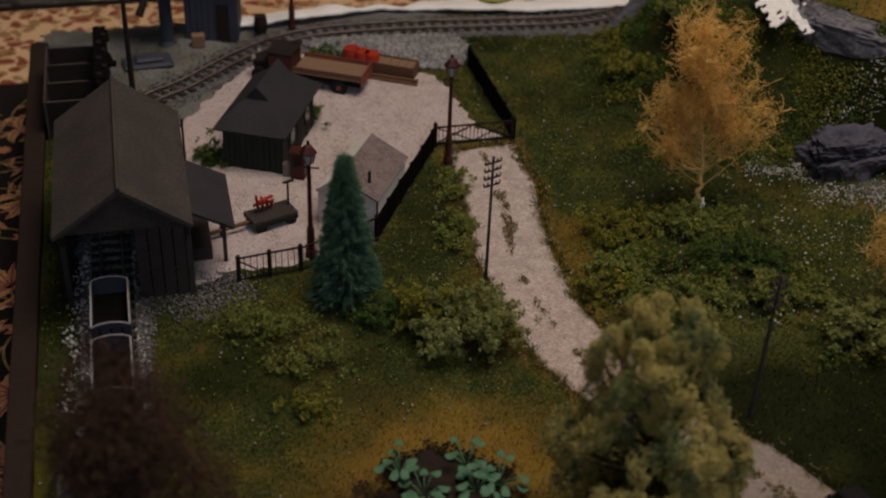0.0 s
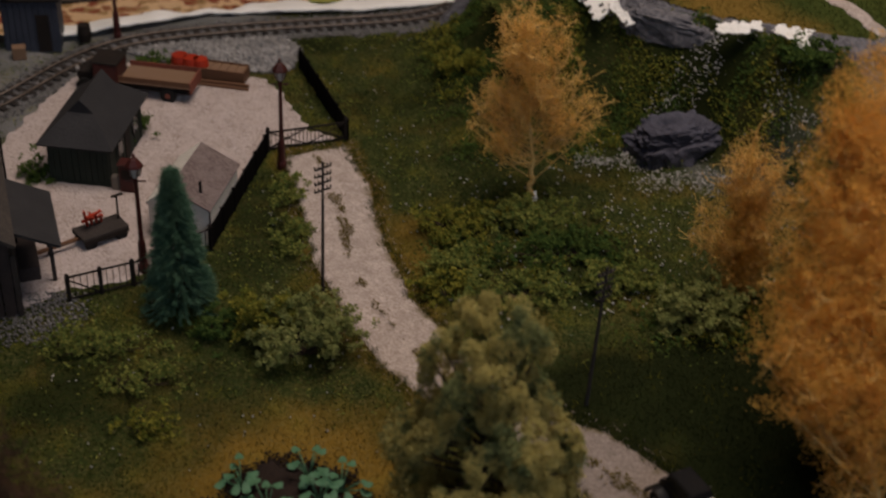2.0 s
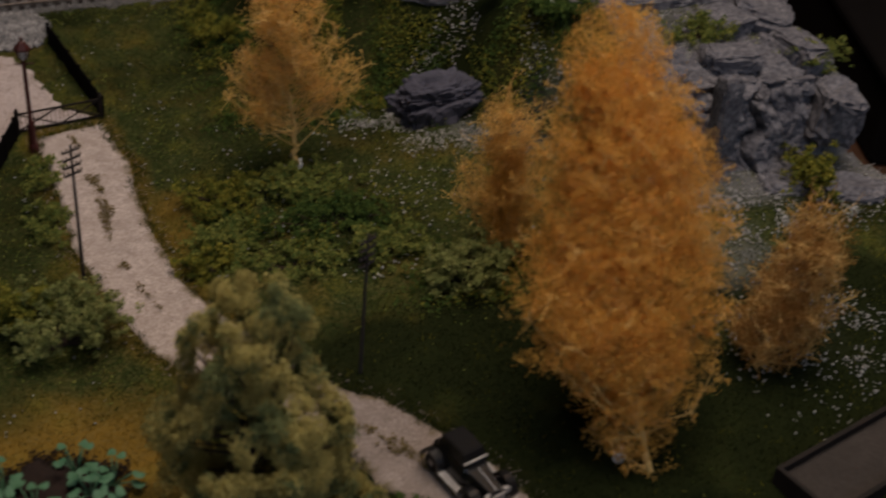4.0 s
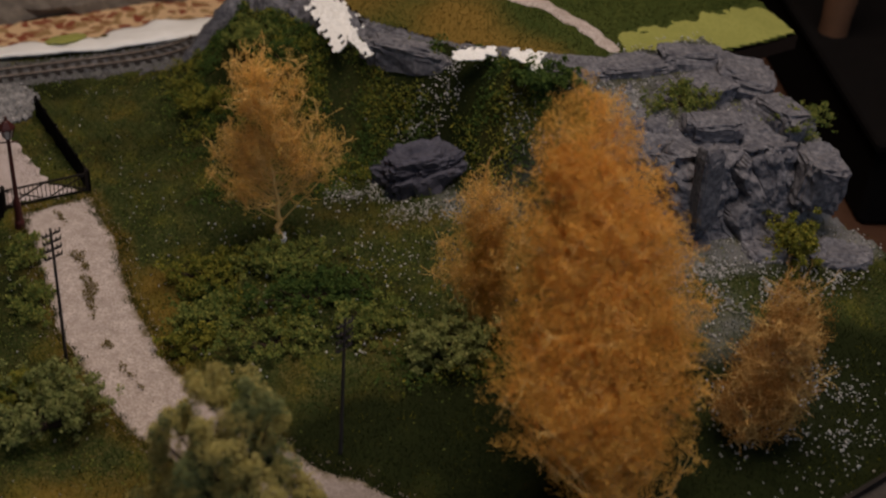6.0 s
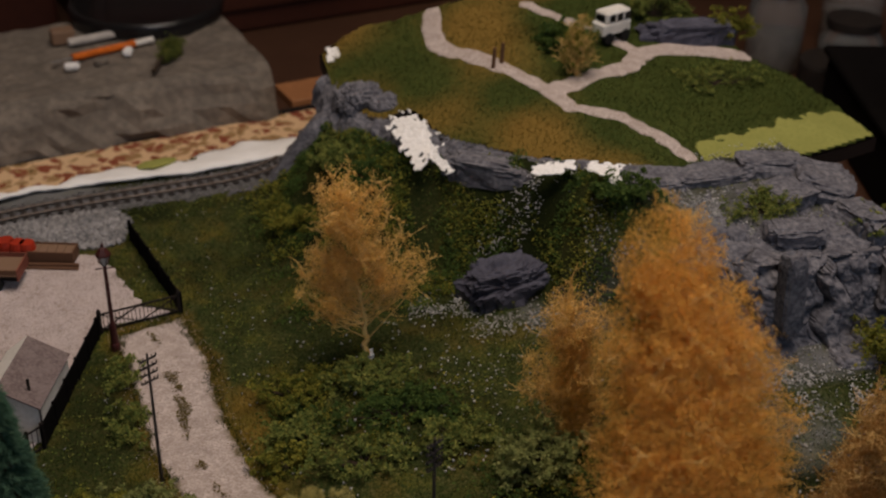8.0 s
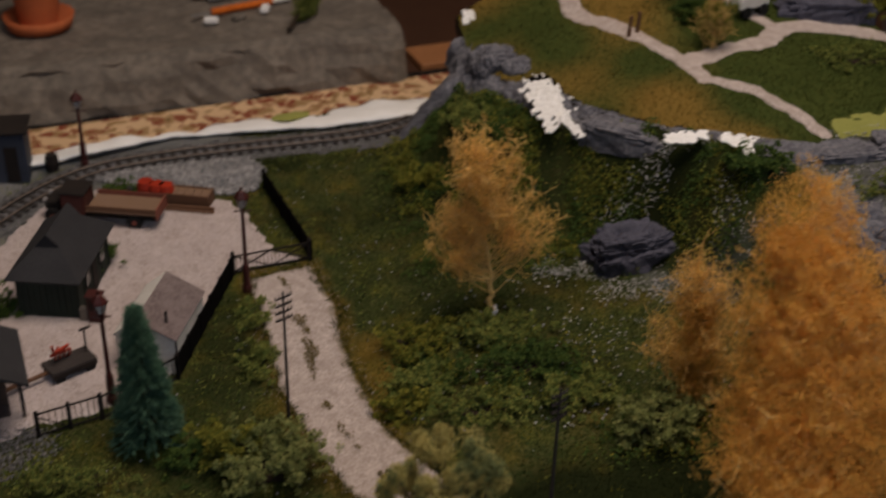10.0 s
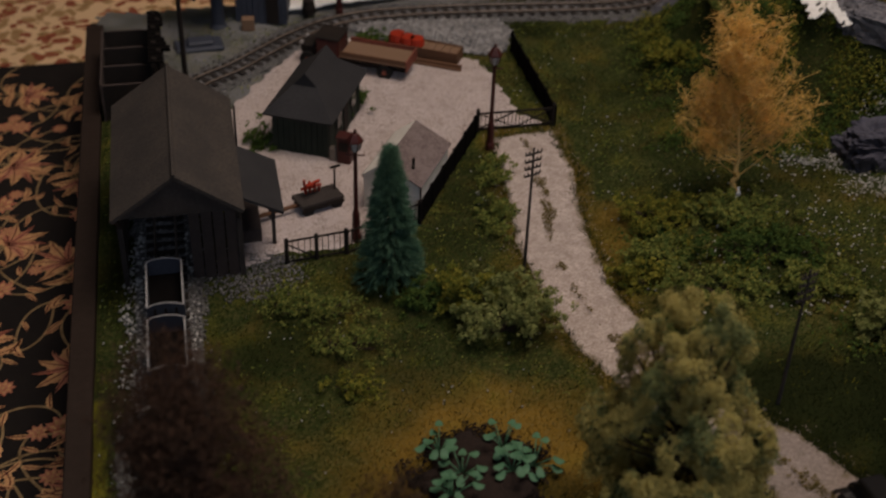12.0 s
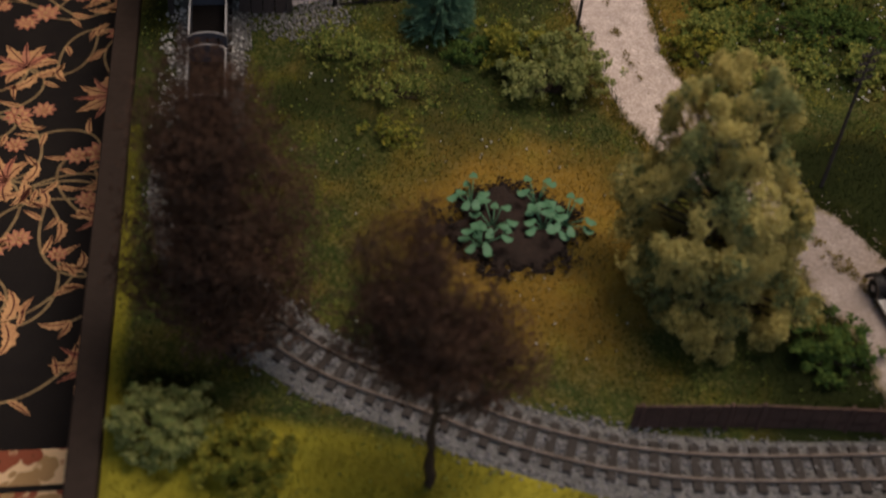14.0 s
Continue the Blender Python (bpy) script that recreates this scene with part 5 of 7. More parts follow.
def yard_trolley():
    ob = thing("platform_trolley", at(-12.1, 85.0, 0, 33) @ Matrix.Scale(1.3, 4), "dark four-wheeled platform trolley with a red winch", "trolley")
    part("deck", boxed(-1.5, 1.5, -0.8, 0.8, 0.75, 0.95), M_TIMBER, ob, bevel=0.04)
    for x in (-1.0, 1.0):
        for y in (-0.7, 0.7):
            wheel(ob, x, y, 0.38, 0.38, 0.14, 0, 0).matrix_local = at(x, y, 0.38, 0, 90)
    part("side_frame", boxed(-1.45, 1.45, -0.85, -0.78, 0.5, 0.8), M_BLACK, ob)
    part("side_frame", boxed(-1.45, 1.45, 0.78, 0.85, 0.5, 0.8), M_BLACK, ob)
    part("handle_post", rodded((1.3, 0.2, 0.9), (1.3, 0.2, 2.6), 0.07), M_BLACK, ob)
    part("handle_bar", rodded((1.0, 0.2, 2.6), (1.7, 0.2, 2.6), 0.09), M_BLACK, ob)
    part("drawbar", boxed(-4.2, -1.4, -0.12, 0.12, 0.55, 0.7), M_BROWNWOOD, ob)
    bm = bmesh.new()
    for k in range(4):
        rod(bm, (-0.6 + 0.3 * k, 0.5, 0.95), (-0.9 + 0.35 * k, 0.1, 2.3 - 0.2 * k), 0.09, n=5)
    rod(bm, (-1.0, 0.3, 1.5), (0.4, 0.4, 1.4), 0.11, n=5)
    rod(bm, (-0.9, -0.2, 2.0), (0.2, 0.2, 1.9), 0.11, n=5)
    part("winch", bm, M_RED, ob, "faded red iron winch")


def flat_truck():
    ob = thing("old_lorry", at(-10.2, 109.6, 0, -14), "old lorry with a dark cab and open plank bed", "lorry")
    part("chassis", boxed(-6.0, 4.2, -0.8, 0.8, 0.7, 1.0), M_BLACK, ob)
    part("bed_floor", boxed(-2.4, 4.4, -1.7, 1.7, 1.7, 1.9), M_PALEWOOD, ob)
    for s in (-1.7, 1.62):
        part("bed_side", boxed(-2.4, 4.4, s, s + 0.12, 1.9, 2.35), M_RUSTPAINT if s > 0 else M_BROWNWOOD, ob)
    part("tailboard", boxed(4.4, 4.52, -1.7, 1.7, 1.2, 2.35), M_RUSTPAINT, ob)
    cab = part("cab", boxed(-5.0, -2.6, -1.4, 1.4, 1.0, 3.2), M_DARKRED, ob, bevel=0.15)
    part("cab_roof", boxed(-5.2, -2.5, -1.5, 1.5, 3.2, 3.4), M_BLACK, cab, bevel=0.08)
    part("bonnet", boxed(-6.8, -5.0, -0.9, 0.9, 1.0, 2.2), M_BLACK, ob, bevel=0.2)
    for s in (-0.75, 0.75):
        part("headlight", lathe([(0.15, -0.2), (0.3, 0), (0.26, 0.12)], 10), M_CHROME, ob).matrix_local = at(-6.7, s, 2.2, 0, 0, -90)
    for x, s in ((-5.9, -1.3), (-5.9, 1.3), (2.2, -1.4), (2.2, 1.4)):
        w = wheel(ob, x, s, 0.75, 0.78, 0.4)
        w.matrix_local = at(x, s, 0.75, 0, 90)
        part("hub", rodded((0, 0, -0.25), (0, 0, 0.25), 0.25), M_RUSTPAINT, w)


def red_load():
    for k, (x, y, r) in enumerate(((-7.6, 113.6, 0.9), (-6.5, 113.0, 0.85), (-5.6, 112.7, 0.8))):
        ob = thing("red_barrel", at(x, y, 0.1, 20 * k), "bright red barrel behind the lorry", "barrel", "red barrels")
        part("body", lathe([(r * 0.85, 0), (r, 0.5), (r, 1.5), (r * 0.85, 2.0)], 14), M_RED, ob)
        part("hoop", lathe([(r + 0.02, 0.55), (r + 0.06, 0.6), (r + 0.06, 0.7), (r + 0.02, 0.75)], 14), M_RUSTPAINT, ob)


def trailer():
    ob = thing("timber_sledge", at(-3.3, 112.2, 0, -16), "brown wooden crate body lying beside planks", "crate")
    part("floor", boxed(-2.2, 2.2, -1.0, 1.0, 0.3, 0.5), M_BROWNWOOD, ob)
    for y in (-1.0, 0.88):
        part("side", boxed(-2.2, 2.2, y, y + 0.12, 0.3, 1.5), M_BROWNWOOD, ob)
    for x in (-2.2, 2.08):
        part("end", boxed(x, x + 0.12, -0.88, 0.88, 0.5, 1.5), M_BROWNWOOD, ob)
    for k in range(5):
        part("slat", boxed(-2.05 + 0.82 * k, -1.3 + 0.82 * k, -0.86, 0.86, 1.2, 1.35), M_PALEWOOD, ob)
    for k in range(3):
        plank = thing("plank", at(-3.5, 110.4 + 0.28 * k, 0.12 + 0.25 * (k % 2), -15 + k), "rough brown plank on the yard gravel", "plank", "planks in the yard")
        part("board", boxed(-2.6, 2.6, -0.16, 0.16, 0, 0.25), M_BROWNWOOD, plank, bevel=0.03)


def motor_car():
    x, y = 26.2, 50.4
    ob = thing("vintage_car", at(x, y, ground_z(x, y) + 0.1, -70), "black vintage saloon car parked on the lane", "car")
    bm = bmesh.new()
    rows = [(-2.9, 0.75, 0.7, 1.3), (-2.6, 0.95, 0.65, 1.75), (-1.7, 1.05, 0.6, 2.0), (0.4, 1.05, 0.6, 1.95), (0.7, 0.85, 0.6, 1.75), (2.5, 0.55, 0.6, 1.55), (2.75, 0.5, 0.65, 1.4)]
    rings = []
    for px, w, z0, z1 in rows:
        rings.append([bm.verts.new((px, s * w * k, z)) for s, k, z in ((-1, 1, z0), (1, 1, z0), (1, 1.0, (z0 + z1) / 2), (1, 0.82, z1), (-1, 0.82, z1), (-1, 1.0, (z0 + z1) / 2))])
    for a, b in zip(rings, rings[1:]):
        for i in range(6):
            bm.faces.new((a[i], a[(i + 1) % 6], b[(i + 1) % 6], b[i]))
    bm.faces.new(rings[0][::-1])
    bm.faces.new(rings[-1])
    part("body", bm, M_CARBLACK, ob, bevel=0.05)
    bm = bmesh.new()
    lo = [bm.verts.new(c) for c in ((-2.3, -0.9, 1.9), (0.55, -0.9, 1.9), (0.55, 0.9, 1.9), (-2.3, 0.9, 1.9))]
    hi = [bm.verts.new(c) for c in ((-2.0, -0.78, 2.75), (0.1, -0.78, 2.8), (0.1, 0.78, 2.8), (-2.0, 0.78, 2.75))]
    bm.faces.new(lo[::-1])
    bm.faces.new(hi)
    for i in range(4):
        j = (i + 1) % 4
        bm.faces.new((lo[i], lo[j], hi[j], hi[i]))
    part("cabin", bm, M_CARBLACK, ob, bevel=0.1)
    part("windscreen_frame", rodded((0.4, -0.85, 2.2), (0.4, 0.85, 2.2), 0.08, n=5), M_CHROME, ob, "pale windscreen rim")
    part("bonnet_hinge", rodded((0.7, 0, 1.82), (2.6, 0, 1.58), 0.03, n=5), M_CHROME, ob)
    for s in (-1, 1):
        part("running_board", boxed(-1.2, 1.1, s * 1.35 - 0.25, s * 1.35 + 0.25, 0.55, 0.68), M_CHROME, ob, "pale running board")
        for px in (-2.0, 1.85):
            bm = bmesh.new()
            arc = [(px + q * math.cos(a), 0.62 + q * math.sin(a)) for q, turn in ((0.98, 1), (0.8, -1)) for a in [math.pi * (0.02 + 0.96 * k / 10) for k in range(11)][::turn]]
            near, far = [[bm.verts.new((ax, s * 1.3 + o, az)) for ax, az in arc] for o in (-0.3, 0.3)]
            for k in range(len(arc)):
                n = (k + 1) % len(arc)
                bm.faces.new((near[k], near[n], far[n], far[k]))
            for row in (near, far):
                for k in range(10):
                    bm.faces.new((row[k], row[k + 1], row[20 - k], row[21 - k]))
            part("mudguard", bm, M_CARBLACK, ob)
            w = wheel(ob, px, s * 1.25, 0.62, 0.62, 0.32)
            w.matrix_local = at(px, s * 1.25, 0.62, 0, 90)
            part("hub", rodded((0, 0, -0.2), (0, 0, 0.2), 0.22), M_CHROME, w)
        part("headlight", lathe([(0.1, -0.2), (0.26, 0), (0.22, 0.1)], 10), M_CHROME, ob).matrix_local = at(2.65, s * 0.75, 1.35, 0, 0, 90)
    part("lamp_bar", rodded((2.5, -0.85, 1.45), (2.5, 0.85, 1.45), 0.06, n=5), M_CHROME, ob)
    part("bumper", rodded((3.1, -1.3, 0.7), (3.1, 1.3, 0.7), 0.1, n=6), M_CHROME, ob)
    part("radiator", boxed(2.76, 2.86, -0.45, 0.45, 0.65, 1.45), M_CHROME, ob)


yard_trolley()
flat_truck()
red_load()
trailer()
motor_car()


# ---- back corner: coal bins, water tower, cabin ----
def coal_bins():
    x, y = board(-4.6, 106.2)
    ob = thing("coal_bins", at(x, y, 0, ANGLE), "tall dark timber coal staithe with slatted bays", "staithe")
    for k in range(4):
        part("bay_wall", boxed(-4.0, 0.5, -3.9 + 3.6 * k, -3.7 + 3.6 * k, 0, 3.6), M_BLACK, ob)
    for k in range(4):
        part("wall_capping", boxed(-4.0, -0.4, -3.92 + 3.6 * k, -3.68 + 3.6 * k, 3.605, 3.7), M_SHEDWOOD, ob, "worn brown top edge")
    part("back_wall", boxed(-4.2, -4.0, -4.0, 7.2, 0, 3.8), M_SHEDWOOD, ob)
    part("coal_floor", boxed(-4.0, 0.5, -3.7, 7.0, 0, 0.8), M_BLACK, ob)
    for k in range(7):
        part("pile_post", rodded((0.8 + 0.45 * (k % 2), -3.6 + 1.6 * k, 0), (0.8 + 0.45 * (k % 2), -3.6 + 1.6 * k, 6.0 + 0.5 * ((k * 3) % 3)), 0.28, 0.24), M_BLACK, ob)
    for z in (1.6, 3.4, 5.2):
        part("waling", boxed(0.5, 0.85, -4.0, 6.6, z, z + 0.5), M_BLACK, ob)
    rr = random.Random(8)
    for k in range(13):
        part("deck_plank", boxed(0.3, 1.4 + rr.uniform(0, 0.9), -4.0 + 0.82 * k, -3.3 + 0.82 * k, 5.55 + rr.uniform(-.1, .1), 5.8), M_COAL, ob)
    part("mast", rodded((3.4, 1.0, 0), (3.4, 1.0, 11.5), 0.28, 0.2), M_BLACK, ob)


def water_tower():
    ob = thing("water_tower", at(-26.6, 117.4, 0, ANGLE), "dark blue-grey water tank on a slim column", "water tower")
    part("column", lathe([(1.0, 0), (0.7, 0.4), (0.62, 5.4), (1.2, 6.2)], 14), M_BLUEGREY, ob)
    part("tank", lathe([(1.5, 5.8), (2.9, 6.6), (3.0, 11.6), (2.8, 11.8)], 20), M_BLUEGREY, ob)
    part("spout", rodded((-1.5, -2.0, 6.6), (-2.6, -3.2, 4.6), 0.3, 0.42), M_BLACK, ob)


def cabin():
    ob = thing("signal_cabin", at(-22.2, 118.4, 0, 2), "small dark flat-roofed lineside cabin", "cabin")
    plank_row(ob, "wall_plank", -2.7, 2.7, 0, 5.4, 0.6, 0.2, M_BLUEGREY, at(0, 0, 0))
    part("body", boxed(-2.6, 2.6, 0.12, 3.6, 0, 5.4), M_BLUEGREY, ob)
    part("roof", boxed(-3.0, 3.0, -0.4, 4.0, 5.4, 5.75), M_BLACK, ob, bevel=0.06)
    part("door", boxed(0.5, 1.8, -0.16, -0.1, 0.1, 4.0), M_BLACK, ob)
    crate = thing("small_crate", at(-23.4, 117.0, 0, 10), "small yellowish crate by the cabin wall", "crate")
    part("box", boxed(-0.65, 0.65, -0.5, 0.5, 0, 1.3), M_PALEWOOD, crate, bevel=0.06)
    barrel = thing("barrel", at(-17.6, 120.9, 0), "dark barrel beside the back track", "barrel")
    part("body", lathe([(0.6, 0), (0.72, 0.9), (0.6, 1.8)], 12), M_BLACK, barrel)
    pond = thing("blue_drums", at(-27.6, 112.2, 0.05, 20), "bluish grey scrap sheets lying on the ballast", "scrap")
    part("sheet", boxed(-2.4, 2.4, -1.3, 1.3, 0, 0.6), M_BLUEGREY, pond, bevel=0.2)
    part("upper_sheet", boxed(-1.2, 1.6, -0.8, 0.9, 0.6, 1.0), M_BLUEGREY, pond, bevel=0.2)


coal_bins()
water_tower()
cabin()


# ---- rocks, plaster edge, upper hill ----
def rock(name, x, y, z, sx, sy, sz, rz, mat, label, seed, sub=4, rough=0.28, squash=0.55, group="", ry=0.0, upright=False, groove=None):
    """A weathered boulder: a blocky mass with ledges and cracks."""
    bm = bmesh.new()
    bmesh.ops.create_icosphere(bm, subdivisions=sub, radius=1)
    off = Vector((seed * 3.1, seed * 1.7, seed * 0.9))
    for v in bm.verts:
        p = v.co.copy()
        q = Vector([math.copysign(abs(c) ** squash, c) for c in p])
        n = noise.noise(p * 1.3 + off) * 0.9 + noise.noise(p * 3.2 + off) * 0.5 + 0.7 * abs(noise.noise(p * 6.0 + off)) - 0.2 + 0.25 * noise.noise(p * 13 + off)
        if upright:
            w = Vector((p.x * 3.5, p.y * 3.5, p.z * 0.8)) + off
            ledge = -0.16 * max(0, 0.5 - 3.5 * abs(noise.noise(w))) - 0.1 * max(0, 0.4 - 4 * abs(noise.noise(p * 2.6 + off)))
        else:
            ledge = 0.05 * noise.noise(p * 9 + off) + 0.03 * noise.noise(p * 21 + off) - 0.14 * max(0, 0.4 - 3 * abs(noise.noise(p * 2.2 + off)))
        if groove is not None:
            ledge -= 0.22 * math.exp(-((p.z - groove + 0.12 * noise.noise(p * 2 + off) - 0.12 * p.x) / 0.10) ** 2)
        q *= 1 + rough * n + ledge
        v.co = Vector((q.x * sx, q.y * sy, q.z * sz))
    ob = part(name, bm, mat)
    ob.matrix_world = at(x, y, z, rz, 0, ry)
    return tagged(ob, label, "rock", group)


HILL = [(25.8, 130.8), (31, 133.3), (36.4, 132), (41.3, 131.4), (56.5, 133.8), (66, 130), (70.1, 117), (73.5, 113), (75.3, 107.6), (76.5, 101.5), (69.8, 99.4), (58.6, 96.8), (55.3, 97.2), (45.1, 99.6), (40.9, 100.9), (34.1, 109.1), (32.1, 115.2), (29.6, 115.3), (27, 118.5), (26.1, 123.3)]


def hill_height(x, y):
    z = 11.0 + 0.17 * (y - 97) - 0.06 * np.maximum(0, x - 55) - 0.3 * np.maximum(0, 42 - x)
    return z + 0.35 * lumps(x, y, 7, 31) + 0.12 * lumps(x, y, 2, 32) + 1.3 * step(1 - np.hypot((x - 48) / 7, (y - 120) / 5))


def upper_hill():
    for name, drop, mat, label in (("upper_hill", 0, M_HILLTURF, "raised hill top of grass with winding pale paths"), ("hill_underside", 1.1, M_EDGE, "dark underside of the raised hill top")):
        grid_sheet(name, 24, 79, 95, 133, 0.4, lambda x, y, d=drop: hill_height(x, y) - d, lambda x, y: inside(x, y, HILL) + 0.2 * lumps(x, y, 1.5, 33) > 0, mat, label, "hill", "structure")
    top = bpy.data.objects["upper_hill"]
    blend_by_attribute(M_HILLTURF, "ochre", (0.20, 0.125, 0.03))
    set_attribute(top, "ochre", lambda x, y: np.clip(0.55 + 0.9 * lumps(x, y, 7, 41) - 0.10 * np.maximum(0, x - 45), 0, 1))
    rim = bmesh.new()
    n = len(HILL)
    dense = []
    for (x0, y0), (x1, y1) in zip(HILL, HILL[1:] + HILL[:1]):
        for t in np.linspace(0, 1, 10, endpoint=False):
            dense.append((x0 + (x1 - x0) * t, y0 + (y1 - y0) * t))
    d = np.array(dense)
    z = hill_height(d[:, 0], d[:, 1])
    top = [rim.verts.new((x, y, zz - 0.15)) for (x, y), zz in zip(dense, z)]
    low = [rim.verts.new((x, y, zz - 1.6)) for (x, y), zz in zip(dense, z)]
    for i in range(len(top)):
        j = (i + 1) % len(top)
        rim.faces.new((top[i], low[i], low[j], top[j]))
    tagged(part("hill_rim", rim, M_EDGE), "dark cut edge of the raised hill top", "hill", "", "structure")
    paths = [([(38.2, 131), (37.5, 124.7), (39.8, 120.4), (42.8, 116.1), (45.7, 112.1), (47, 108.8)], 1.0), ([(47, 108.8), (51, 106.8), (53.3, 103.6), (55.7, 98.7)], 0.8), ([(46.6, 112), (51.1, 114), (55.2, 115.1), (58.3, 118.2), (63, 118.6), (69, 117.4)], 1.2), ([(57.4, 118.6), (55.9, 120.7), (51.3, 125.9), (48.3, 129.5)], 0.8)]

    def near_path(x, y):
        d = np.full(np.shape(x), 9.0)
        for pts, w in paths:
            xy, _ = spline(pts, 0.5)
            for px, py in xy:
                d = np.minimum(d, np.hypot(x - px, y - py) - w)
        return d
    grid_sheet("hill_path", 35, 70, 98, 132, 0.25, lambda x, y: hill_height(x, y) - 0.12 + 0.22 * step((0.35 - near_path(x, y) - 0.25 * lumps(x, y, 0.9, 34)) / 0.7), lambda x, y: (near_path(x, y) < 0.8) & (inside(x, y, HILL) > 0), M_ROAD, "pale sandy footpaths over the hill top", "path", "structure")
    grid_sheet("unfinished_hillside", 54, 78, 96, 106, 0.3, lambda x, y: hill_height(x, y) - 0.1 + 0.2 * step((101.6 + 0.30 * (x - 57) + 0.7 * lumps(x, y, 1.3, 35) + 0.5 * lumps(x, y, 0.5, 37) - y) / 0.8), lambda x, y: (y < 102.6 + 0.30 * (x - 57) + 0.7 * lumps(x, y, 1.3, 35)) & (x > 56.8 + 0.6 * lumps(x, y, 1.3, 36)) & (inside(x, y, HILL) > 0.1), M_LIME, "bare lime green painted hillside without grass", "hill", "structure")
    r = np.random.default_rng(40)
    x, y = r.uniform(25, 78, 60000), r.uniform(96, 132, 60000)
    ok = (inside(x, y, HILL) > 0.2) & (near_path(x, y) > 0) & ~((x > 56.8) & (y < 101.4 + 0.30 * (x - 57) + 0.7 * lumps(x, y, 1.3, 35)))
    p = np.stack([x, y, hill_height(x, y)], 1)[ok]
    tone = -0.15 + 0.9 * lumps(p[:, 0], p[:, 1], 7, 41) + 0.5 * lumps(p[:, 0], p[:, 1], 1.5, 42) - 0.12 * np.maximum(0, p[:, 0] - 45) + r.normal(0, 0.3, len(p)) > 0
    for sel, mat, name in ((tone, M_GRASS_DRY, "dry_hill_grass"), (~tone, M_GRASS, "hill_grass")):
        v, f = blades(p[sel], 0.3, 43)
        tagged(raw(name, v, f, mat), "short static grass fibres on the hill top", "grass", "", "stuff")


def plaster_edge():
    """Ragged white plaster smears between the lower slope and the hill top."""
    quads = [((29.0, 113.8, 10.7), (31.7, 115.2, 11.8), (34.2, 106.2, 12.0), (30.3, 103.3, 10.0)),
             ((31.3, 105.0, 11.2), (32.4, 105.1, 11.8), (33.5, 101.4, 11.0), (32.7, 101.5, 10.6)),
             ((38.6, 96.0, 12.6), (39.2, 97.2, 13.1), (43.7, 97.0, 13.3), (42.9, 95.2, 12.8)),
             ((43.9, 96.0, 12.8), (44.3, 96.9, 13.2), (47.5, 94.7, 13.4), (45.6, 92.0, 12.6)),
             ((26.2, 128.4, 11.6), (26.4, 131.0, 12.2), (27.9, 131.0, 12.4), (27.7, 128.4, 11.8))]
    for k, corners in enumerate(quads):
        a, b, c, d = (Vector(p) for p in corners)
        bm = bmesh.new()
        n = 46
        grid = {}
        for i in range(n + 1):
            for j in range(n + 1):
                u, w = i / n, j / n
                p = a.lerp(d, u).lerp(b.lerp(c, u), w)
                q = p * 0.9 + Vector((k * 9, 0, 0))
                rim = min(u, 1 - u, w, 1 - w) - 0.05 + 0.22 * noise.noise(q) + 0.24 * noise.noise(q * 2.6) + 0.06 * noise.noise(q * 6)
                if rim > 0:
                    grid[i, j] = bm.verts.new(p + Vector((0, -0.15, 0.25 + 0.10 * noise.noise(q * 2) + 0.04 * noise.noise(q * 6))))
        for (i, j) in list(grid):
            four = [grid.get(key) for key in ((i, j), (i + 1, j), (i + 1, j + 1), (i, j + 1))]
            if None not in four:
                bm.faces.new(four)
        loose = [v for v in bm.verts if not v.link_faces]
        bmesh.ops.delete(bm, geom=loose, context="VERTS")
        bmesh.ops.solidify(bm, geom=list(bm.faces), thickness=0.12)
        tagged(part("plaster_patch", bm, M_PLASTER), "rough smear of bare white plaster on the hill edge", "plaster", "plaster patches")


def hill_edge_rock():
    """Grey rock band that joins the lower slope to the hill top's rim."""
    line = [(26.0, 127), (26.3, 122.5), (27.2, 118.4), (29.8, 114.9), (32.3, 112.2), (34.3, 108.8), (40.9, 101.0), (45.1, 99.4), (50, 98.2), (58.6, 96.6), (66, 98.2)]
    xy, way = spline(line, 0.35)
    bm = bmesh.new()
    rows = []
    for (x, y), (wx, wy) in zip(xy, way):
        out = Vector((-wy, wx, 0))
        if out.y > 0:
            out = -out
        top = float(hill_height(np.array([x]), np.array([y]))[0])
        row = []
        for j in range(9):
            s = j / 8
            q = Vector((x, y, 0)) - out * 0.5 + out * (2.4 * s + 0.5 * math.sin(s * 3.1)) + Vector((0, 0, top + 0.12 - 3.4 * s ** 1.2))
            row.append(bm.verts.new(q + 0.7 * Vector((noise.noise(q * 0.6), noise.noise(q * 0.6 + Vector((5, 0, 0))), noise.noise(q * 0.7 + Vector((0, 5, 0))))) * min(1, 3 * s + 0.2) + 0.25 * noise.noise(q * 2.2) * out))
        rows.append(row)
    for a, b in zip(rows, rows[1:]):
        for i in range(8):
            bm.faces.new((a[i], b[i], b[i + 1], a[i + 1]))
    tagged(part("hill_edge_rock", bm, M_ROCK), "grey plaster rock band under the hill top's rim", "rock", "", "structure")


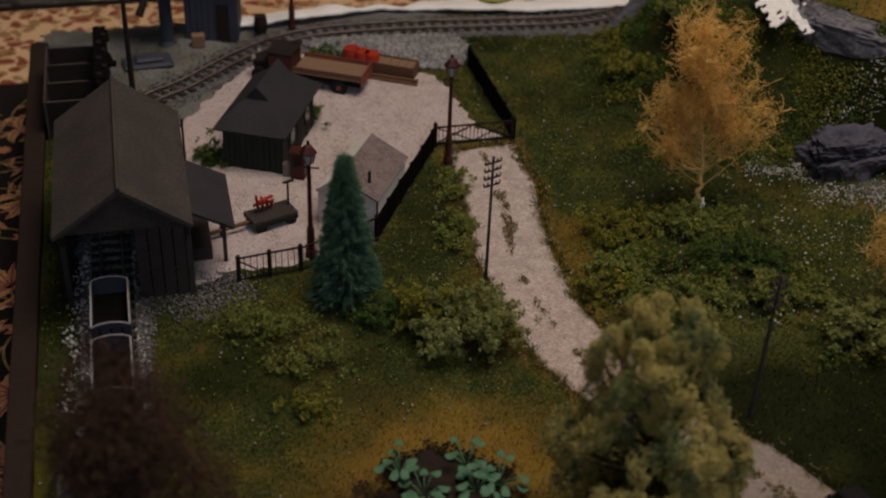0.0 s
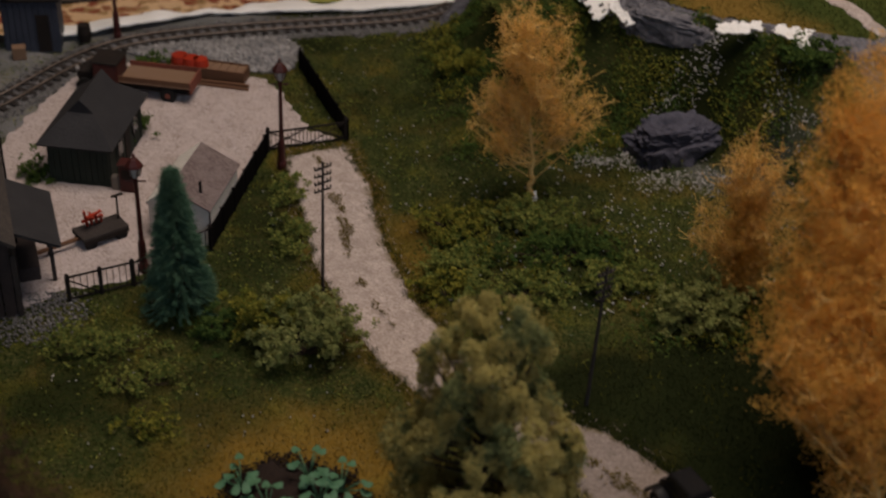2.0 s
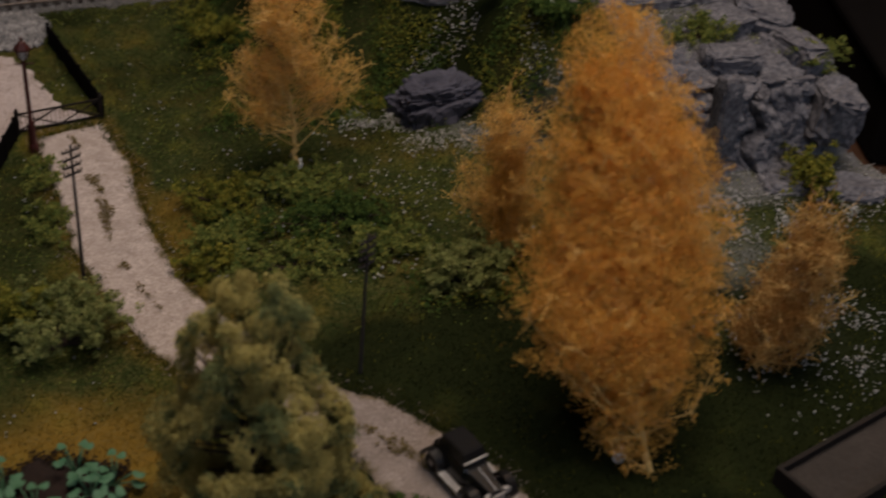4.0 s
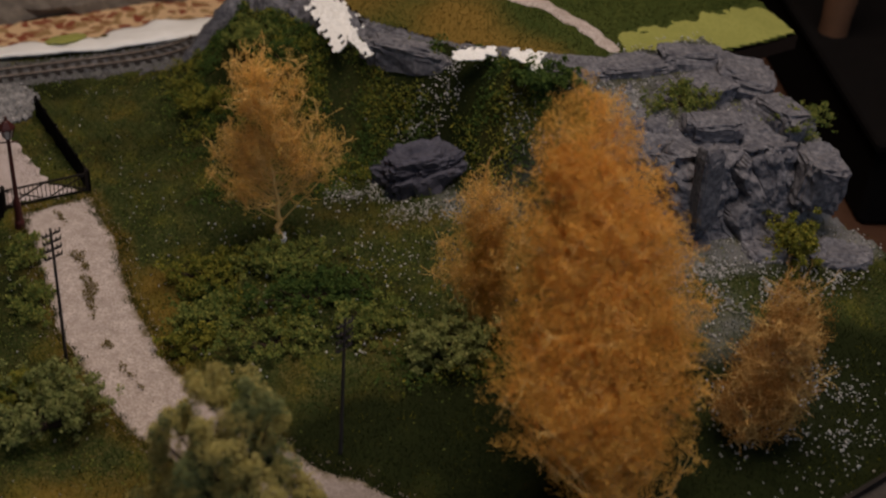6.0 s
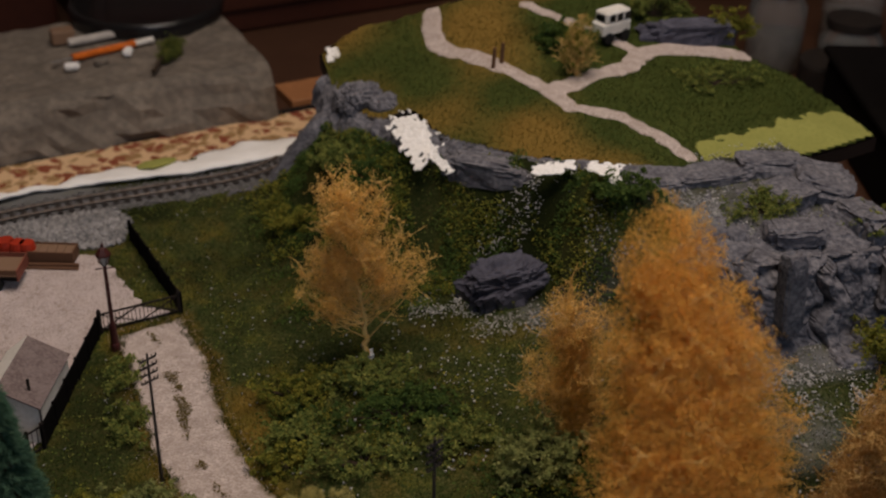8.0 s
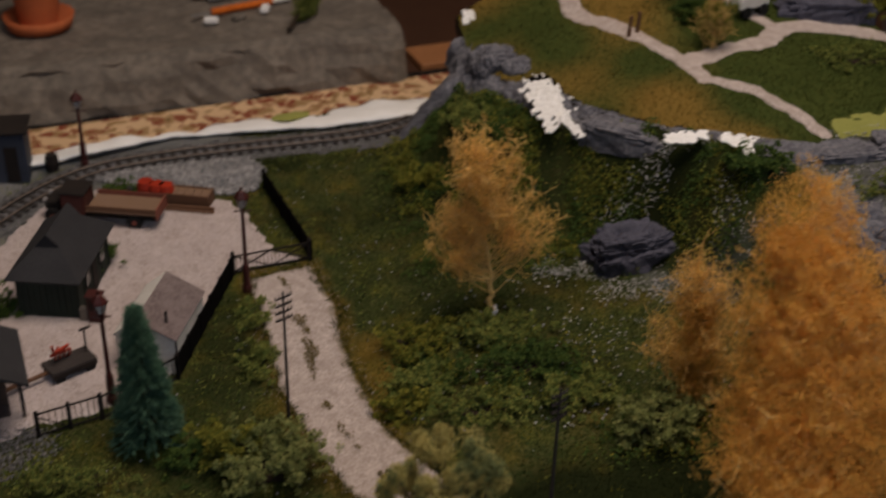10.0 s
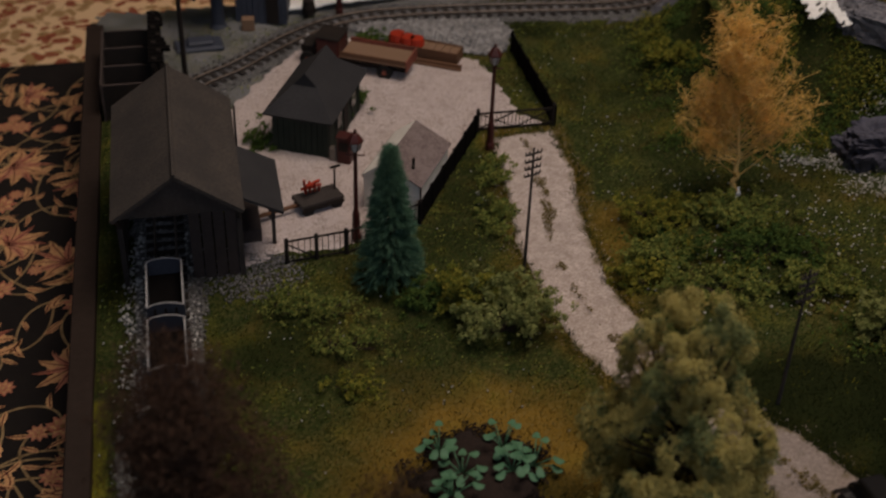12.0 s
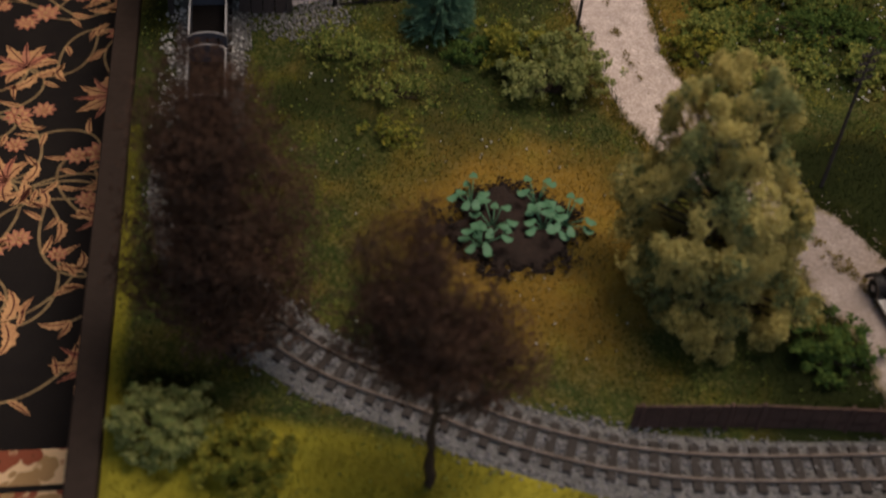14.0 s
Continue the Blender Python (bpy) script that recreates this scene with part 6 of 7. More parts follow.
upper_hill()
hill_edge_rock()
plaster_edge()
rock("boulder", 36.5, 93.6, 2.9, 4.1, 2.3, 2.6, 8, M_ROCK_DARK, "dark slate-grey boulder with a long crack in the grass slope", 3, sub=5, rough=0.36, squash=0.58, ry=-4, groove=0.38)
rock("rock_ledge", 37.2, 102.0, 10.4, 4.4, 2.0, 1.6, -34, M_ROCK, "long grey plaster rock set under the hill edge", 5, rough=0.2)
rock("rock_outcrop", 28.2, 120.4, 9.4, 2.5, 2.6, 2.9, 10, M_ROCK, "grey rock outcrop at the hill's back corner", 13, sub=5, rough=0.2, squash=0.7)
rock("rock_outcrop", 30.4, 118.2, 10.2, 1.8, 1.6, 1.8, -20, M_ROCK, "smaller grey rock beside the outcrop", 14, sub=4, rough=0.2, squash=0.7)
rock("rock_outcrop", 64.0, 121.0, 14.4, 5.0, 1.8, 2.0, -6, M_ROCK_DARK, "dark rock ridge on the hill top", 9)
def cliff():
    """A cast rock face: a sloping top, blocky vertical face and scree foot, split by cracks."""
    way = [(0.0, 97.6, 11.2), (0.18, 93.5, 11.4), (0.40, 85.6, 11.0), (0.52, 80.6, 10.4), (0.56, 79.9, 9.4), (0.80, 78.9, 4.0), (0.90, 77.6, 2.4), (1.0, 74.0, 0.3)]
    b0, yy, zz = (np.array(c) for c in zip(*way))
    bm = bmesh.new()
    nx, ny = 190, 170
    rows = []
    for i in range(nx):
        a = i / (nx - 1)
        row = []
        for j in range(ny):
            b = j / (ny - 1)
            y, z = float(np.interp(b, b0, yy)), float(np.interp(b, b0, zz))
            out = float(step((b - 0.42) / 0.12))
            x = 49.0 + 19.5 * a - 1.6 * a * (1 - out)
            fall = max(0.0, (a - 0.86) / 0.14)
            z -= 10.5 * fall ** 2 * (1 - 0.4 * out)
            inner = max(0.0, 0.22 - a) / 0.22
            z -= 2.8 * inner * (1 - b)
            y += 2.6 * inner * out
            q = Vector((x, y, z))
            w = Vector((x / 4.6, y / 5.0, z / 9.0 + 0.05 * x)) + 0.25 * Vector((noise.noise(q * 0.5), noise.noise(q * 0.5 + Vector((7, 0, 0))), 0))
            d, near = noise.voronoi(w)
            d2, near2 = noise.voronoi(w * 2.7 + Vector((3, 1, 4)))
            move = 1.2 * (noise.cell(near[0] * 9.3) - 0.4) + 0.22 * (noise.cell(near2[0] * 5.1) - 0.5)
            move -= 0.9 * max(0.0, 1 - (d[1] - d[0]) / 0.09) + 0.14 * max(0.0, 1 - (d2[1] - d2[0]) / 0.10)
            move += 0.5 * noise.noise(q * 0.45) + 0.22 * noise.noise(q * 1.4) + 0.10 * noise.noise(q * 3.6)
            move *= (0.45 + 0.55 * out) * min(1.0, 6 * b + 0.2)
            row.append(bm.verts.new(q + move * Vector((0.5 * fall, -out, 1.0 - 0.85 * out))))
        rows.append(row)
    for p, q in zip(rows, rows[1:]):
        for j in range(ny - 1):
            bm.faces.new((p[j], p[j + 1], q[j + 1], q[j]))
    tagged(part("cliff", bm, M_ROCK), "cracked blue-grey rock cliff cast in plaster", "cliff", "", "structure")


cliff()
for k, (x, y, z, sx, sy, sz, rz, ry) in enumerate((
        (50.2, 95.4, 10.9, 3.6, 1.9, 1.2, -14, 0), (56.2, 95.2, 11.0, 3.8, 1.8, 1.2, 4, 0), (62.0, 95.4, 11.4, 3.4, 1.7, 1.3, -6, 3), (65.6, 92.4, 10.6, 2.6, 3.2, 1.5, -24, 8),
        (66.6, 86.6, 9.8, 2.2, 2.8, 1.6, 14, 8), (67.2, 80.2, 7.6, 2.0, 2.4, 2.3, -12, 6), (61.0, 90.6, 11.2, 2.4, 2.0, 0.9, 20, 0), (59.0, 84.6, 11.0, 2.6, 1.6, 0.9, -10, 0),
        (53.0, 80.6, 3.2, 2.0, 1.7, 2.6, 12, 0), (61.6, 76.2, 2.2, 2.6, 1.6, 1.6, -6, 0), (67.4, 75.0, 1.8, 2.8, 2.0, 2.2, -16, 0))):
    tall = sz > 2.0
    rock("cliff_rock", x, y, z, sx, sy, sz, rz, M_ROCK, "weathered grey rock lying on the cliff", 20 + k, sub=4, rough=0.22, squash=0.5, group="cliff rocks", ry=ry, upright=tall)
rock("rock_finger", 56.0, 78.9, 8.6, 1.0, 0.9, 3.9, 6, M_ROCK, "slender upright slab leaning on the cliff", 44, rough=0.12, squash=0.4, ry=-4)


def ramp_wall():
    bm = bmesh.new()
    rows = []
    for k in range(30):
        t = k / 29
        x, y, z = 14.5 + 10.5 * t, 121.6 - 0.6 * t, 0.35 + 0.9 * t + 7.6 * step(np.array((t - 0.2) / 0.8))
        row = [bm.verts.new((x + 0.3, y - 1.2, z - 1.2))]
        for j in range(7):
            s = j / 6
            q = Vector((x - 0.3 + 0.5 * s, y - 0.9 + 2.6 * s, float(z) + 0.3 - 0.5 * s * s))
            row.append(bm.verts.new(q + 0.35 * Vector((noise.noise(q * 0.9), noise.noise(q * 0.9 + Vector((9, 0, 0))), noise.noise(q * 0.9 + Vector((0, 9, 0)))))))
        row.append(bm.verts.new((x, y + 2.2, -0.3)))
        rows.append(row)
    for a, b in zip(rows, rows[1:]):
        for i in range(len(a) - 1):
            bm.faces.new((a[i], b[i], b[i + 1], a[i + 1]))
    tagged(part("ramp_wall", bm, M_ROCK, smooth=True), "smooth grey plaster wall climbing from the track", "wall", "", "structure")


ramp_wall()


def plaster_strip():
    """White plaster sheet along the unfinished back edge."""
    bm = bmesh.new()
    rows = []
    for k in range(120):
        u = 9.5 + 47 * k / 119
        v0 = 122.9 + 1.0 * math.sin((u - 16) * 0.2) - 3.6 * max(0.0, (u - 36) / 20)
        v1 = 126.5 + 0.6 * math.sin(u * 0.42) + 0.35 * math.sin(u * 1.3)
        row = []
        for j in range(8):
            s = j / 7
            x, y = board(u, v0 + (v1 - v0) * s)
            row.append(bm.verts.new((x, y, 0.75 - 0.9 * s * s + 0.3 * noise.noise(Vector((x * 0.5, y * 0.5, 0))) + 0.1 * noise.noise(Vector((x * 1.7, y * 1.7, 0))))))
        rows.append(row)
    for a, b in zip(rows, rows[1:]):
        for i in range(7):
            bm.faces.new((a[i], b[i], b[i + 1], a[i + 1]))
    bmesh.ops.recalc_face_normals(bm, faces=bm.faces)
    bmesh.ops.solidify(bm, geom=list(bm.faces), thickness=0.3)
    tagged(part("plaster_strip", bm, M_PLASTER, smooth=True), "bare white plaster sheet along the back edge", "plaster", "", "structure")
    bm = bmesh.new()
    bmesh.ops.create_icosphere(bm, subdivisions=3, radius=1)
    for v in bm.verts:
        v.co = Vector((v.co.x * 2.2, v.co.y * 0.9, v.co.z * 0.3)) * (1 + 0.2 * noise.noise(v.co * 2))
    ob = part("paint_spill", bm, M_LIME)
    ob.matrix_world = at(*board(38.6, 124.6), 0.7, ANGLE)
    tagged(ob, "lime green paint spilled on the white plaster", "paint")


plaster_strip()


# ---- garden bed ----
def garden():
    ring = [(2.3 + 4.2 * math.cos(a), 55.4 + 4.0 * math.sin(a)) for a in [2 * math.pi * k / 40 for k in range(40)]]
    grid_sheet("garden_bed", -4, 9, 49, 62, 0.2, lambda x, y: height(x, y) - 0.3 + 0.75 * step((worn_edge(x, y, ring, 0.8) + 0.6) / 2.0) + 0.12 * lumps(x, y, 0.7, 70), lambda x, y: inside(x, y, ring) > -1.6, M_BED, "dark soil bed in the dry meadow", "bed", "structure")
    p = scatter(9000, -4, 9, 49, 62, lambda x, y: step((worn_edge(x, y, ring, 0.8) + 1.0) / 1.6), 71)
    v, f = crumbs(p + np.array([0, 0, 0.3]), 0.12, 0.8, 72)
    tagged(raw("bed_crumbs", v, f, M_BED), "loose dark soil crumbs on the bed", "soil", "", "stuff")
    g = random.Random(4)
    for k, (x, y) in enumerate(((-0.6, 56.8), (1.0, 55.0), (4.2, 55.6), (0.4, 53.2), (3.6, 57.6), (5.6, 56.2))):
        ob = thing("leafy_plant", at(x, y, 0.3), "bluish-green broad-leaved garden plant", "plant", "plants in the bed")
        for j in range(9):
            a, long, up = j * 0.7 + g.uniform(-0.3, 0.3), g.uniform(0.4, 1.3), g.uniform(0.5, 1.6)
            end = Vector((math.cos(a) * long, math.sin(a) * long, up))
            bm = bmesh.new()
            rod(bm, (0, 0, 0), tuple(end), 0.06, 0.04, n=5)
            side = Vector((-math.sin(a), math.cos(a), 0)) * 0.29
            out = Vector((math.cos(a), math.sin(a), -0.25)).normalized() * 0.42
            ring = [bm.verts.new(end + out * (0.9 + math.cos(t)) + side * math.sin(t) + Vector((0, 0, 0.10 * math.cos(2 * t)))) for t in [2 * math.pi * i / 10 for i in range(10)]]
            mid = bm.verts.new(end + out * 0.9 - Vector((0, 0, 0.06)))
            for i in range(10):
                bm.faces.new((ring[i], ring[(i + 1) % 10], mid))
            part("leaf", bm, M_LEAFBLUE, ob, smooth=True)


garden()

# ---- bushes and undergrowth ----
SLOPE_BUSHES = (
        ("bush", 3.6, 70.2, 3.8, 2.8, 4.6, 7500, 0.13, M_LEAF_PALE, "rounded yellow-green bush beside the lane"),
        ("bush", 0.9, 72.2, 2.4, 1.8, 3.4, 7000, 0.13, M_LEAF_YEL, "yellowish bush behind the rounded one"),
        ("bush", 31.6, 69.4, 3.2, 2.4, 4.2, 8000, 0.13, M_LEAF_PALE, "pale green bush under the autumn trees"),
        ("bush", 16.6, 84.6, 3.8, 2.0, 1.3, 5000, 0.14, M_LEAF_YEL, "low green bush on the slope"),
        ("bush", 22.8, 84.0, 4.0, 2.0, 1.3, 5000, 0.14, M_LEAF, "low green bush before the golden tree"),
        ("bush", 16.4, 79.0, 3.4, 2.0, 1.1, 3600, 0.14, M_LEAF, "low green undergrowth by the lane"),
        ("bush", 23.4, 78.4, 4.4, 2.2, 1.1, 4600, 0.14, M_LEAF_DARK, "low dark green undergrowth on the slope"),
        ("bush", 20.0, 74.4, 3.8, 1.8, 1.0, 3600, 0.14, M_LEAF, "low spreading undergrowth on the slope"),
        ("bush", 14.6, 76.6, 2.0, 1.4, 1.0, 2000, 0.14, M_LEAF_YEL, "yellowish undergrowth by the lane"),
        ("bush", 27.5, 74.5, 3.0, 1.8, 1.4, 4000, 0.14, M_LEAF, "low spreading undergrowth on the slope"))
MEADOW_BUSHES = (
        ("bush", -10.6, 71.0, 4.2, 1.8, 0.6, 2200, 0.13, M_LEAF, "low weeds before the yard fence"),
        ("bush", -8.0, 67.4, 3.4, 1.4, 0.5, 1400, 0.13, M_LEAF, "low weeds in the meadow"),
        ("bush", -7.0, 62.6, 2.0, 1.0, 0.45, 700, 0.13, M_LEAF_YEL, "low weeds in the meadow"),
        ("bush", -2.4, 72.6, 2.0, 1.2, 0.9, 2200, 0.14, M_LEAF_DARK, "low dark weeds by the conifer"),
        ("bush", 2.4, 91.0, 1.0, 2.6, 0.6, 1800, 0.13, M_LEAF, "weeds along the black fence"),
        ("bush", 3.0, 84.0, 1.1, 3.0, 0.8, 2600, 0.13, M_LEAF, "weeds along the lane edge"),
        ("bush", -14.8, 35.4, 2.8, 2.2, 3.4, 6500, 0.15, M_LEAF_PALE, "green bush at the front corner"),
        ("bush", -10.2, 34.0, 2.4, 2.0, 2.4, 4500, 0.15, M_LEAF_YEL, "yellow-green bush at the front corner"),
        ("bush", 21.4, 46.8, 2.2, 1.8, 1.4, 3000, 0.14, M_LEAF_DARK, "dark bush between tree and lane"))
BACK_BUSHES = (
        ("bush", 27.0, 109.6, 2.8, 2.4, 1.2, 5000, 0.14, M_LEAF_DARK, "dark shrubs under the plaster edge"),
        ("bush", 25.5, 113.5, 3.2, 2.6, 1.6, 5000, 0.14, M_LEAF, "shrubs on the steep back slope"),
        ("bush", 46.4, 92.4, 2.8, 1.4, 1.0, 4000, 0.14, M_LEAF_DARK, "dark shrubs under the plaster edge"),
        ("bush", 19.5, 111.5, 2.6, 1.8, 1.5, 3600, 0.14, M_LEAF_YEL, "yellow-green shrubs on the back slope"),
        ("bush", 57.5, 88.5, 3.6, 1.6, 1.0, 3000, 0.13, M_LEAF, "moss and shrubs on the cliff ledge"),
        ("bush", 67.5, 85.6, 3.0, 1.8, 1.2, 3200, 0.13, M_LEAF, "moss and shrubs on the cliff ledge"),
        ("bush", 63.0, 75.5, 2.6, 2.0, 3.2, 4200, 0.14, M_LEAF_YEL, "leafy shrub hanging on the cliff foot"),
        ("bush", -11.4, 101.6, 1.0, 0.9, 1.5, 1600, 0.13, M_LEAF_DARK, "dark round shrub beside the green hut"),
        ("bush", -18.6, 94.2, 1.0, 0.9, 1.2, 1400, 0.13, M_LEAF_DARK, "dark shrub behind the green hut"),
        ("bush", -9.8, 114.4, 1.8, 0.8, 1.0, 1800, 0.13, M_LEAF_DARK, "dark weeds behind the lorry"))
for k, (name, x, y, rx, ry, rz, n, s, mat, label) in enumerate(SLOPE_BUSHES + MEADOW_BUSHES + BACK_BUSHES):
    bush(name, x, y, rx, ry, rz, n, s, mat, label, 100 + k, clumps=max(12, int(rx * ry * 4.2)), sigma=0.42)


def hill_plants():
    for k, (x, y, rx, ry, rz, mat) in enumerate(((64, 112, 4.5, 2.4, 0.9, M_LEAF), (50, 119, 3.4, 2.2, 1.6, M_LEAF_DARK), (62, 125, 4.0, 1.6, 3.4, M_LEAF), (69, 121, 2.4, 1.5, 2.6, M_LEAF_YEL))):
        ob = bush("bush", x, y, rx, ry, rz, 4500, 0.14, mat, "shrubs growing on the hill top", 160 + k, clumps=22, sigma=0.42)
        ob.matrix_world = at(x, y, float(hill_height(np.array([x]), np.array([y]))[0]))

    x, y = 49.3, 114.2
    tree = crown_tree("small_tree", x, y, [(0, 0, 0), (0.1, 0, 2.2), (0.2, 0, 5.2)], [(0.2, 0, 4.6, 1.7, 1.5, 1.9), (-0.6, 0, 3.0, 1.5, 1.2, 1.3), (0.9, 0, 2.8, 1.3, 1.2, 1.2)], 5200, 0.085, M_LEAF_YEL, M_TWIG, "small sparse yellow-green tree on the hill top", 171, gaps=0.4, gap_size=0.9, trunk_r=0.14, limbs=40, twigs=500, shell=0.3)
    tree.matrix_world = at(x, y, float(hill_height(np.array([x]), np.array([y]))[0]) - 0.1)


hill_plants()


def undergrowth():
    lane_d = lambda x, y: inside(x, y, LANE)
    free = lambda x, y: on_board(x, y, -8.9, 122) & (track_gap(x, y) > 2.6) & (inside(x, y, YARD) < -0.1)
    p = scatter(300000, -34, 74, 30, 122, lambda x, y: free(x, y) * step((0.35 - lane_d(x, y) - 0.5 * lumps(x, y, 1.3, 5)) / 0.9), 51)
    dry = np.random.default_rng(2).uniform(0, 1, len(p)) < dryness(p[:, 0], p[:, 1])
    bare = np.random.default_rng(3).uniform(0, 1, len(p)) < 0.85 * rockiness(p[:, 0], p[:, 1])
    p, dry = p[~bare], dry[~bare]
    lime = np.random.default_rng(4).uniform(0, 1, len(p)) < limeness(p[:, 0], p[:, 1])
    v, f = blades(p[lime], 0.3, 50)
    tagged(raw("fresh_grass", v, f, M_LIMEGRASS), "short yellow-green static grass fibres", "grass", "", "stuff")
    p, dry = p[~lime], dry[~lime]
    # Dark fibres carry the same painted shade over the flat.
    deep = np.random.default_rng(6).uniform(0, 1, len(p)) < shade_and_green(p[:, 0], p[:, 1])
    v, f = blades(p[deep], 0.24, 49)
    tagged(raw("deep_grass", v, f, M_SHADED_GREEN), "short deep green static grass fibres, partly standing for shade", "grass", "", "stuff")
    p, dry = p[~deep], dry[~deep]
    for sel, mat, name, label in ((~dry, M_GRASS, "green_grass", "short green static grass fibres"), (dry, M_GRASS_DRY, "dry_grass", "short ochre static grass fibres")):
        v, f = blades(p[sel], 0.26, 52)
        tagged(raw(name, v, f, mat), label, "grass", "", "stuff")
    # Bright leaves are thinned on the front right flat to hold its painted shade.
    p = scatter(60000, -34, 74, 30, 122, lambda x, y: free(x, y) * (lane_d(x, y) < -0.2) * np.clip(0.15 + 0.7 * lumps(x, y, 4, 61) + 0.5 * lumps(x, y, 1.2, 62), 0, 1) * (1 - dryness(x, y)) * (1 - 0.85 * step((x - 15) / 5) * step((69 - y) / 6)), 53)
    v, f = flakes(p + np.array([0, 0, 0.1]), 0.11, 54)
    tagged(raw("leaf_scatter", v, f, M_LEAF), "scattered leafy foam on the ground", "foliage", "", "stuff")
    def shrubs(x, y):
        h = smooth_height(x, y)
        a = 1.15 * step((h - 2.7) / 1.6) * (x < 50) * step((x - 14) / 4) * (inside(x, y, HILL) < -1.0) * (y < 120.5)
        a = np.maximum(a, 0.7 * step(1.25 - np.hypot((x - 21) / 9, (y - 79) / 6)))
        a = np.maximum(a, 0.6 * step(1.2 - np.hypot((x - 31) / 7, (y - 70) / 5)))
        a = np.maximum(a, 0.9 * step((x - 15) / 4) * step((y - 91 - 0.18 * (30 - x)) / 4) * (x < 49) * (inside(x, y, HILL) < -1.0) * (y < 120.5))
        return np.clip(a * (0.40 + 0.8 * lumps(x, y, 2.4, 81) + 0.6 * lumps(x, y, 0.9, 82)), 0, 1)
    p = scatter(300000, 12, 52, 64, 121, lambda x, y: free(x, y) * (lane_d(x, y) < -0.4) * shrubs(x, y), 83)
    lift = np.random.default_rng(84).uniform(0.05, 1.0, len(p)) * np.clip(0.5 + lumps(p[:, 0], p[:, 1], 0.9, 82), 0.15, 1)
    p[:, 2] += lift
    pick = np.random.default_rng(85).uniform(0, 1, len(p)) + 0.9 * lumps(p[:, 0], p[:, 1], 2.6, 86) > 0.72
    for sel, mat, name in ((~pick, M_LEAF_DARK, "dark_shrub_cover"), (pick, M_LEAF_YEL, "yellow_shrub_cover")):
        v, f = flakes(p[sel], 0.13, 87)
        tagged(raw(name, v, f, mat), "low leafy shrub cover on the slope", "shrubs", "", "stuff")
    p = scatter(90000, -6, 40, 38, 102, lambda x, y: 0.30 * step((lane_d(x, y) + 1.5) / 1.3) + 0.7 * step((lane_d(x, y) - 0.1) / 0.6), 55)
    v, f = crumbs(p + np.array([0, 0, 0.06]), 0.07, 0.7, 56)
    tagged(raw("lane_stones", v, f, M_CHIP), "loose pale stone chips on the lane", "gravel", "", "stuff")
    p = scatter(90000, -24, 9, 74, 116, lambda x, y: step((inside(x, y, YARD) - 0.2) / 0.5), 57)
    v, f = crumbs(p + np.array([0, 0, 0.12]), 0.10, 0.9, 58)
    tagged(raw("yard_chips", v, f, M_CHIP), "fine pale chips strewn over the yard", "gravel", "", "stuff")

    def middle(x, y):
        d = np.full(x.shape, 9.0)
        for px, py in spline([(5.2, 97), (6.8, 88), (7.4, 82), (8.9, 75.8), (10.8, 71.4), (14, 66.5), (19, 59.8), (22.4, 55), (25.5, 50), (27.5, 44)], 0.5)[0]:
            d = np.minimum(d, np.hypot(x - px, y - py))
        return 0.8 * step((0.46 - d + 0.5 * lumps(x, y, 2.0, 63) + 0.5 * lumps(x, y, 0.6, 64)) / 0.5)
    p = scatter(240000, 2, 32, 40, 98, lambda x, y: middle(x, y), 59)
    p[:, 2] += np.random.default_rng(61).uniform(0.14, 0.45, len(p))
    v, f = flakes(p, 0.09, 60)
    tagged(raw("lane_weeds", v, f, M_WEED), "dry weeds along the middle of the lane", "weeds", "", "stuff")

    p = scatter(200000, 0, 34, 39, 101, lambda x, y: step(1 - np.abs(lane_d(x, y) + 0.15 - 0.5 * lumps(x, y, 0.7, 66) - 0.35 * lumps(x, y, 2.6, 67)) / 0.7) * 0.7, 68)
    v, f = blades(p + np.array([0, 0, 0.1]), 0.36, 69)
    tagged(raw("lane_fringe", v, f, M_GRASS), "ragged grass creeping over the lane's edges", "grass", "", "stuff")

    def chips(x, y):
        a = np.zeros(x.shape)
        for cx, cy, rx, ry, k in ((30.5, 92.6, 3.2, 3.0, 0.9), (36.5, 88.6, 6.0, 2.2, 0.8), (43.6, 89.0, 4.0, 4.0, 0.9), (39.0, 97.4, 5.0, 1.7, 1.0), (33.0, 82.6, 6.0, 3.0, 0.12), (54, 60, 7, 13, 0.22), (53, 84, 3, 8, 0.8), (58, 73, 9, 4, 0.8), (44, 78, 4, 5, 0.2)):
            a = np.maximum(a, k * step(1.35 - np.hypot((x - cx) / rx, (y - cy) / ry)))
        return np.clip(a * (0.45 + 0.8 * lumps(x, y, 2.2, 64) + 0.5 * lumps(x, y, 0.8, 94)), 0, 1) + 0.008 * (y > 69) + 0.10 * rockiness(x, y)
    p = scatter(120000, 10, 76, 42, 104, lambda x, y: free(x, y) * chips(x, y) * (lane_d(x, y) < -0.5), 65)
    v, f = crumbs(p + np.array([0, 0, 0.16]), 0.115, 0.8, 66)
    for n, x0, x1, y0, y1, big, lift, seed in ((1500, -30, 16, 44, 120, 0.10, 0.2, 92), (420, 17, 46, 71, 92, 0.14, 0.32, 95), (2600, -26, -14, 58, 80, 0.17, 0.2, 96)):
        where = (lambda x, y: step((3.4 - np.abs(x * CA + y * SA + 4.6)) / 1.6) * (np.abs(x * CA + y * SA + 3.85) > 1.5)) if seed == 96 else (lambda x, y: free(x, y) * (lane_d(x, y) < -0.5) * np.clip(0.5 + 0.8 * lumps(x, y, 4, 91), 0, 1))
        q = scatter(n, x0, x1, y0, y1, where, seed)
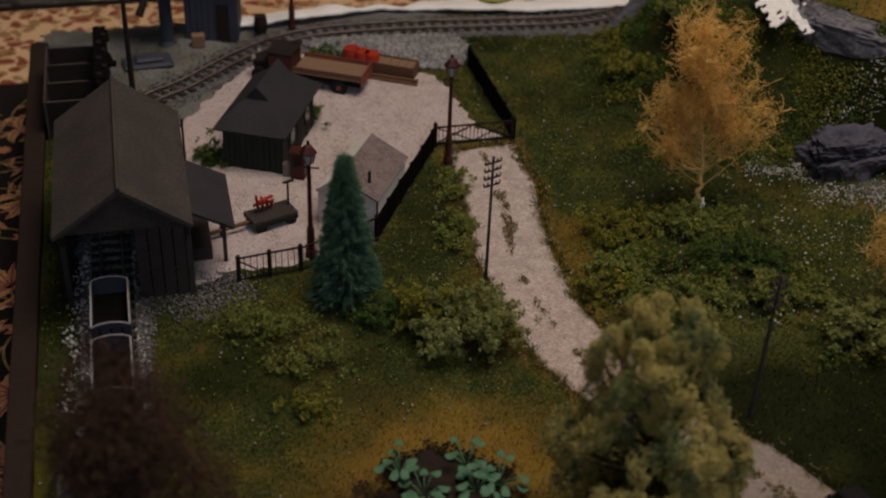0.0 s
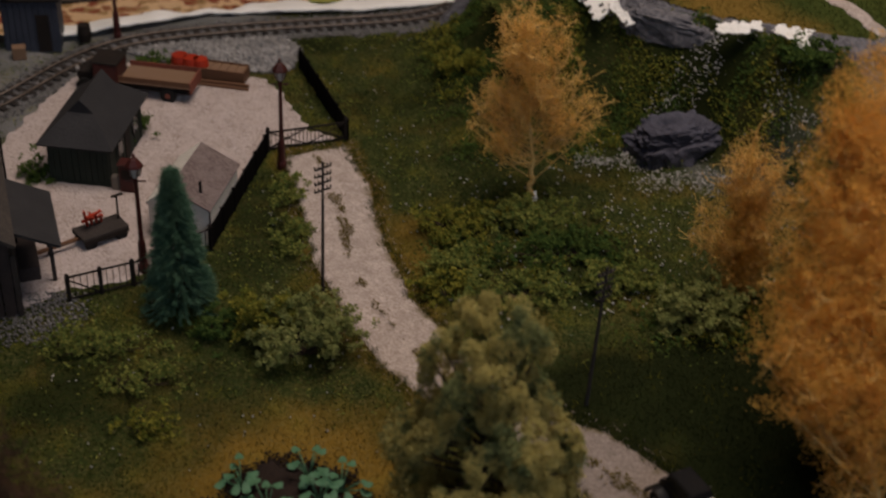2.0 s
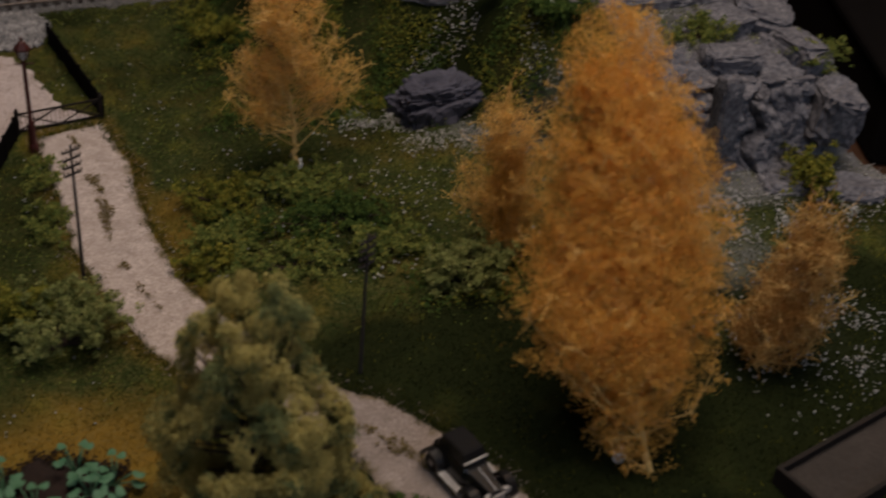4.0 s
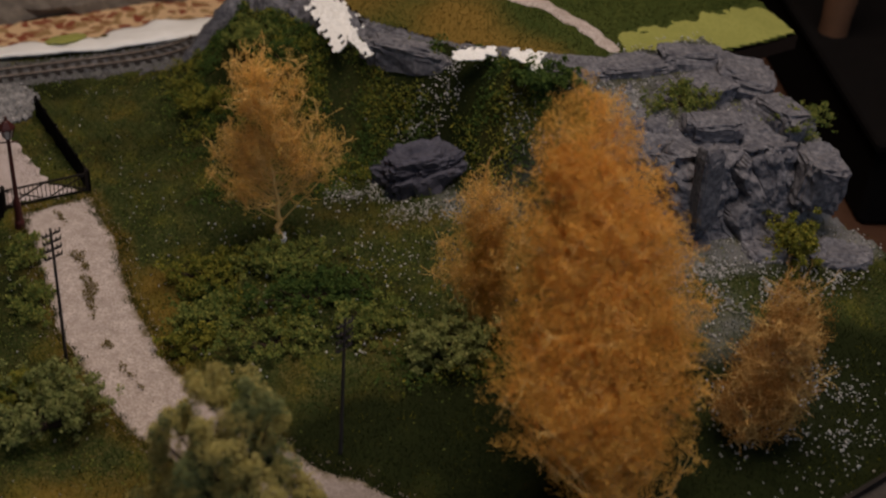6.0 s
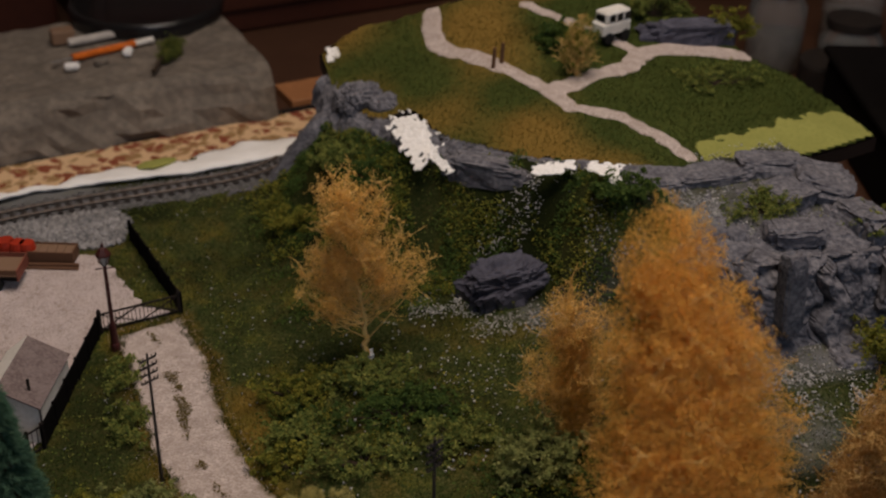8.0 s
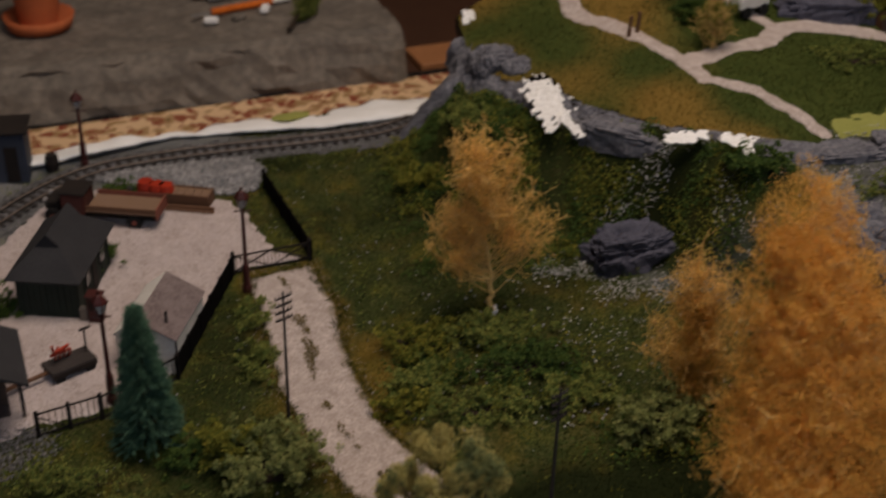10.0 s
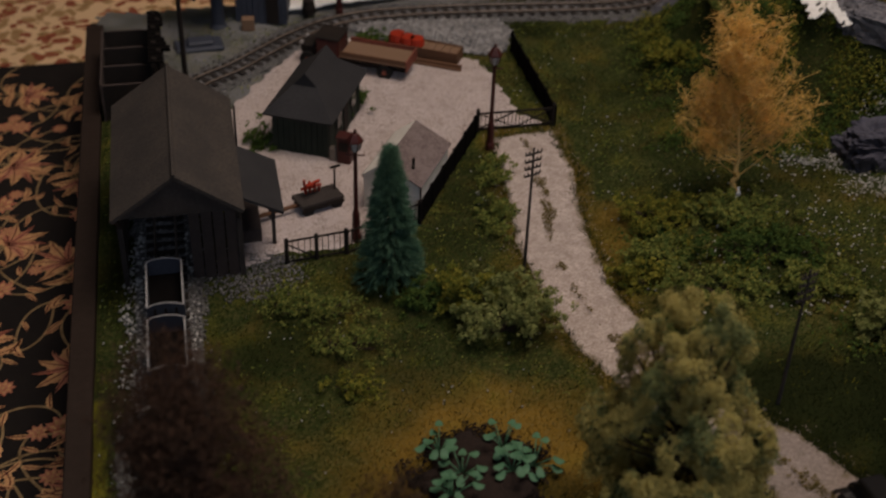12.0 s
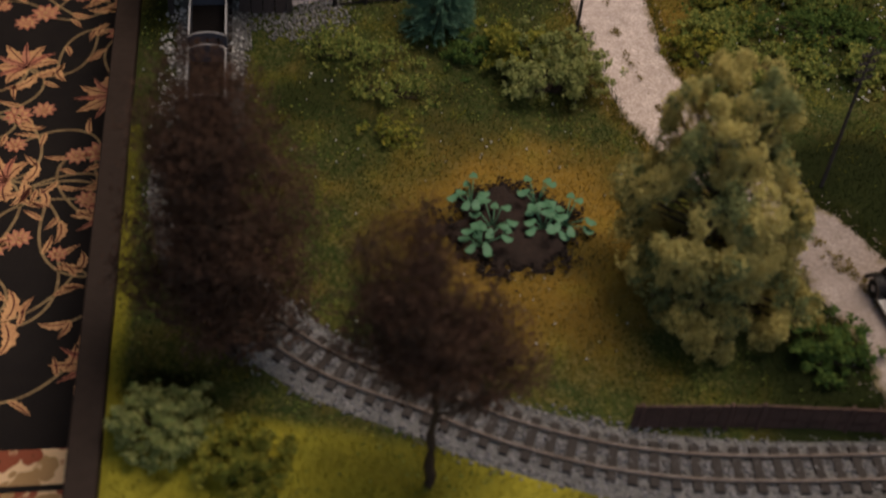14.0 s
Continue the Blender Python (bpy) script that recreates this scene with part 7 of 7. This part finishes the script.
        v2, f2 = crumbs(q + np.array([0, 0, lift]), big, 0.8, seed + 1)
        v, f = np.concatenate([v, v2]), np.concatenate([f, f2 + len(v)])
    tagged(raw("stone_scatter", v, f, M_SPECK), "pale stone chips strewn on the slope", "gravel", "", "stuff")


undergrowth()


# ---- front right: plank fence, bridge parapet, white stones ----
def front_right():
    fence("plank_fence", [(10.7, 41.0), (17.4, 42.0), (24.6, 42.9), (32, 44)], 2.0, 0.8, 0.06, M_FENCEWOOD, "low dark plank fence along the front track", 5.0, rails=(0.3, 0.8), picket_w=0.38)
    x, y = 52.5, 46.6
    ob = thing("loading_dock", at(x, y, ground_z(x, y) - 0.2, 20), "low dark-edged grey-brown loading dock at the front", "dock")
    part("deck", boxed(-7.5, 8, -2.0, 2.0, 0, 0.9), M_DOCK, ob)
    for s in (-2.3, 2.0):
        part("kerb", boxed(-7.8, 8, s, s + 0.3, 0, 1.5), M_BLACK, ob)
    part("end_kerb", boxed(-7.8, -7.5, -2.0, 2.0, 0, 1.5), M_BLACK, ob)
    for k, (x, y, s) in enumerate(((31.6, 46.2, 0.55), (33.0, 44.6, 0.9), (36.0, 50.3, 0.5), (22.8, 87.3, 0.45))):
        rock("white_stone", x, y, ground_z(x, y) + 0.2, s, s * 0.7, s * 0.8, 30 * k, M_PLASTER, "small lump of bare white plaster", 60 + k, sub=4, rough=0.5, group="white lumps")


front_right()


# ---- behind the layout ----
def carved_slab():
    bm = bmesh.new()
    nx, ny = 70, 26
    x0, x1, y0, y1 = -60.0, 58.0, 0.0, 27.0
    grid = []
    for i in range(nx):
        row = []
        for j in range(ny):
            x, y = x0 + (x1 - x0) * i / (nx - 1), y0 + (y1 - y0) * j / (ny - 1)
            q = Vector((x * 0.12, y * 0.12, 3))
            row.append(bm.verts.new((x, y - 0.9 * noise.noise(q * 2) * (j == 0), 7.0 + 0.55 * noise.noise(q) + 0.25 * noise.noise(q * 3) - (0.5 if j == 0 else 0))))
        grid.append(row)
    for a, b in zip(grid, grid[1:]):
        for j in range(ny - 1):
            bm.faces.new((a[j], b[j], b[j + 1], a[j + 1]))
    levels = []
    for z, o in ((6.0, -0.9), (4.6, -1.6), (3.2, -2.2), (1.8, -2.8), (0.4, -3.0), (0.0, -2.9)):
        levels.append([bm.verts.new((grid[i][0].co.x, o + 1.5 * noise.noise(Vector((grid[i][0].co.x * 0.16, z * 0.4, 7))) + 0.8 * noise.noise(Vector((grid[i][0].co.x * 0.5, z, 1))), z)) for i in range(nx)])
    prev = [r[0] for r in grid]
    for lv in levels:
        for i in range(nx - 1):
            bm.faces.new((prev[i], prev[i + 1], lv[i + 1], lv[i]))
        prev = lv
    right = [r for r in (grid[-1][0], grid[-1][-1])]
    low = [levels[-1][-1], bm.verts.new((x1, y1, 0))]
    bm.faces.new([lv[-1] for lv in levels][::-1] + list(grid[-1]) + [low[1]])
    ob = thing("carved_slab", at(*board(5.0, 156.0), -9.6, ANGLE - 2), "long grey slab carved to look like rock", "slab")
    part("body", bm, M_SLAB, ob, smooth=False)


def on_slab(u, v, lift=0.0):
    x, y = board(u, v)
    return x, y, -2.5 + lift


def slab_items():
    x, y, z = on_slab(27.0, 170.5)
    knife = thing("hobby_knife", at(2.4, 172.6, -2.3, 24), "orange-handled hobby knife with a white cap", "knife")
    part("handle", rodded((-5.0, 0, 0.5), (4.2, 0, 0.5), 0.5, 0.5, n=10), M_ORANGEPAINT, knife)
    part("cap", rodded((4.2, 0, 0.5), (7.0, 0, 0.5), 0.45, 0.42, n=10), M_WHITE, knife)
    part("blade", boxed(-8.0, -5.0, -0.3, 0.3, 0.4, 0.5), M_CHROME, knife)
    tube = thing("clear_tube", at(1.0, 177.5, -2.3, 20), "clear plastic tube lying on the slab", "tube")
    part("body", rodded((-4, 0, 0.6), (5, 0, 0.6), 0.6), M_LAMPGLASS, tube)
    cube = thing("beige_offcut", at(-3.5, 178.0, -2.3, 10), "beige offcut with dark corners", "offcut")
    part("block", boxed(-1.6, 1.6, -1.2, 1.2, 0, 2.0), M_PALEWOOD, cube, bevel=0.2)
    for k, (x, y) in enumerate(((-2.2, 167.5), (1.6, 168.5), (5.2, 171.5))):
        scrap = thing("plaster_scrap", at(x, y, -2.3, 40 * k), "small pale plaster scrap", "scrap", "plaster scraps")
        part("lump", boxed(-1.0, 1.0, -0.6, 0.6, 0, 0.9), M_SLAB if k % 2 else M_PLASTER, scrap, bevel=0.25)
    spare = leafy_tree("spare_tree", 11.5, 171.5, 9.0, 1.2, 0.5, 2500, 0.2, M_LEAF, M_BARK, "small loose model tree lying on the slab", 77, fluff=0.3, limbs=14)
    spare.matrix_world = at(8.0, 163.0, -1.7, -28, -84)
    pot = thing("plant_pot", at(-25.0, 168.0, -2.3), "terracotta plant pot standing in its saucer", "pot")
    part("saucer", lathe([(3.4, 0), (4.2, 0.2), (4.7, 1.9), (4.4, 1.9), (3.9, 0.5)], 28), M_TERRACOTTA, pot, smooth=True)
    part("pot_body", lathe([(2.4, 0.5), (3.6, 8.0), (4.2, 8.0), (4.2, 10), (3.8, 10)], 28), M_TERRACOTTA, pot)
    bowl = thing("dark_bowl", at(8.5, 188.0, -9.6), "large dark glazed bowl behind the slab", "bowl")
    part("body", lathe([(6, 0), (10, 3), (11.5, 9), (11, 9.6), (9.5, 9)], 28), M_CARBLACK, bowl, smooth=True)
    wire = thing("pale_cable", at(0, 0, 0), "pale thin cable lying over the rug", "cable")
    bm = bmesh.new()
    pts = [(-34.5, 152, -8.6), (-32.5, 149, -6), (-31.0, 153.5, -3.5), (-30.2, 158, -1.8)]
    for a, b in zip(pts, pts[1:]):
        rod(bm, a, b, 0.22, n=6)
    part("cord", bm, M_LAMPGLASS, wire)


def background():
    cab = thing("cabinet", at(*board(67, 185), -9.6, ANGLE), "dark mahogany cabinet behind the layout", "cabinet")
    part("carcass", boxed(-20, 42, 0, 40, 0, 80), M_MAHOGANY, cab, bevel=0.6)
    part("drawer_front", boxed(-18, 40, -0.8, -0.05, 4, 22), M_MAHOGANY, cab, bevel=0.3)
    part("drawer_front", boxed(-18, 40, -0.8, -0.05, 25, 50), M_MAHOGANY, cab, bevel=0.3)
    cab2 = thing("cabinet", at(*board(14, 197), -9.6, ANGLE), "dark mahogany cabinet behind the slab", "cabinet")
    part("carcass", boxed(-70, 30, 0, 30, 0, 80), M_MAHOGANY, cab2, bevel=0.6)
    for k, (x, y, r, h, lid) in enumerate(((100, 166, 4.2, 12, True), (108, 158, 4.6, 9, True), (115, 170, 4.5, 13, True), (121, 160, 4.0, 10, False))):
        jar = thing("glass_jar", at(x, y, -9.6), "clear screw-top glass jar on the floor", "jar", "jars behind the layout")
        part("glass", lathe([(r * 0.9, 0), (r, 0.6), (r, h - 2), (r * 0.8, h - 0.6), (r * 0.8, h)], 24), M_GLASS, jar, smooth=True)
        part("contents", lathe([(r * 0.85, 0.4), (r * 0.85, h * 0.5)], 20), M_BED if k % 2 else M_SLAB, jar)
        if lid:
            part("lid", lathe([(r * 0.86, h), (r * 0.86, h + 1.2)], 24), M_BLACK, jar, "dark lid")
    leg = thing("chair_leg", at(94.5, 121, -9.6, 10), "turned light-brown wooden chair leg", "chair leg")
    part("leg", lathe([(1.6, 0), (2.0, 3), (1.7, 12), (2.4, 20), (1.8, 24), (2.2, 46)], 16), M_BROWNWOOD, leg, smooth=True)
    shelf = thing("low_shelf", at(112, 176, -9.6, -10), "dark low wooden shelf behind the jars", "shelf")
    part("top", boxed(-22, 45, 6, 30, 24, 26), M_MAHOGANY, shelf)
    part("back", boxed(-22, 45, 30, 31.5, 0, 60), M_MAHOGANY, shelf)
    crate = thing("dark_box", at(104, 112, -9.6, -14), "large dark storage box beside the layout", "box")
    part("body", boxed(-14, 60, -20, 34, 0, 9), M_COAL, crate, bevel=0.6)
    part("lid", boxed(-14.6, 60.6, -20.6, 34.6, 9, 10.2), M_COAL, crate, bevel=0.3)
    strip = thing("wood_strip", at(31, 168.5, -9.6, ANGLE), "orange-brown strip of bare wood on the floor", "wood strip")
    part("board", boxed(-5, 9, -2.4, 4.4, 0, 1.2), M_BAREWOOD, strip, bevel=0.1)
    tin = thing("paint_tin", at(103, 153, -9.6), "dark low tin with a pale paper label", "tin")
    part("body", lathe([(5, 0), (5.2, 0.4), (5.2, 5.6), (5, 6)], 24), M_BLACK, tin)
    part("paper_label", boxed(-2.2, 1.6, -5.42, -5.24, 2.6, 4.2), M_WHITE, tin)


carved_slab()
slab_items()
background()


def toy_van():
    x, y = 55.4, 121.0
    ob = thing("white_van", at(x, y, float(hill_height(np.array([x]), np.array([y]))[0]), 24), "small white off-road van on the hill path", "van")
    part("body", boxed(-2.0, 2.0, -1.0, 1.0, 0.9, 2.2), M_WHITE, ob, bevel=0.15)
    part("cab", boxed(-1.6, 1.9, -0.95, 0.95, 2.2, 3.4), M_WHITE, ob, bevel=0.2)
    for x0 in (-1.2, -0.1, 1.0):
        part("window", boxed(x0, x0 + 0.8, -0.99, -0.955, 2.35, 3.1), M_CARBLACK, ob)
    part("rear_window", boxed(-1.64, -1.605, -0.6, 0.6, 2.35, 3.1), M_CARBLACK, ob)
    for px in (-1.2, 1.2):
        for s in (-0.95, 0.95):
            w = wheel(ob, px, s, 0.62, 0.62, 0.4)
            w.matrix_local = at(px, s, 0.62, 0, 90)
    for k, (px, py) in enumerate(((41.4, 116.9), (42.4, 117.4))):
        post = thing("wooden_post", at(px, py, float(hill_height(np.array([px]), np.array([py]))[0]) - 0.2), "short dark wooden post beside the hill path", "post", "posts on the hill")
        part("stake", rodded((0, 0, 0), (0.1, 0, 2.4), 0.22, 0.18), M_BROWNWOOD, post)


toy_van()
